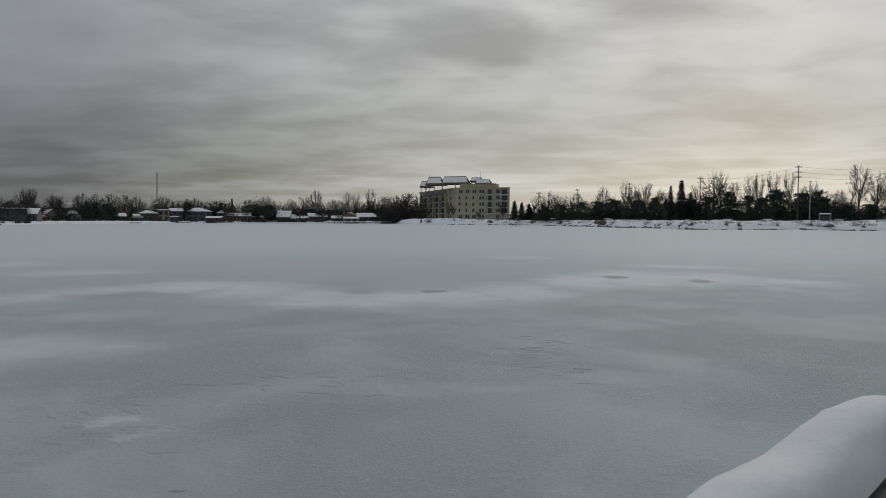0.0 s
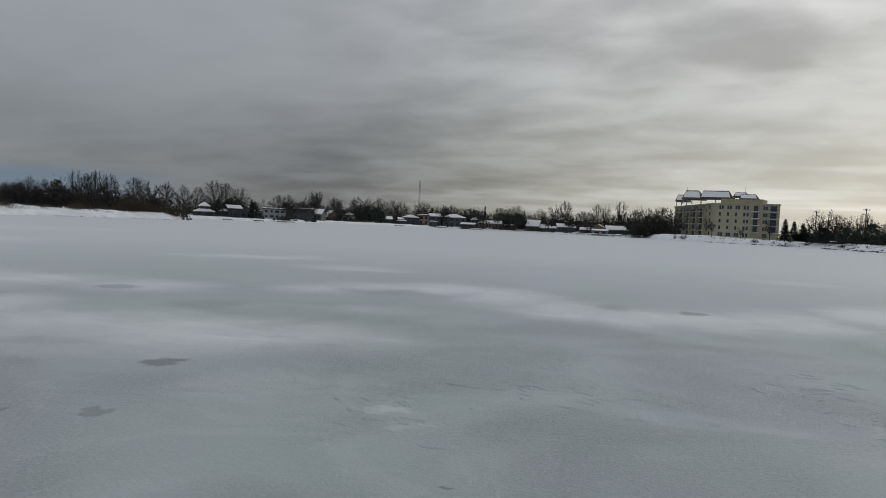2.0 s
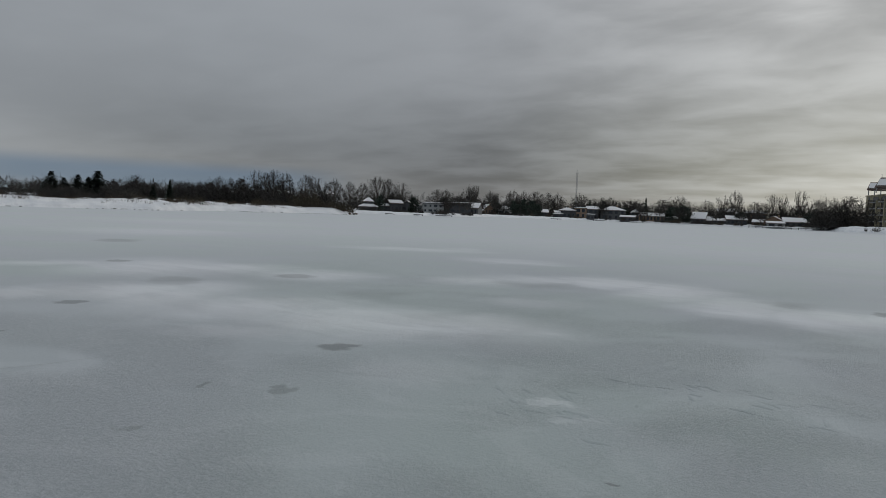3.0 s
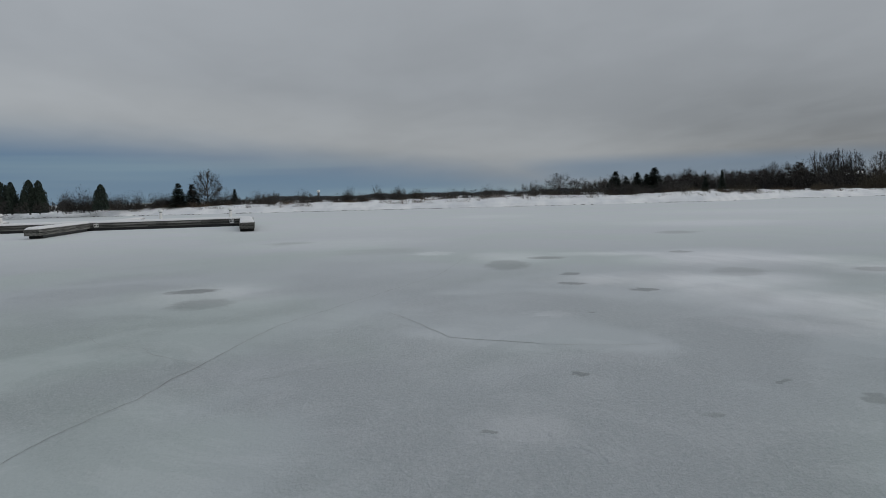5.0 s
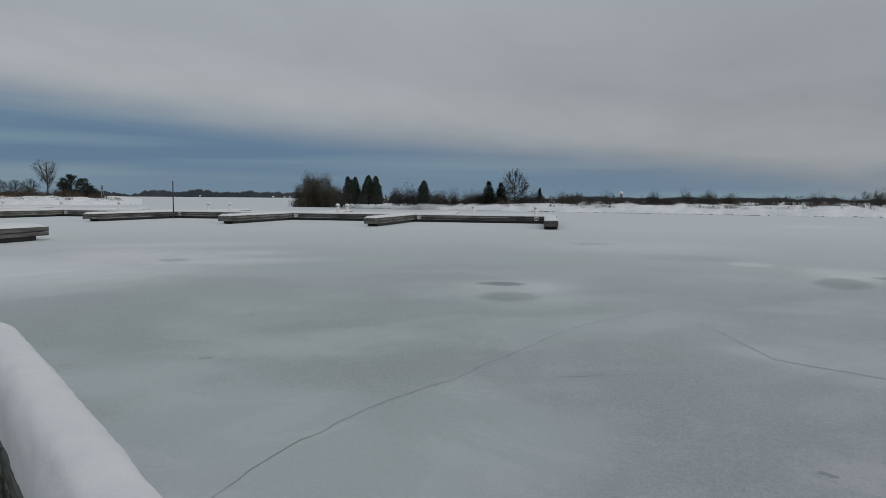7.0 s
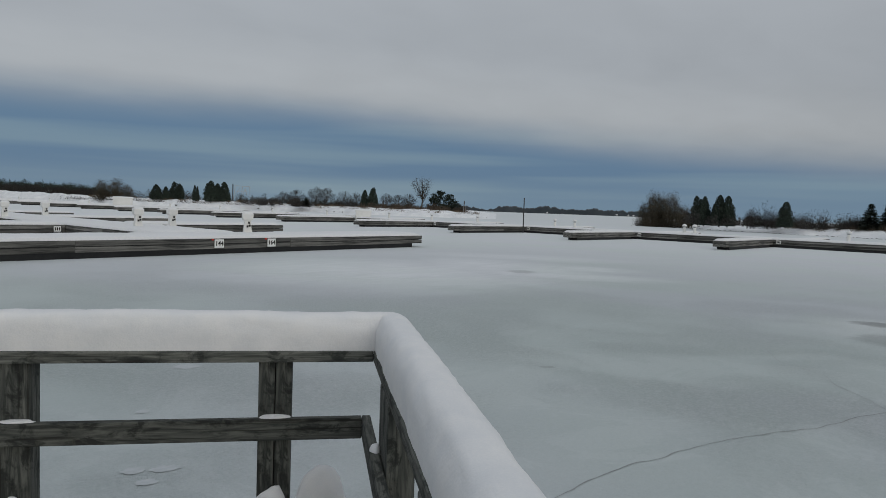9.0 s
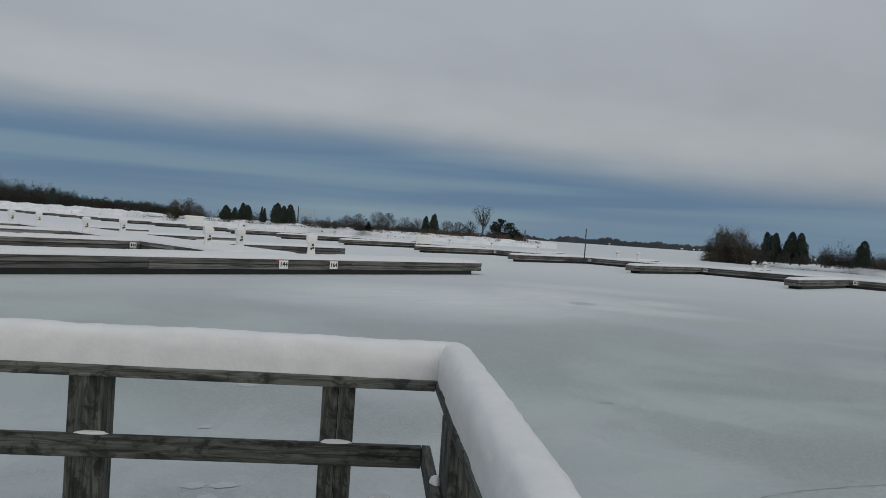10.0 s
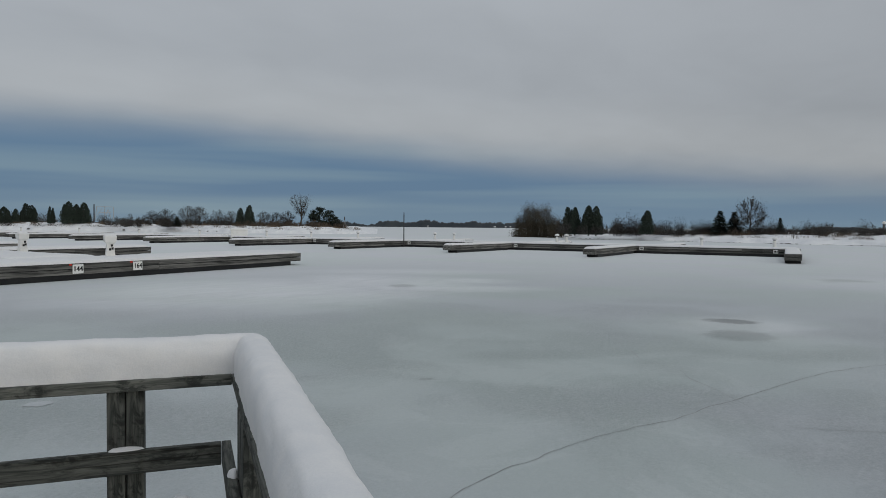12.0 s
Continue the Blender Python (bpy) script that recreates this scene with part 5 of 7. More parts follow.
def apartment():
    C, R, L = heading(-1.1, 285), heading(-5.58, 281), heading(1.92, 338)
    z0, z1 = 1.6, 15.0
    t = thing("apartment_building", Matrix.Identity(4), "cream five-storey apartment building with snow-dusted roof pavilions", "apartment building")
    back = heading(-1.5, 30)
    foot = [C, R, R + back, L + Vector((6, 16, 0)), L]
    g = Geo()
    g.v = [(p.x, p.y, z0) for p in foot] + [(p.x, p.y, z1) for p in foot]
    n = len(foot)
    g.f = [(i, (i + 1) % n, n + (i + 1) % n, n + i) for i in range(n)] + [tuple(n + i for i in range(n))]
    part("wall", g, STUCCO, t, "cream rendered wall")
    mr, wr = wall_frame((C.x, C.y, z0), (R.x, R.y, z0))
    ml, wl = wall_frame((L.x, L.y, z0), (C.x, C.y, z0))
    fl = (z1 - z0 - 0.5) / 5
    for m, w in ((mr, wr), (ml, wl)):
        part("cornice", Geo().box((-0.25, -0.35, z1 - z0 - 0.35), (w + 0.25, 0.1, z1 - z0 + 0.12), m), STUCCO, t)
    for f in range(5):
        z = f * fl + 0.85
        for u in (0.07, 0.11, 0.20, 0.24, 0.33, 0.37, 0.46, 0.51, 0.765, 0.80):
            if f in (1, 2, 3) and u in (0.11, 0.24, 0.37):
                continue
            window(t, mr, u * wr, z, 0.75, 1.35)
        if f:
            balcony(t, mr, 0.635 * wr, f * fl + 0.15, 3.1, 0.5)
            balcony(t, mr, 0.905 * wr, f * fl + 0.15, 3.9, 0.55)
        for k in range(6):
            u = (0.07, 0.22, 0.40, 0.56, 0.72, 0.88)[k]
            if k in (0, 5):
                window(t, ml, u * wl, z, 1.6, 1.5)
            else:
                balcony(t, ml, u * wl, f * fl + 0.15, 6.4, 0.95)
    for u in (0.22, 0.40, 0.56, 0.72):
        part("glazing", Geo().box((u * wl - 3.4, -0.035, 0.4), (u * wl + 3.4, 0.01, fl * 4.75), ml), GLASS, t, "tall dark glazed bay")
    for u in (0.13, 0.31, 0.48, 0.64, 0.80):
        part("pier", Geo().box((u * wl - 0.35, -1.35, 0), (u * wl + 0.35, 0.05, fl * 4.4), ml), STUCCO, t)
    part("penthouse", Geo().box((1.0, 3.0, z1 - z0), (wr * 0.72, 12.0, z1 - z0 + 1.9), mr), STUCCO, t)
    zz = z1 - z0
    hip_roof(t, mr, -7.4, 4.8, 4.0, 9.5, zz + 1.9, 3.3, 1.3)
    hip_roof(t, mr, 4.4, 10.0, 7.5, 13.0, zz + 3.0, 1.9, 0.8)
    hip_roof(t, mr, 7.4, 14.4, 3.0, 8.0, zz + 1.8, 2.1, 0.9)
    hip_roof(t, mr, -17.6, -9.2, 16.0, 24.0, zz + 2.2, 3.8, 1.6)
    hip_roof(t, mr, -23.4, -18.2, 28.0, 35.0, zz + 1.8, 3.0, 0.8)
    for x, y in ((-16.2, 19.0), (8.6, 9.0)):
        part("antenna", Geo().tube([mr @ Vector((x, y, zz + 3)), mr @ Vector((x, y, zz + 7.2))], [0.09, 0.06], 5), STEEL, t)


apartment()


# ---------------------------------------------------------------- houses by the lake
def house(az, r, z, w, h, roof_h, wall, label, style="hip", deep=8.0, turn=0.0, panes=3, wing=0.0, trim=None, chimney=True):
    """A lake house. style: hip, gable (the ridge runs along the shore), front (a gable turned to the lake) or flat. wing: a lower part beside it, as a share of its width."""
    m = Matrix.Translation(heading(az, r, z)) @ Matrix.Rotation(radians(az + turn), 4, "Z")
    t = thing("house", m, label, "house", "houses along the lake shore")
    trim = trim or DARKWALL

    def volume(x0, x1, y0, y1, top, rise, shape):
        body = Geo().box((x0, y0, -0.8), (x1, y1, top))
        k = len(body.v)
        if shape == "gable":
            body.v += [(x0, y0, top), (x0, y1, top), (x0, (y0 + y1) / 2, top + rise), (x1, y0, top), (x1, y1, top), (x1, (y0 + y1) / 2, top + rise)]
            body.f += [(k, k + 2, k + 1), (k + 3, k + 4, k + 5)]
        if shape == "front":
            body.v += [(x0, y0, top), (x1, y0, top), ((x0 + x1) / 2, y0, top + rise)]
            body.f += [(k, k + 1, k + 2)]
        part("wall", body, wall, t)
        o = 0.45
        if shape == "flat":
            roof = part("roof", Geo().box((x0 - o, y0 - o, top), (x1 + o, y1 + o, top + 0.26)), DARKWALL, t)
            s = snow_slab("snow", x1 - x0 + 0.7, y1 - y0 + 0.7, 0.24, SNOW, 0.8, 0.0, 0.05, az, 9, 0.85)
            part("snow", s, SNOW, roof).location = ((x0 + x1) / 2, (y0 + y1) / 2, top + 0.26)
            return

        def shell(lift, cut, low):
            """The sloping planes with a thickness; low: how far the lower edge is drawn up the slope, unevenly."""
            xa, xb, ya, yb, g = x0 - o + cut, x1 + o - cut, y0 - o, y1 + o, Geo()
            xm, ym, zt, ze = (x0 + x1) / 2, (y0 + y1) / 2, top + rise + lift, top - 0.08 + lift
            k = {"hip": min(0.42 * (xb - xa), 0.5 * (yb - ya)), "gable": 0.0, "front": 0.0}[shape]
            if shape == "front":
                slopes = [((xa, yb), (xa, ya), (xm, ya), (xm, yb)), ((xb, ya), (xb, yb), (xm, yb), (xm, ya))]
            else:
                slopes = [((xa, ya), (xb, ya), (xb - k, ym), (xa + k, ym)), ((xb, yb), (xa, yb), (xa + k, ym), (xb - k, ym))]
                if shape == "hip":
                    slopes += [((xa, yb), (xa, ya), (xa + k, ym), (xa + k, ym)), ((xb, ya), (xb, yb), (xb - k, ym), (xb - k, ym))]
            n = 9 if low else 1
            for p, q, b, a in slopes:
                base = len(g.v)
                for i in range(n + 1):
                    u = i / n
                    e = low * (0.5 + 0.9 * abs(rough(u * 5 + az, x0 + p[1], r, 0.9)))
                    lo = (p[0] + (q[0] - p[0]) * u, p[1] + (q[1] - p[1]) * u)
                    hi = (a[0] + (b[0] - a[0]) * u, a[1] + (b[1] - a[1]) * u)
                    for s, dz in ((e, 0.0), (1.0, 0.0), (e, -0.16)):
                        g.v.append((lo[0] + (hi[0] - lo[0]) * s, lo[1] + (hi[1] - lo[1]) * s, ze + (zt - ze) * s + dz))
                for i in range(n):
                    c = base + 3 * i
                    g.f += [(c, c + 3, c + 4, c + 1), (c + 2, c + 5, c + 3, c)]
            return g
        roof = part("roof", shell(0.0, 0.0, 0.0), SHINGLE, t)
        part("snow", shell(0.15, 0.12, 0.10), SNOW, roof, "snow cover on the roof")

    def openings(x0, x1, y, top, count):
        floors = 2 if top > 3.1 else 1
        hh = min(1.25, top / floors - 0.85)
        for f in range(floors):
            for k in range(count):
                x = x0 + (x1 - x0) * (k + 0.5) / count
                ww = (x1 - x0) / count * (0.46, 0.72, 0.34)[(k * 2 + f + int(az * 3)) % 3]
                z0 = 0.45 + f * top / 2
                fr = Geo().box((x - ww / 2 - 0.08, y - 0.06, z0 - 0.08), (x + ww / 2 + 0.08, y + 0.02, z0)).box((x - ww / 2 - 0.08, y - 0.06, z0 + hh), (x + ww / 2 + 0.08, y + 0.02, z0 + hh + 0.08))
                fr.box((x - ww / 2 - 0.08, y - 0.06, z0), (x - ww / 2, y + 0.02, z0 + hh)).box((x + ww / 2, y - 0.06, z0), (x + ww / 2 + 0.08, y + 0.02, z0 + hh))
                win = part("window", fr, trim, t)
                part("pane", Geo().box((x - ww / 2, y - 0.03, z0), (x + ww / 2, y + 0.01, z0 + hh)), GLASS, win)
    main = w * (1 - wing)
    xa = -w / 2 if int(az * 10) % 2 else w / 2 - main
    volume(xa, xa + main, 0, deep, h, roof_h, style)
    openings(xa + 0.2, xa + main - 0.2, 0, h, panes)
    if wing:
        wa = xa + main if xa < -w / 2 + 0.01 else -w / 2
        volume(wa + 0.02, wa + w * wing - 0.02, 1.2, deep - 0.8, h * 0.66, roof_h * 0.62, "gable" if style != "flat" else "flat")
        openings(wa + 0.3, wa + w * wing - 0.3, 1.2, h * 0.66, max(1, panes - 2))
    if chimney and w > 7 and style != "flat":
        part("chimney", Geo().box((xa + main * 0.66, deep * 0.5, h), (xa + main * 0.66 + 0.6, deep * 0.5 + 0.6, h + roof_h + 0.7)), TAN, t)
    return t


for row in (
    (30.0, 300, 0.8, 7.1, 2.3, 1.9, TAN, "brown cottage with broken snowy roofs", "front", 0.45, 12),
    (28.5, 298, 0.8, 5.1, 2.7, 1.0, PALE, "small pale lake house under snow", "hip", 0.0, -8),
    (25.2, 300, 0.8, 3.9, 1.8, 1.2, DARKWALL, "small dark house with a low snowy roof", "gable", 0.0, 5),
    (23.4, 299, 0.7, 8.7, 3.1, 1.2, DARKWALL, "dark lake house with a snowy hip roof", "hip", 0.3, 10),
    (24.0, 289, 0.3, 3.8, 1.7, 0.4, DARKWALL, "dark flat-roofed boathouse under snow", "flat", 0.0, 0),
    (22.2, 300, 0.8, 5.0, 4.2, 0.4, TAN, "tan two-storey house with a flat roof", "flat", 0.0, -14),
    (21.2, 299, 0.8, 4.6, 4.0, 1.2, HOUSE, "grey two-storey house with a snowy gable roof", "gable", 0.0, 8),
    (21.4, 290, 0.4, 3.1, 1.9, 0.4, DARKWALL, "dark flat-roofed boathouse under snow", "flat", 0.0, 0),
    (19.6, 299, 0.8, 10.3, 3.9, 1.5, HOUSE, "large pale two-storey house with a snow-covered hip roof", "hip", 0.0, 6),
    (18.5, 290, 0.4, 5.8, 1.7, 0.6, DARKWALL, "low dark boathouse with a snowy roof", "gable", 0.0, -6),
    (17.9, 303, 0.9, 3.6, 3.2, 1.2, HOUSE, "narrow grey house with a snowy hip roof", "hip", 0.0, 0),
    (16.1, 303, 0.8, 15.7, 2.1, 1.3, TAN, "long low lake house under thick snow", "gable", 0.35, 4),
    (12.9, 302, 0.8, 7.8, 1.7, 2.7, HOUSE, "cottage with a steep snowy roof", "gable", 0.3, -10),
    (10.8, 303, 0.8, 12.8, 2.0, 1.5, DARKWALL, "dark low lake house with a broad snowy roof", "gable", 0.4, 6),
    (10.9, 330, 3.6, 9.7, 2.7, 1.3, HOUSE, "house with a snowy roof among far trees", "gable", 0.3, 0),
    (9.0, 332, 3.6, 9.4, 2.5, 1.1, TAN, "house with a snowy roof among far trees", "hip", 0.0, 12),
    (7.4, 330, 3.6, 6.7, 2.0, 1.2, HOUSE, "house with a snowy roof among far trees", "front", 0.3, 0),
    (8.2, 299, 0.6, 11.1, 2.3, 1.8, TAN, "brown lake house with a snowy gable", "front", 0.4, -6),
    (7.6, 289, 0.4, 6.1, 1.7, 0.6, PALE, "white boathouse under snow", "gable", 0.0, 4),
    (6.2, 300, 0.8, 9.1, 1.9, 1.7, DARKWALL, "dark cottage with a snowy roof behind bare trees", "gable", 0.0, 10),
    (32.4, 252, 0.8, 10.3, 3.8, 0.4, DARKWALL, "dark modern glazed house with a flat roof", "flat", 0.25, 4),
    (31.0, 256, 0.8, 3.2, 2.3, 1.9, HOUSE, "small house with a steep snow-covered roof", "gable", 0.0, -12),
    (34.8, 236, 0.8, 10.6, 3.2, 0.4, PALE, "pale modern house with a flat snowy roof", "flat", 0.3, 0),
    (39.8, 222, 0.6, 6.2, 1.5, 1.3, HOUSE, "pale pavilion with a tiered snowy roof", "hip", 0.0, 0),
    (43.4, 262, 3.6, 7.4, 2.5, 1.4, PALE, "pale house with a snowy roof behind the wood", "hip", 0.45, 8),
    (37.8, 228, 0.6, 6.8, 3.0, 1.0, DARKWALL, "dark house with snow on its roof", "gable", 0.4, 10),
    (36.6, 232, 0.6, 4.4, 2.5, 1.4, DARKWALL, "dark house with a snowy gable", "front", 0.0, -8),
    (46.6, 236, 2.9, 5.0, 2.2, 1.2, HOUSE, "house with a snowy roof among far trees", "gable", 0.0, 0),
    (50.3, 230, 2.6, 4.4, 1.6, 1.0, HOUSE, "house with a snowy roof among far trees", "gable", 0.0, 0),
):
    az_, r_, z_, w_, h_, k_, wall_, label_, style_, wing_, turn_ = row
    house(az_, r_, z_, w_, h_, k_, wall_, label_, style_, panes=max(2, int(w_ / 2.2)), turn=turn_, wing=wing_, trim=PALE if wall_ == PALE else DARKWALL)
# the pavilion's upper tier
house(39.8, 224.4, 2.6, 3.2, 1.2, 1.1, HOUSE, "upper tier of a pale lakeside pavilion", "hip", deep=3.2, panes=2)

for az_, r_, z_, w_ in ((162.6, 366, 2.9, 3.4), (160.2, 362, 2.4, 4.4)):
    house(az_, r_, z_, w_, 1.5, 0.7, DARKWALL, "small dark cabin with a snowy roof before the wooded rise", "gable", deep=3.0, panes=2)
for az_, r_, w_ in ((116.2, 2268, 12.0), (115.3, 2264, 8.0), (114.9, 2270, 8.0), (121.8, 2266, 9.0)):
    house(az_, r_, 1.0, w_ * 0.6, 2.6, 1.6, PALE, "pale house far across the frozen lake", "gable", panes=2, chimney=False)


def wharf(az0, az1, r, label, z=0.5):
    p, q = heading(az0, r, 0), heading(az1, r, 0)
    m, w = wall_frame(p, q)
    t = thing("wharf", m, label, "wharf")
    part("deck", Geo().box((0, 0, z), (w, 1.6, z + 0.16)), DOCK_WOOD, t)
    part("snow", snow_slab("snow", w, 1.6, 0.22, SNOW, 0.8, full=0.8), SNOW, t).location = (w / 2, 0.8, z + 0.16)
    for k in range(int(w / 2.4) + 1):
        part("pile", Geo().tube([(0.3 + k * 2.4, 0.3, -0.3), (0.3 + k * 2.4, 0.3, z)], [0.13, 0.13], 6), DOCK_WOOD, t)


wharf(9.5, 4.4, 285, "long low wooden wharf on piles with snow on it")
for a_, b_, r_ in ((24.6, 23.7, 268), (21.0, 20.2, 280), (18.3, 17.3, 285), (36.0, 35.2, 208), (34.2, 32.8, 214), (38.4, 37.7, 203)):
    wharf(a_, b_, r_, "short snow-covered boat dock on piles", 0.18)


# ---------------------------------------------------------------- masts, poles and park furniture
def mast(az, r, h):
    t = thing("radio_mast", Matrix.Translation(heading(az, r, 0.8)), "slender grey lattice radio mast", "mast")
    w = 0.34
    c = [(w * math.cos(a), w * math.sin(a)) for a in (0.3, 2.4, 4.5)]
    for x, y in c:
        part("leg", Geo().tube([(x, y, -0.5), (x, y, h)], [0.09, 0.09], 4), STEEL, t)
    g = Geo()
    for i in range(int(h / 0.9)):
        for k in range(3):
            a, b = c[k], c[(k + 1) % 3]
            g.tube([(*a, i * 0.9), (*b, i * 0.9 + 0.9)], [0.035, 0.035], 3, False)
    part("bracing", g, STEEL, t)
    part("aerial", Geo().tube([(-0.9, 0, h - 0.6), (0.9, 0, h - 0.6)], [0.06, 0.06], 4).tube([(0, 0, h), (0, 0, h + 1.6)], [0.05, 0.03], 4), STEEL, t)


mast(22.64, 330, 21.4)


def utility_pole(az, r, z, h, arms, lean=0.0):
    t = thing("utility_pole", Matrix.Translation(heading(az, r, z)) @ Matrix.Rotation(radians(az + 25), 4, "Z") @ Matrix.Rotation(lean, 4, "Y"), "weathered wooden utility pole with crossarms", "utility pole", "utility poles behind the park")
    part("pole", Geo().tube([(0, 0, -0.5), (0, 0, h)], [0.2, 0.13], 8), POLE, t)
    for k in range(arms):
        y = h - 0.5 - 1.5 * k
        arm = part("crossarm", Geo().box((-1.15 + 0.15 * k, -0.07, y - 0.08), (1.15 - 0.15 * k, 0.07, y + 0.08)), POLE, t)
        for x in (-0.8, -0.3, 0.3, 0.8):
            part("insulator", Geo().tube([(x, 0, y + 0.08), (x, 0, y + 0.34)], [0.07, 0.05], 6), PALE, arm)
    return t


POLES = [(-8.0, 282, 2, 11.2, 1), (-11.1, 252, 2, 11.2, 2), (-15.2, 252, 2, 13.2, 2), (-20.6, 242, 2, 14.4, 2), (-27.4, 230, 2, 16.5, 3), (-36.5, 226, 2, 16.5, 3)]
for i_, row in enumerate(POLES):
    utility_pole(*row, lean=0.01 * (i_ % 3 - 1))


def wire(p, q, sag, name="power_line"):
    g = Geo()
    pts = []
    for i in range(17):
        t = i / 16
        v = Vector(p).lerp(Vector(q), t)
        v.z -= sag * 4 * t * (1 - t)
        pts.append(v)
    g.tube(pts, [0.022] * 17, 4, False)
    tagged(new(name, g.mesh(name, BLACK)), "thin dark sagging power line between poles", "power line", "power lines behind the park")


for (a0, r0, z0_, h0, n0), (a1, r1, z1_, h1, n1) in zip(POLES[-3:], POLES[-2:]):
    for dz, side in ((0.3, 0.6), (1.9, -0.5), (3.2, 0.3)):
        wire(heading(a0, r0 + side, z0_ + h0 - dz), heading(a1, r1 + side, z1_ + h1 - dz), 1.6)


def light_pole(az, r, z, h):
    t = thing("light_pole", Matrix.Translation(heading(az, r, z)), "pale metal park light pole", "light pole")
    part("pole", Geo().tube([(0, 0, -0.3), (0, 0, h)], [0.11, 0.07], 8), PALE, t)
    part("lamp", Geo().box((-0.25, -0.12, h), (0.25, 0.12, h + 0.18)), STEEL, t)


light_pole(-28.2, 196, 1.9, 10.0)


def bench(az, r, z):
    t = thing("bench", Matrix.Translation(heading(az, r, z)) @ Matrix.Rotation(radians(az), 4, "Z"), "dark park bench capped with snow", "bench", "benches along the park shore")
    part("seat", Geo().box((-1.1, -0.2, 0.42), (1.1, 0.3, 0.5)), DARKWALL, t)
    part("backrest", Geo().box((-1.1, 0.28, 0.6), (1.1, 0.36, 1.0)), DARKWALL, t)
    for x in (-0.95, 0.95):
        part("leg", Geo().box((x - 0.06, -0.18, -0.2), (x + 0.06, 0.34, 0.42)), DARKWALL, t)
    part("snow", snow_slab("snow", 2.1, 0.45, 0.22, SNOW, 0.3), SNOW, t).location = (0, 0.05, 0.5)


for az_, r_ in ((-30.1, 186), (-32.7, 186), (-25.4, 182), (-9.2, 236), (-13.6, 205), (-22.6, 177)):
    bench(az_, r_, 1.75)


def booth(az, r, z):
    t = thing("information_booth", Matrix.Translation(heading(az, r, z)) @ Matrix.Rotation(radians(az), 4, "Z"), "small grey park information shelter with snow on top", "shelter")
    part("panel", Geo().box((-1.0, -0.05, 0.3), (1.0, 0.05, 1.5)), DARKWALL, t)
    for x in (-1.15, 1.15):
        part("post", Geo().box((x - 0.1, -0.1, -0.3), (x + 0.1, 0.1, 1.7)), PALE, t)
    part("roof", Geo().box((-1.4, -0.5, 1.7), (1.4, 0.5, 1.85)), SHINGLE, t)
    part("snow", snow_slab("snow", 2.7, 0.9, 0.25, SNOW, 0.3), SNOW, t).location = (0, 0, 1.85)


booth(-29.2, 188, 1.85)


def boulder(az, r, z, s, seed, mat, label):
    bm = bmesh.new()
    bmesh.ops.create_icosphere(bm, subdivisions=2, radius=s)
    for v in bm.verts:
        v.co *= 1 + 0.3 * noise.noise(v.co * (1.3 / s) + Vector((seed, 0, 0)))
        v.co.z *= 0.75
    me = bpy.data.meshes.new("boulder")
    bm.to_mesh(me)
    bm.free()
    me.materials.append(mat)
    ob = new("boulder", me)
    ob.location = heading(az, r, z)
    tagged(ob, label, "boulder", "boulders along the park shore")


for i_, (az_, r_, s_) in enumerate(((-23.7, 184, 1.0), (-24.3, 185, 0.6), (-19.8, 186, 0.7), (-28.0, 186, 0.7), (-13.2, 199, 1.1), (-12.7, 205, 0.8), (-33.2, 181, 0.9), (-21.0, 183, 0.8), (40.75, 168, 0.32), (40.95, 167, 0.4), (41.3, 166.5, 0.35))):
    boulder(az_, r_, 1.4 if az_ < 0 else 0.3, s_, i_ * 3.1, (BOULDER, ROCK)[i_ % 2], ("brown boulder in shore snow", "grey boulder in shore snow")[i_ % 2])


def goal_frame(az, r, z):
    t = thing("lattice_frame", Matrix.Translation(heading(az, r, z)) @ Matrix.Rotation(radians(az + 20), 4, "Z"), "thin metal post and wire lattice frame on the breakwater", "metal frame")
    part("post", Geo().tube([(-3.6, 0, -0.5), (-3.6, 0, 6.4)], [0.24, 0.20], 6), DARKWALL, t)
    g = Geo()
    for p, q in (((-2.6, 0, 5.7), (3.6, 0, 5.5)), ((3.6, 0, 5.5), (3.8, 0, 0.5)), ((-2.6, 0, 5.7), (-3.2, 0, 0.6)), ((-1.6, 0, 3.2), (2.6, 0, 3.4)), ((0.4, 0, 5.6), (0.2, 0, 1.8)), ((-2.6, 0, 2.0), (-0.6, 0, 4.8)), ((0.8, 0, 2.2), (1.6, 0, 4.6)), ((2.6, 0, 1.6), (1.6, 0, 4.6))):
        g.tube([p, q], [0.11, 0.11], 4)
    part("lattice", g, PALE, t)


goal_frame(146.9, 300, 3.4)


def beacon(az, r, z, h):
    t = thing("beacon", Matrix.Translation(heading(az, r, z)), "small dark tripod beacon at the spit's tip", "beacon")
    for a in (0.2, 2.3, 4.4):
        part("leg", Geo().tube([(0.7 * math.cos(a), 0.7 * math.sin(a), -0.3), (0.1 * math.cos(a), 0.1 * math.sin(a), h * 0.8)], [0.07, 0.06], 5), STEEL, t)
    part("lantern", Geo().tube([(0, 0, h * 0.72), (0, 0, h)], [0.2, 0.14], 8), DARKWALL, t)


beacon(128.7, 206, 1.2, 3.9)


# a white-capped beacon on the spit, built as a taller tower farther out
def water_tower(az, r, h):
    t = thing("water_tower", Matrix.Translation(heading(az, r, 0)), "distant white-capped beacon with a dark shaft", "water tower")
    part("shaft", Geo().tube([(0, 0, 0), (0, 0, h - 2)], [0.9, 0.9], 10), DARKWALL, t)
    part("tank", Geo().tube([(0, 0, h - 2.2), (0, 0, h - 1.6), (0, 0, h - 0.6), (0, 0, h)], [0.9, 1.5, 1.5, 0.5], 12), WHITE, t)


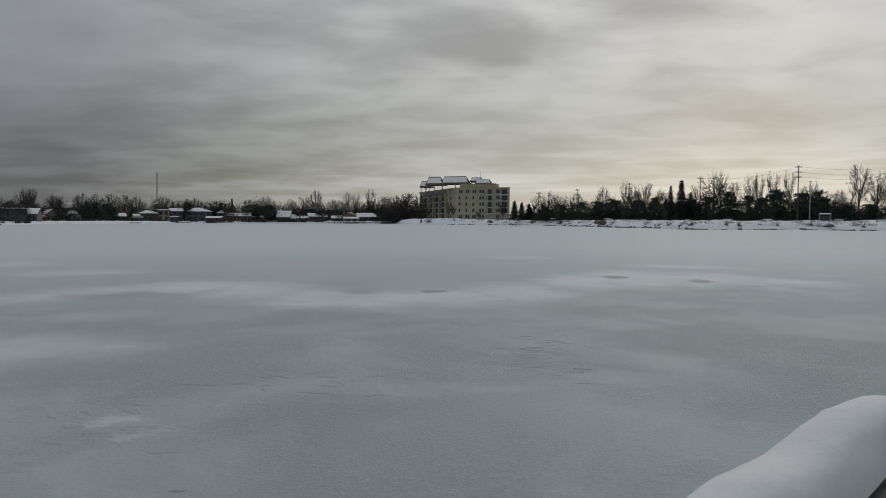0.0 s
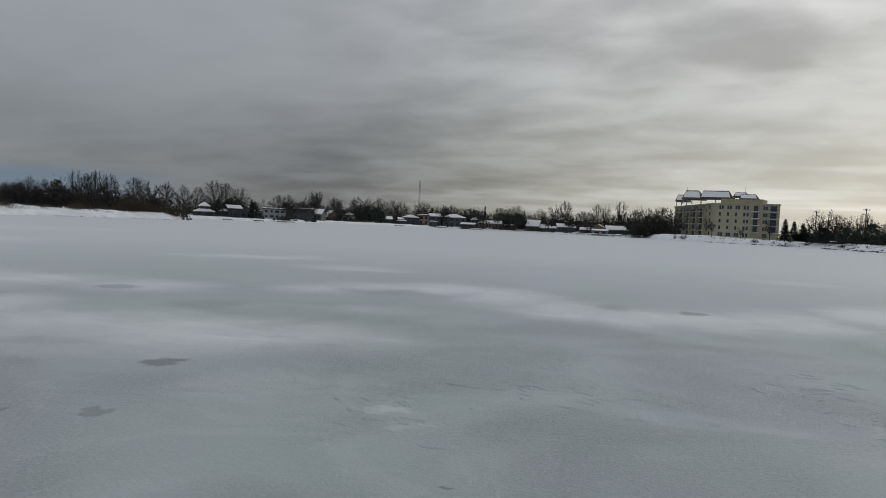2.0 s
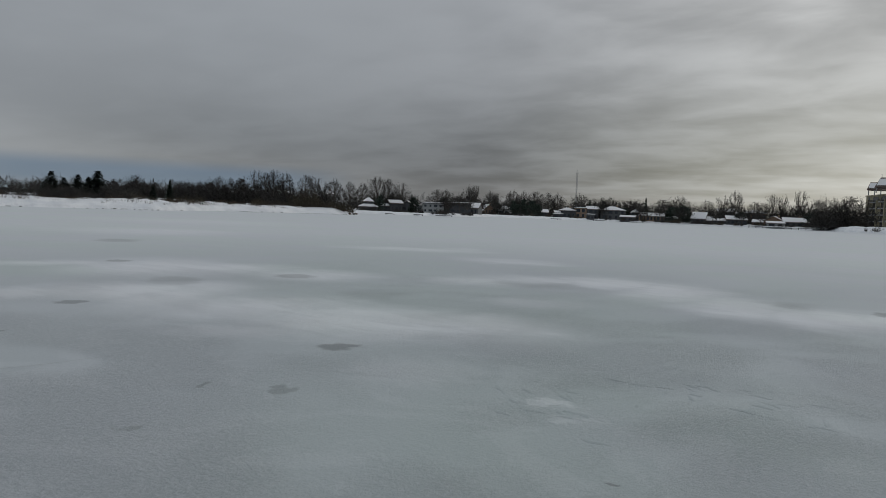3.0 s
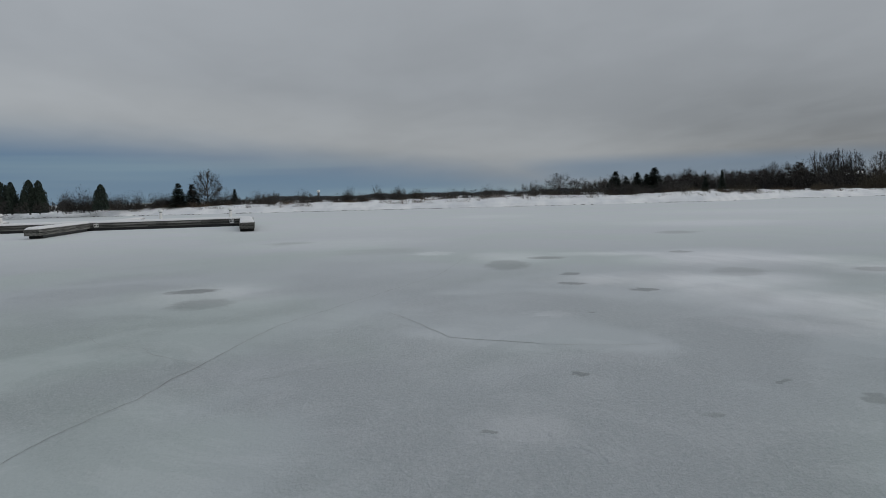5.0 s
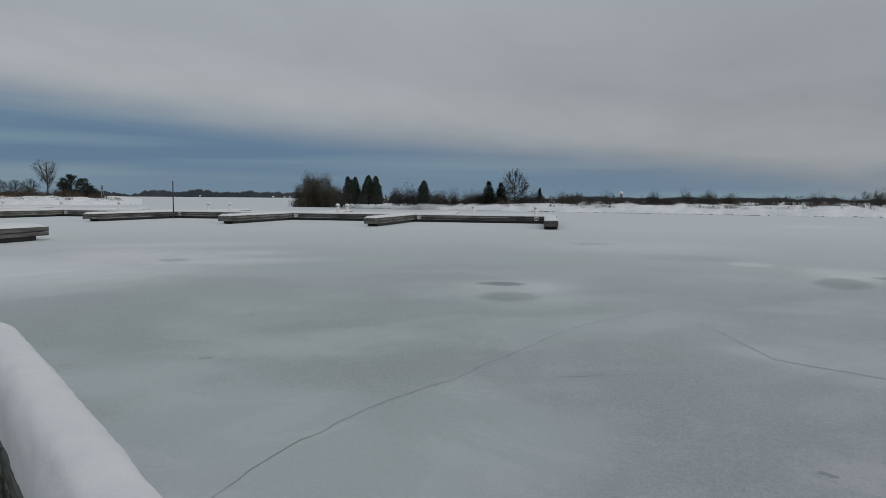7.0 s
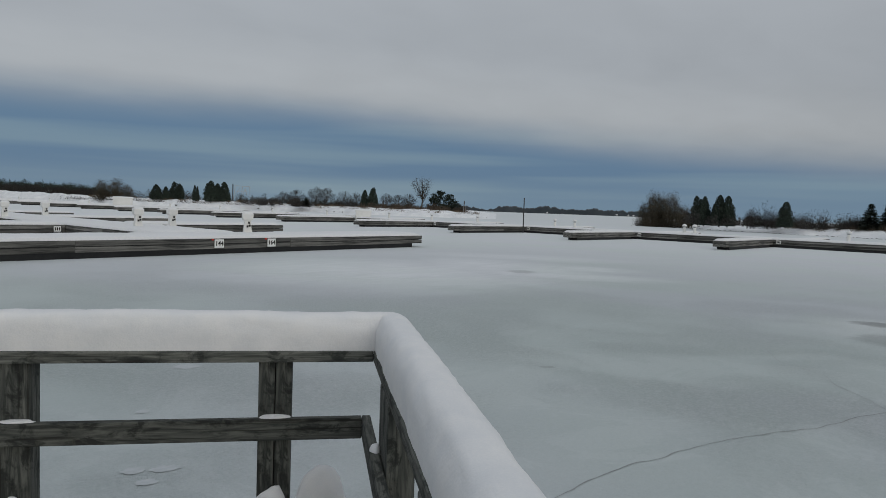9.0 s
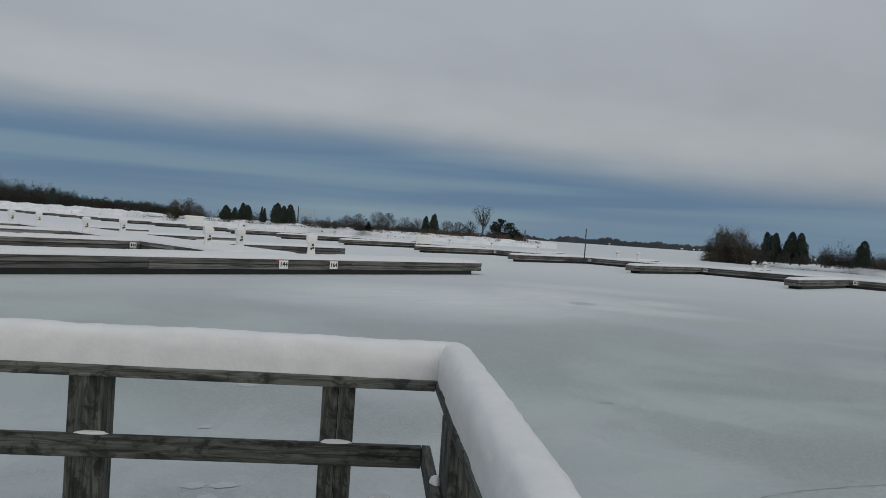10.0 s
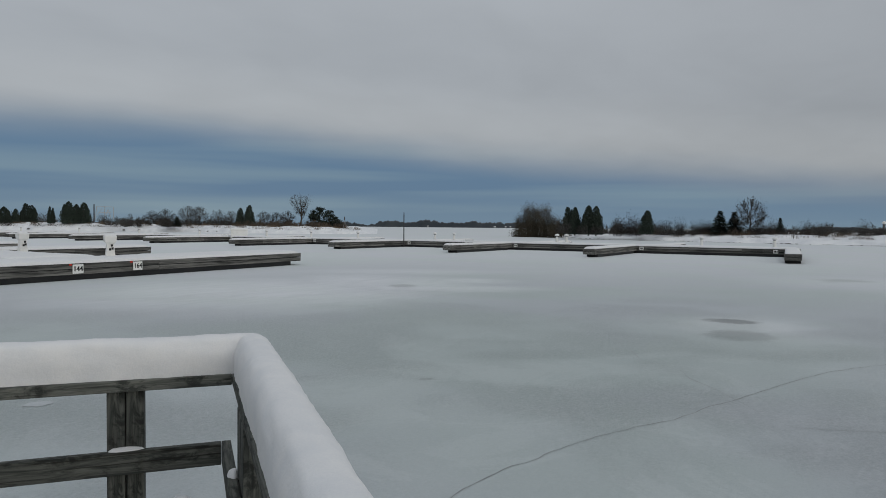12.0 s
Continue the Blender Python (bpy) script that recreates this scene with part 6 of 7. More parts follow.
water_tower(87.7, 620, 9.8)


# ---------------------------------------------------------------- marina docks
DECK_Z = 0.66


def dock(p, q, width, label, name="floating_dock", boards=4.8, cover=0.22, seed=0.0, far_side=True):
    """A floating dock from p to q (its centre line): black floats, timber sides, snow on the deck."""
    m, w = wall_frame((*p, 0), (*q, 0))
    t = thing(name, m, label, "dock", "docks of the marina")
    part("float", Geo().box((0.9, -width / 2 + 0.03, -0.05), (w - 0.9, width / 2 - 0.03, 0.55)), FLOAT, t)
    part("deck", Geo().box((0.02, -width / 2 + 0.05, 0.52), (w - 0.02, width / 2 - 0.05, DECK_Z)), DOCK_WOOD, t)
    n = max(1, round(w / boards))
    for row, (lo, hi) in enumerate(((0.235, 0.448), (0.478, 0.70))):
        me = rounded_box("board", (w / n - 0.012, 0.05, hi - lo), DOCK_WOOD, 0.008, 1)
        for k in range(n):
            for side in ((-1, 1) if far_side else (-1,)):
                b = part("board", me, DOCK_WOOD, t)
                b.location = ((k + 0.5) * w / n, side * (width / 2 - 0.02 + 0.008 * row), (lo + hi) / 2)
        me = rounded_box("board", (0.05, width - 0.1, hi - lo), DOCK_WOOD, 0.008, 1)
        for x in (0.02, w - 0.02):
            part("board", me, DOCK_WOOD, t).location = (x, 0, (lo + hi) / 2)
    s = part("snow", snow_slab("snow", w - 0.05, width - 0.06, cover, SNOW, 0.35, 0.0, 0.03, seed, 11, 0.85), SNOW, t, "thick smooth snow cover")
    s.location = (w / 2, 0, DECK_Z)
    return t, m


def pedestal_proto():
    t = thing("power_pedestal", Matrix.Identity(4), "white snow-capped power pedestal standing on a dock", "power pedestal", "power pedestals on the docks")

    def loft(rows):
        g = Geo()
        for w, d, z in rows:
            g.v += [(-w, -d, z), (w, -d, z), (w, d, z), (-w, d, z)]
        for i in range(len(rows) - 1):
            for k in range(4):
                a, b = 4 * i, 4 * i + 4
                g.f.append((a + k, a + (k + 1) % 4, b + (k + 1) % 4, b + k))
        g.f += [(3, 2, 1, 0), tuple(len(g.v) - 4 + k for k in range(4))]
        return g
    body = part("body", loft([(0.21, 0.17, -0.1), (0.20, 0.16, 0.08), (0.165, 0.14, 0.35), (0.15, 0.13, 0.66)]), WHITE, t)
    for x, z in ((-0.02, 0.40), (0.08, 0.44), (0.05, 0.58)):
        part("socket", Geo().box((x - 0.042, -0.175, z - 0.05), (x + 0.042, -0.13, z + 0.05)), BLACK, body)
    part("head", loft([(0.16, 0.14, 0.66), (0.235, 0.185, 0.74), (0.25, 0.20, 0.96), (0.23, 0.18, 1.0)]), WHITE, t)
    part("cap", snow_slab("cap", 0.5, 0.38, 0.11, SNOW, 0.08, 0.0, 0.01, 2.0), SNOW, t, "cap of snow").location = (0, 0, 0.98)
    return t


def lantern_proto():
    """A slim white post with a lantern ring under a snow dome."""
    t = thing("power_pedestal", Matrix.Identity(4), "slim white pedestal with a rounded snow cap on a far dock", "power pedestal", "power pedestals on the docks")
    part("base", Geo().box((-0.19, -0.16, -0.12), (0.19, 0.16, 0.03)), DARKWALL, t)
    part("body", Geo().tube([(0, 0, 0.0), (0, 0, 0.12), (0, 0, 0.62), (0, 0, 0.70)], [0.19, 0.17, 0.155, 0.13], 10), WHITE, t)
    part("lantern", Geo().tube([(0, 0, 0.70), (0, 0, 0.80)], [0.13, 0.13], 10), STEEL, t, "grey lantern ring")
    part("cap", Geo().tube([(0, 0, 0.80), (0, 0, 0.84), (0, 0, 0.93), (0, 0, 1.02), (0, 0, 1.06)], [0.23, 0.26, 0.25, 0.16, 0.04], 12), SNOW, t, "dome of snow", True)
    return t


ped, slim = pedestal_proto(), lantern_proto()
# near dock, nearest the lookout: its side faces the platform
LABEL_DOCK = "weathered timber floating dock under thick snow"
A0, A1 = Vector((-31.8, -30.3)), Vector((10.0, -28.0))
dA, mA = dock(A0, A1, 3.0, LABEL_DOCK + ", with slip signs", boards=10.5, seed=1.0)
# outward side of the dock is turned to +y: signs hang on that side
mAi = mA.inverted()


def number_on(t, m, width, x, y, text="", k=1.0):
    """A sign on the dock's +y side, its front turned away from the dock."""
    q = m.inverted() @ Vector((x, y, 0))
    s = part("slip_sign", rounded_box("slip_sign", (0.49 * k, 0.02, 0.39 * k), SIGN, 0.006, 1), SIGN, t, "white slip-number sign")
    s.matrix_basis = pose(q.x, width / 2 + 0.06, 0.47, 0, 0, 180)
    if text:
        cu = bpy.data.curves.new("number", "FONT")
        cu.body, cu.size, cu.align_x, cu.align_y, cu.extrude, cu.offset = text, 0.29, "CENTER", "CENTER", 0.004, 0.0075
        tmp = new("number", cu)
        me = bpy.data.meshes.new_from_object(tmp)
        bpy.data.objects.remove(tmp)
        me.materials.clear()
        me.materials.append(BLACK)
        d = new("number", me)
        d.parent = s
        d.matrix_basis = pose(0, -0.013, 0.0, 90, 0, 0)
    else:
        for j in (-1, 0, 1):
            part("bar", Geo().box((k * (j * 0.14 - 0.045), -0.016, -0.11 * k), (k * (j * 0.14 + 0.045), -0.011, 0.11 * k)), BLACK, s)


number_on(dA, mA, 3.0, -17.28, -27.85, "144")
number_on(dA, mA, 3.0, -20.22, -28.0, "164")
for x_ in (-16.96, -19.9, -3.4):
    q_ = mAi @ Vector((x_, -27.9, 0))
    part("reflector", rounded_box("reflector", (0.12, 0.02, 0.07), RED, 0.004, 1), RED, dA, "red reflector").location = (q_.x, 1.535, 0.655)

# the main walkway leads back from it, with three more rows of docks on both its sides
dock((-18.65, -31.9), (-18.1, -104.0), 4.5, LABEL_DOCK + ", wide main walkway", boards=6.0, seed=2.0)
for i_, (x_, y_) in enumerate(((-32.7, -44.2), (-30.6, -57.9), (-28.2, -72.4))):
    dock((x_, y_ - 1.2), (-20.95, y_ - 0.75), 2.4, LABEL_DOCK, boards=6.0, seed=3.0 + i_)
    e_, m_ = dock((-16.2, y_ + 0.4), (12.0, y_ + 1.5), 2.4, LABEL_DOCK, boards=9.0, seed=6.0 + i_)
    if i_ == 0:
        number_on(e_, m_, 2.4, -15.8, y_ + 1.5, k=0.8)

# the long far walkway and its fingers
FX, FW = -67.5, 2.2
dF, mF = dock((FX - FW / 2, -3.55), (FX - FW / 2, -318.0), FW, LABEL_DOCK + ", long walkway", boards=4.6, seed=11.0)
FINGER_Y = [-4.1, -18.2, -31.6, -45.3, -59.8, -75.0, -91.0, -107.0, -123.0, -139.0, -155.0, -171.0, -187.0, -204.0, -221.0, -239.0, -258.0, -278.0, -300.0]
for i_, y_ in enumerate(FINGER_Y):
    dock((FX, y_), (FX + 12.9, y_ + (0.0 if i_ else 0.84)), 1.0 if i_ else 1.12, "timber finger dock under snow beside empty frozen slips", "finger_dock", seed=20.0 + i_)
    if i_:
        dock((FX - FW - 11.0, y_ + 2.0), (FX - FW, y_ + 2.0), 1.1, "timber finger dock under snow beside empty frozen slips", "finger_dock", seed=40.0 + i_)
    number_on(dF, mF, FW, FX, y_ + 1.0 if i_ else y_ - 1.3, k=0.8)

for i_, (x_, y_) in enumerate(((-20.1, -30.0), (-18.0, -37.3), (-20.55, -38.4), (-16.5, -53.6), (-19.75, -55.6), (-15.9, -72.6), (-18.2, -72.9), (-3.8, -28.8),
                               (-68.6, -5.6), (-68.8, -11.9), (-68.8, -25.4), (-69.2, -26.6), (-68.8, -39.0), (-69.0, -41.7), (-68.7, -52.8), (-68.7, -60.5), (-68.7, -68.5), (-68.7, -82.0), (-68.7, -96.0), (-68.7, -112.0), (-68.7, -130.0), (-68.7, -168.0), (-68.7, -192.0), (-68.7, -214.0), (-68.7, -240.0), (-68.7, -266.0))):
    c_ = copy_thing(ped if i_ < 8 else slim, Matrix.Translation((x_, y_, DECK_Z + 0.1)) @ Matrix.Rotation(math.atan2(y_, x_) - math.pi / 2 + 0.3 + 0.15 * (i_ % 3 - 1), 4, "Z"))
    k_ = 1.05 if i_ < 8 else 0.95
    c_.scale = (k_, k_, k_)
discard([ped, slim])


def dock_box(x, y, z, w, d, h, label):
    t = thing("dock_box", Matrix.Translation((x, y, z)) @ Matrix.Rotation(math.atan2(y, x) - math.pi / 2, 4, "Z"), label, "dock box")
    part("body", rounded_box("body", (w * 0.94, d * 0.94, h * 0.84), WHITE, 0.05, 2), WHITE, t).location = (0, 0, h * 0.42)
    part("lid", rounded_box("lid", (w, d, h * 0.18), WHITE, 0.06, 2), WHITE, t, "overhanging white lid").location = (0, 0, h * 0.91)
    part("latch", Geo().box((-0.09, d / 2, h * 0.55), (0.09, d / 2 + 0.05, h * 0.68)), BLACK, t)
    part("snow", snow_slab("snow", w * 0.98, d * 0.98, 0.22, SNOW, 0.2, 0.0, 0.02, x), SNOW, t, "cap of snow").location = (0, 0, h - 0.01)


dock_box(-68.6, -73.7, DECK_Z - 0.02, 2.4, 1.5, 1.15, "white snow-capped dock box on a walkway")
dock_box(-68.6, -150.5, DECK_Z - 0.02, 4.2, 2.1, 1.8, "large white snow-capped dock locker on a walkway")


def marker_pole(x, y, h):
    t = thing("mooring_pole", Matrix.Translation((x, y, 0)), "thin dark mooring pole frozen into the ice", "pole")
    part("pole", Geo().tube([(0, 0, -0.3), (0.05, 0.02, h)], [0.07, 0.055], 8), DARKWALL, t)


marker_pole(-66.2, -44.2, 4.0)


# ---------------------------------------------------------------- cracks and ridges in the ice
def crack(name, pts, width, label, seed, mat, lift=0.004):
    """A thin wandering line along the ice."""
    rng = random.Random(seed)
    fine = []
    for (x0, y0), (x1, y1) in zip(pts, pts[1:]):
        n = max(int(math.hypot(x1 - x0, y1 - y0) / 0.12), 2)
        for i in range(n):
            t = i / n
            x, y = x0 + (x1 - x0) * t, y0 + (y1 - y0) * t
            fine.append(Vector((x + 0.05 * rough(x, y, seed, 1.1) + 0.022 * rough(x, y, seed, 6.0), y + 0.05 * rough(x, y, seed + 9, 1.1) + 0.022 * rough(x, y, seed + 9, 6.0), lift)))
    g = Geo()
    for i, p in enumerate(fine):
        d = (fine[min(i + 1, len(fine) - 1)] - fine[max(i - 1, 0)]).normalized()
        s = Vector((-d.y, d.x, 0)) * width * 0.5 * (0.45 + 0.9 * rng.random()) * min(1, (i + 1) / 8, (len(fine) - i) / 30)
        g.v += [tuple(p - s), tuple(p + s)]
    g.f = [(2 * i, 2 * i + 2, 2 * i + 3, 2 * i + 1) for i in range(len(fine) - 1)]
    tagged(new(name, g.mesh(name, mat)), label, "ice crack", "cracks in the ice", "structure")


CRACK = surface("crack_shade", (0.24, 0.25, 0.25), (0.35, 0.37, 0.37), 3.0, 0.7, bump=0.0)
FAINT = surface("healed_crack", (0.345, 0.372, 0.372), (0.415, 0.437, 0.442), 2.0, 0.7, bump=0.0)
crack("ice_crack", [(-4.2, -3.1), (-5.6, -3.05), (-6.4, -2.95), (-7.3, -2.7), (-8.2, -2.4), (-9.1, -1.9), (-10.1, -1.6), (-10.8, -1.3), (-12.0, -0.9), (-13.7, -0.2), (-15.2, 0.8), (-17.2, 2.2), (-20.3, 4.3), (-27.1, 7.2)], 0.012, "thin dark crack running through grey ice", 1, CRACK)
crack("ice_crack", [(-14.1, -3.8), (-13.3, -3.5), (-12.8, -3.2), (-12.4, -2.6), (-12.6, -2.0)], 0.024, "faint healed crack in grey ice", 2, FAINT)
crack("ice_crack", [(-12.4, -2.5), (-11.7, -2.2), (-11.0, -1.6), (-10.4, -1.2), (-9.9, -0.95), (-9.6, -0.6)], 0.024, "faint healed crack in grey ice", 4, FAINT)
crack("ice_crack", [(-14.4, 1.9), (-13.1, 2.3), (-12.0, 2.5), (-11.4, 2.6), (-10.9, 3.3), (-10.4, 3.9), (-10.0, 4.9), (-9.8, 6.0), (-9.6, 6.9)], 0.024, "faint healed crack in grey ice", 3, FAINT)
crack("ice_crack", [(-9.6, -0.6), (-9.8, 0.0), (-10.2, 0.9), (-10.7, 1.6)], 0.024, "faint healed crack in grey ice", 5, FAINT)


def sastrugi(name, centre, spread, count, size, label, seed):
    """Wind-cut snow edges: small, low, uneven lips on the ice."""
    rng = random.Random(seed)
    g = Geo()
    for i in range(count):
        c = Vector((centre[0] + rng.gauss(0, spread[0]), centre[1] + rng.gauss(0, spread[1]), 0))
        L = size * rng.uniform(0.4, 1.3)
        a0 = rng.gauss(-0.35, 0.35)
        d, n = Vector((math.cos(a0), math.sin(a0), 0)), Vector((-math.sin(a0), math.cos(a0), 0))
        k = 9
        base = len(g.v)
        for j in range(k):
            t = j / (k - 1)
            f = math.sin(math.pi * t)
            p = c + d * (t - 0.5) * L + n * 0.12 * L * rough(t * 2.0 + i, seed, 0, 1.5)
            h = 0.017 * f * rng.uniform(0.5, 1.2)
            g.v += [tuple(p - n * 0.03 * f), tuple(p + Vector((0, 0, h))), tuple(p + n * 0.22 * f * L + Vector((0, 0, 0.002)))]
        for j in range(k - 1):
            q = base + 3 * j
            g.f += [(q, q + 3, q + 4, q + 1), (q + 1, q + 4, q + 5, q + 2)]
    tagged(new(name, g.mesh(name, ICE, True)), label, "snow ridges", kind="stuff")


sastrugi("snow_ridges", (1.9, 12.2), (0.35, 0.9), 26, 0.4, "small wind-cut snow ridges on grey ice", 1)
sastrugi("snow_ridges", (-1.4, 10.0), (0.7, 0.5), 26, 0.36, "small wind-cut snow ridges on grey ice", 2)
sastrugi("snow_ridges", (-3.6, 8.1), (0.5, 0.4), 18, 0.34, "small wind-cut snow ridges on grey ice", 3)
sastrugi("snow_ridges", (-6.2, 2.4), (0.4, 0.5), 12, 0.2, "small crusted snow patch on grey ice", 4)


CRUST = surface("snow_crust", (0.42, 0.45, 0.465), (0.515, 0.54, 0.56), 14.0, 0.8, bump=0.4, dist=0.01)


def snow_patch(x, y, w, d, seed):
    """A thin torn crust of snow on the ice."""
    g = Geo()
    k = 22
    g.v = [(0, 0, 0.0035)]
    for ring, z in ((0.55, 0.003), (1.0, 0.0015)):
        for j in range(k):
            a = 2 * math.pi * j / k
            q = ring * (1 + 0.34 * rough(math.cos(a) * 2, math.sin(a) * 2, seed, 1.0))
            g.v.append((w / 2 * q * math.cos(a), d / 2 * q * math.sin(a), z))
    for j in range(k):
        n = (j + 1) % k
        g.f += [(0, 1 + j, 1 + n), (1 + j, 1 + k + j, 1 + k + n, 1 + n)]
    ob = new("snow_patch", g.mesh("snow_patch", CRUST, True))
    ob.matrix_world = Matrix.Translation((x, y, 0.004)) @ Matrix.Rotation(math.atan2(y, x) + math.pi / 2, 4, "Z")
    tagged(ob, "thin white crust of snow on grey ice", "snow patch", "snow patches on the ice")


for i_, row in enumerate(((-5.33, -9.24, 0.34, 0.30), (-3.05, -6.01, 0.20, 0.15), (-3.27, -5.87, 0.26, 0.15), (-3.02, -5.70, 0.17, 0.14), (-4.9, -6.2, 0.16, 0.12), (-3.9, -7.6, 0.14, 0.12))):
    snow_patch(*row, i_ * 3.0)


# ---------------------------------------------------------------- the lookout and its railing
TH = radians(-39.22)
U, N = Vector((-math.sin(TH), math.cos(TH), 0)), Vector((math.cos(TH), math.sin(TH), 0))
FLOOR, TOP = 0.70, 1.77
S0, SB, L2 = -3.34, 1.46, 3.4
NC = -0.43


def place(s, n, z=0.0):
    return U * s + N * n + Vector((0, 0, z))


TH2 = radians(-46.7)
U2, N2 = Vector((-math.sin(TH2), math.cos(TH2), 0)), Vector((math.cos(TH2), math.sin(TH2), 0))


def bent(d, n, z=0.0):
    """A place along the railing's second run, d metres past the bend."""
    return place(SB, NC) + U2 * d + N2 * n + Vector((0, 0, z))


def board(t, p, q, thick, high, name="rail", label="", bevel=0.005, roll=0.0, mat=None):
    """A timber from p to q; thick across, high up and down."""
    d = q - p
    me = rounded_box(name, (d.length, thick, high), mat or RAIL_WOOD, bevel, 2)
    ob = part(name, me, RAIL_WOOD, t, label)
    ob.matrix_basis = Matrix.Translation((p + q) / 2) @ d.to_track_quat("X", "Z").to_matrix().to_4x4() @ Matrix.Rotation(roll, 4, "X")
    return ob


def railing():
    t = thing("railing", Matrix.Identity(4), "weathered grey timber railing heaped with fresh snow", "railing")
    zt = TOP - 0.024
    board(t, place(S0 - 0.07, NC), place(SB, NC), 0.14, 0.048, "top_rail")
    board(t, place(S0, NC + 0.072), place(S0, 4.2), 0.14, 0.048, "top_rail")
    board(t, bent(0.01, 0), bent(L2, 0), 0.14, 0.048, "top_rail")
    for ob in t.children:
        ob.location.z += zt
    zm = 1.435
    for ob in (board(t, place(S0 + 0.043, NC + 0.105, -0.378), place(SB, NC + 0.105, -0.378), 0.038, 0.093, "lower_rail"),
               board(t, place(S0 + 0.062, NC + 0.126, -0.378), place(S0 + 0.062, 4.2, -0.378), 0.038, 0.093, "lower_rail"),
               board(t, bent(0, 0.105, -0.378), bent(L2, 0.105, -0.378), 0.038, 0.093, "lower_rail"),
               board(t, place(S0 + 0.043, NC + 0.094), place(SB, NC + 0.094), 0.038, 0.093, "mid_rail"),
               board(t, place(S0 + 0.062, NC + 0.115), place(S0 + 0.062, 4.2), 0.038, 0.093, "mid_rail"),
               board(t, bent(0, 0.105), bent(L2, 0.105), 0.038, 0.093, "mid_rail"),
               ):
        ob.location.z += zm

    def post(s, n, turn, split, broad=0.155):
        for k in ((-1, 1) if split else (0,)):
            w = 0.068 if split else broad
            d = (U if turn else N) * (0.036 * k)
            # the board's length is its x, so that the grain runs upright
            me = rounded_box("post", (TOP - 0.047 - 0.2, 0.09 if split else 0.1, w), RAIL_WOOD, 0.006, 2)
            ob = part("post", me, RAIL_WOOD, t)
            ob.matrix_basis = Matrix.Translation(place(s, n, 0.2 + (TOP - 0.247) / 2) + d) @ Matrix.Rotation(TH + (math.pi / 2 if turn else 0), 4, "Z") @ Matrix.Rotation(math.pi / 2, 4, "Y")
    post(S0 - 0.005, 0.055, False, True)
    post(S0 + 0.575, NC + 0.022, True, False, 0.30)
    for n_ in (1.09, 2.1, 3.1, 4.1):
        post(S0 - 0.005, n_, False, False)
    for s_ in (S0 + 1.5, S0 + 2.6, S0 + 3.7, S0 + 4.7):
        post(s_, NC + 0.022, True, False)
    for d_ in (0.5, 1.7, 2.9):
        p = bent(d_, 0.035)
        ob = part("post", rounded_box("post", (TOP - 0.247, 0.1, 0.14), RAIL_WOOD, 0.006, 2), RAIL_WOOD, t)
        ob.matrix_basis = Matrix.Translation(p + Vector((0, 0, 0.2 + (TOP - 0.247) / 2))) @ Matrix.Rotation(TH2 + math.pi / 2, 4, "Z") @ Matrix.Rotation(math.pi / 2, 4, "Y")
    return t


railing()


def heap(name, pts, width, height, label, seed, wave=0.006, step=0.03, rows=19, dips=()):
    """Snow heaped along a rail that may turn a corner: rounded, lumpy, a little over the edges."""
    path = []
    for a, b in zip(pts, pts[1:]):
        n = max(int((b - a).length / step), 2)
        path += [a.lerp(b, i / n) for i in range(n)]
    path.append(pts[-1])
    # ease the corners
    for _ in range(3):
        path = [path[0]] + [(path[i - 1] + path[i] * 2 + path[i + 1]) / 4 for i in range(1, len(path) - 1)] + [path[-1]]
    g = Geo()
    for i, p in enumerate(path):
        d = (path[min(i + 1, len(path) - 1)] - path[max(i - 1, 0)]).normalized()
        side = Vector((-d.y, d.x, 0))
        end = math.sin(min(1.0, 0.3 + min(i, len(path) - 1 - i) * step / 0.15) * math.pi / 2)
        swell = 1 + wave / height * 2.2 * rough(p.x, p.y, seed, 0.9) + wave / height * rough(p.x, p.y, seed + 3, 3.2)
        for at_, wide_, deep_ in dips:
            swell -= deep_ * math.exp(-((p - at_).length / wide_) ** 2)
        for k in range(rows):
            t = math.pi * k / (rows - 1)
            c, s = math.cos(t), math.sin(t)
            wide = width / 2 * (1 + 0.10 * rough(p.x, p.y, seed + c, 2.0) + 0.05 * rough(p.x, p.y, seed + 5 + c * 2, 7.0))
            y = wide * math.copysign(abs(c) ** 0.72, c)
            z = height * (s ** 0.62) * swell * (0.55 + 0.45 * end) + 0.004 * rough(p.x, p.y, seed + k * 0.5, 16.0)
            q = p + side * y * (0.6 + 0.4 * end) + Vector((0, 0, z - (0.012 if k in (0, rows - 1) else 0)))
            g.v.append(tuple(q))
    for i in range(len(path) - 1):
        for k in range(rows - 1):
            a = i * rows + k
            g.f.append((a, a + 1, a + rows + 1, a + rows))
    g.f += [tuple(reversed(range(rows))), tuple((len(path) - 1) * rows + k for k in range(rows))]
    tagged(new(name, g.mesh(name, SNOW, True)), label, "snow", "snow on the railing")


heap("rail_snow", [place(S0 - 0.027, 4.2, TOP), place(S0 - 0.025, NC - 0.020, TOP), place(SB, NC - 0.020, TOP), bent(0.5, -0.042, TOP), bent(L2, -0.042, TOP)], 0.166, 0.158, "deep rounded ridge of fresh snow on the railing", 2.0, dips=[(bent(1.45, 0, TOP), 0.34, 0.60), (bent(0.46, 0, TOP), 0.20, 0.20), (bent(0.02, 0, TOP), 0.16, 0.08)])


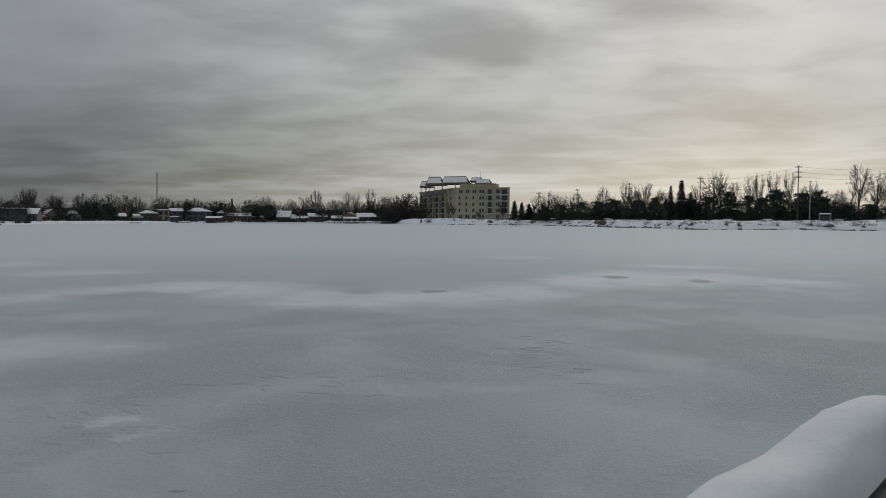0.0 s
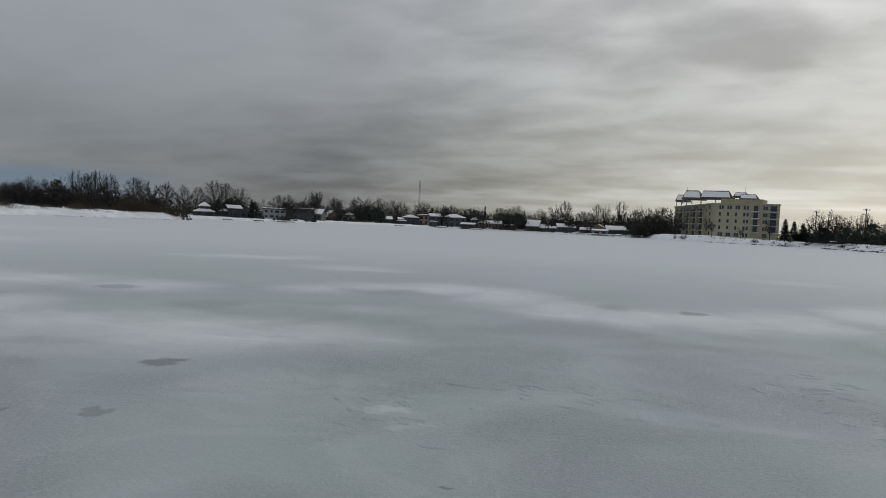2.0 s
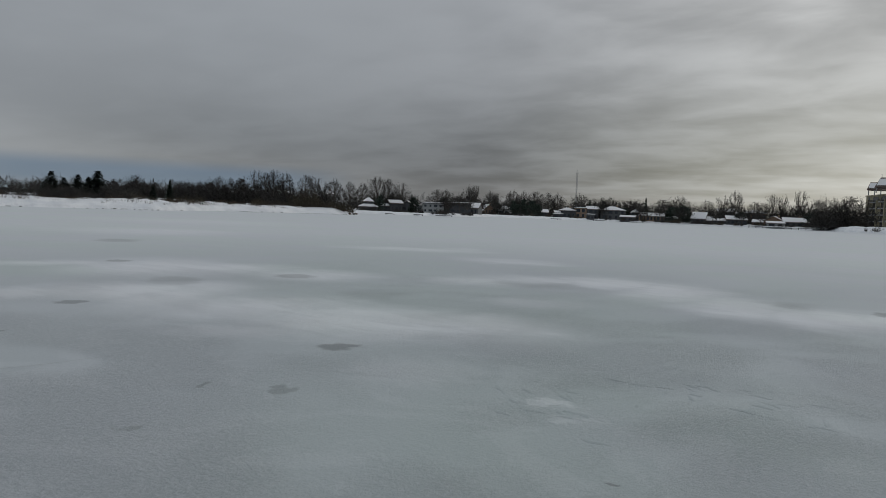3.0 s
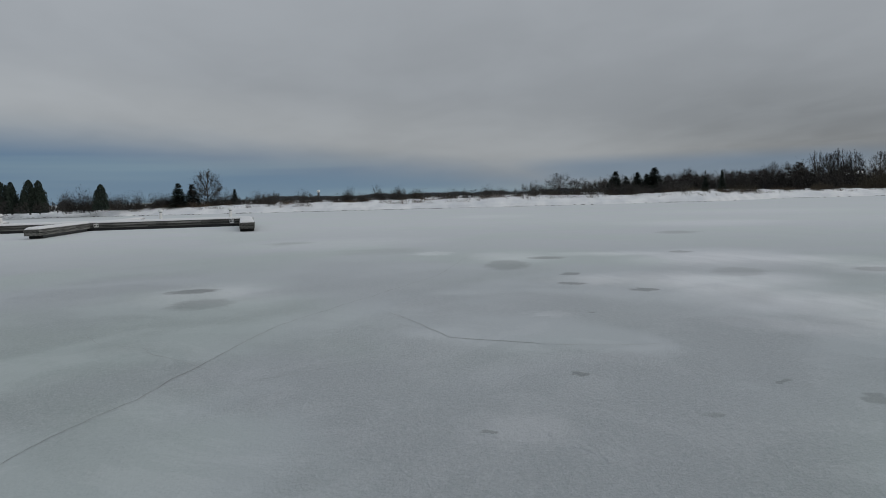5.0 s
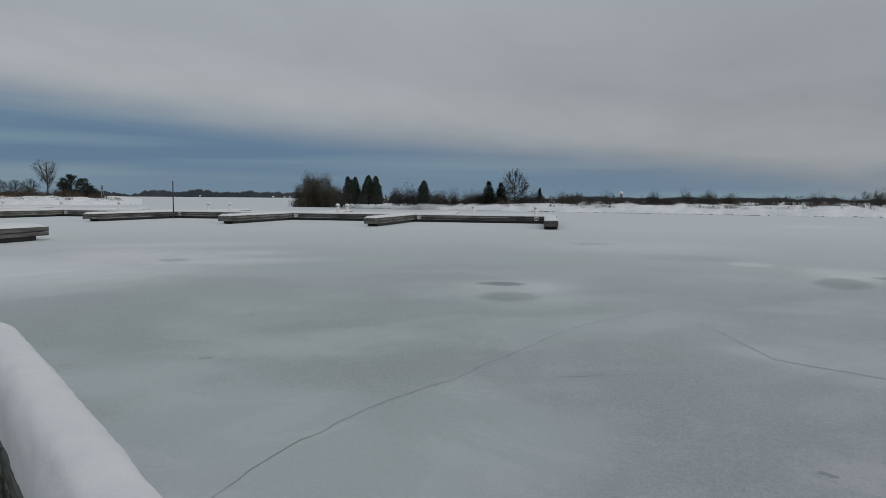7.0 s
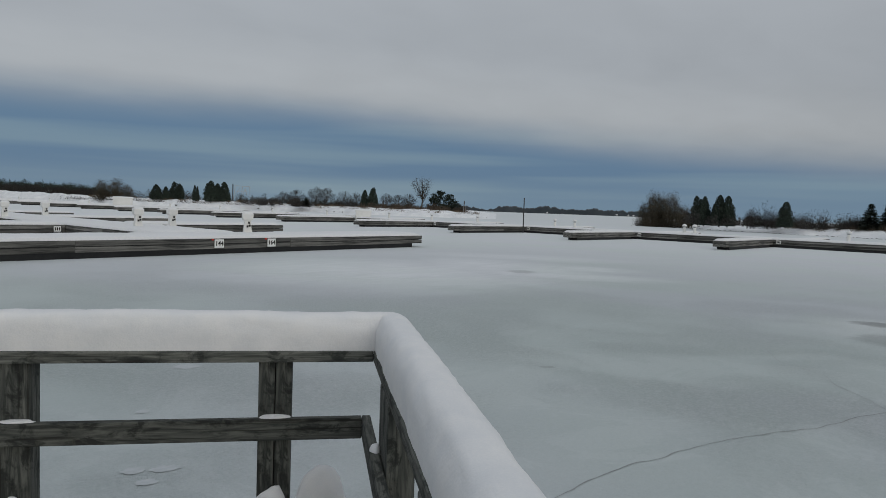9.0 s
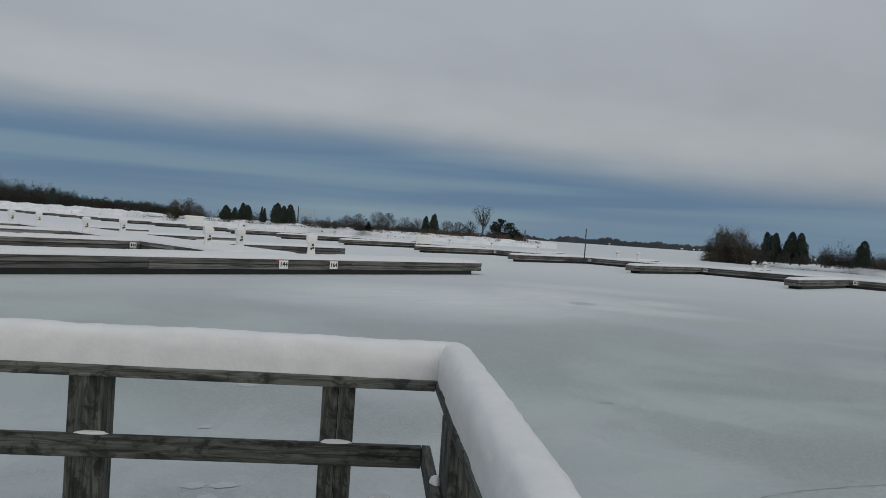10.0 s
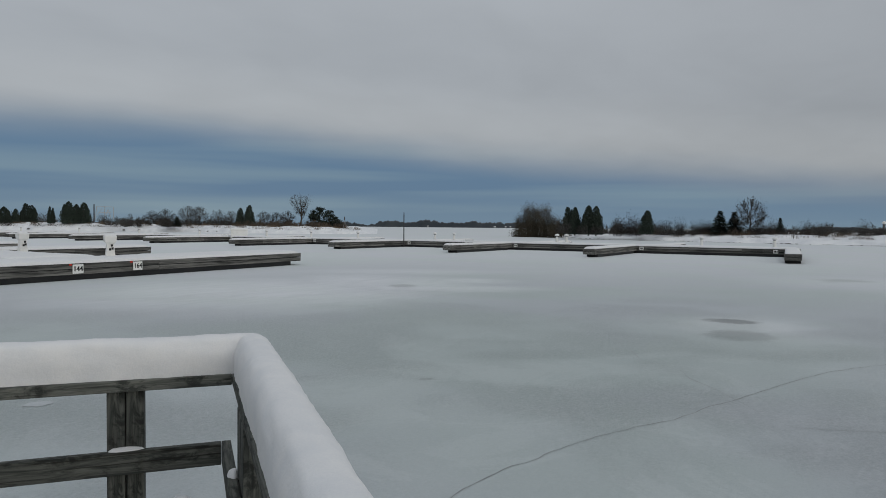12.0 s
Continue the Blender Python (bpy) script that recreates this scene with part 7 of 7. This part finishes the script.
def puff(s, n, z, size, seed):
    bm = bmesh.new()
    bmesh.ops.create_icosphere(bm, subdivisions=3, radius=1.0)
    for v in bm.verts:
        v.co *= 1 + 0.24 * noise.noise(v.co * 1.5 + Vector((seed, 0, 0))) + 0.09 * noise.noise(v.co * 4.5 + Vector((seed, 3, 0)))
        v.co = Vector((v.co.x * size[0], v.co.y * size[1], max(v.co.z, -0.15) * size[2]))
    me = bpy.data.meshes.new("snow_lump")
    bm.to_mesh(me)
    bm.free()
    me.polygons.foreach_set("use_smooth", [True] * len(me.polygons))
    me.materials.append(SNOW)
    ob = new("snow_lump", me)
    ob.matrix_world = Matrix.Translation(place(s, n, z)) @ Matrix.Rotation(TH, 4, "Z")
    tagged(ob, "small lump of snow resting on the lower rail", "snow", "snow lumps on the railing")


for i_, n_ in enumerate((0.05, 1.05, 2.05, 3.05)):
    puff(S0 + 0.052, n_ + 0.01, 1.478, (0.072, 0.020, 0.016), i_ * 2.0)
for i_, s_ in enumerate((S0 + 0.485, S0 + 1.5, S0 + 2.6, S0 + 3.7)):
    puff(s_, NC + 0.09, 1.474, (0.022, 0.034, 0.034), 9 + i_ * 2.0)
for s_, n_, z_, size_, k_ in ((S0 + 0.072, 0.06, 1.10, (0.06, 0.03, 0.085), 30), (S0 + 0.07, -0.145, 1.10, (0.115, 0.05, 0.15), 34), (S0 + 0.07, 1.07, 1.10, (0.05, 0.03, 0.08), 37)):
    puff(s_, n_, z_, size_, k_)


def deck():
    t = thing("lookout_deck", Matrix.Identity(4), "bare weathered timber lookout platform on posts", "deck", kind="structure")
    for k in range(38):
        a = S0 - 0.1 + k * 0.2065
        ob = board(t, place(a + 0.1, NC - 0.1 + 0.131 * max(0.0, a + 0.1 - SB), FLOOR - 0.02), place(a + 0.1, 4.3, FLOOR - 0.02), 0.19, 0.038, "plank")
    for n_ in (NC, 1.6, 4.1):
        board(t, place(S0 - 0.1, n_, FLOOR - 0.16), place(4.4, n_, FLOOR - 0.16), 0.05, 0.23, "joist")
    for s_ in (S0 + 0.1, 0.6, 4.2):
        for n_ in (NC + 0.1, 4.0):
            p = place(s_, n_)
            part("pile", Geo().tube([(p.x, p.y, -0.3), (p.x, p.y, FLOOR - 0.05)], [0.12, 0.12], 10), RAIL_WOOD, t)


deck()
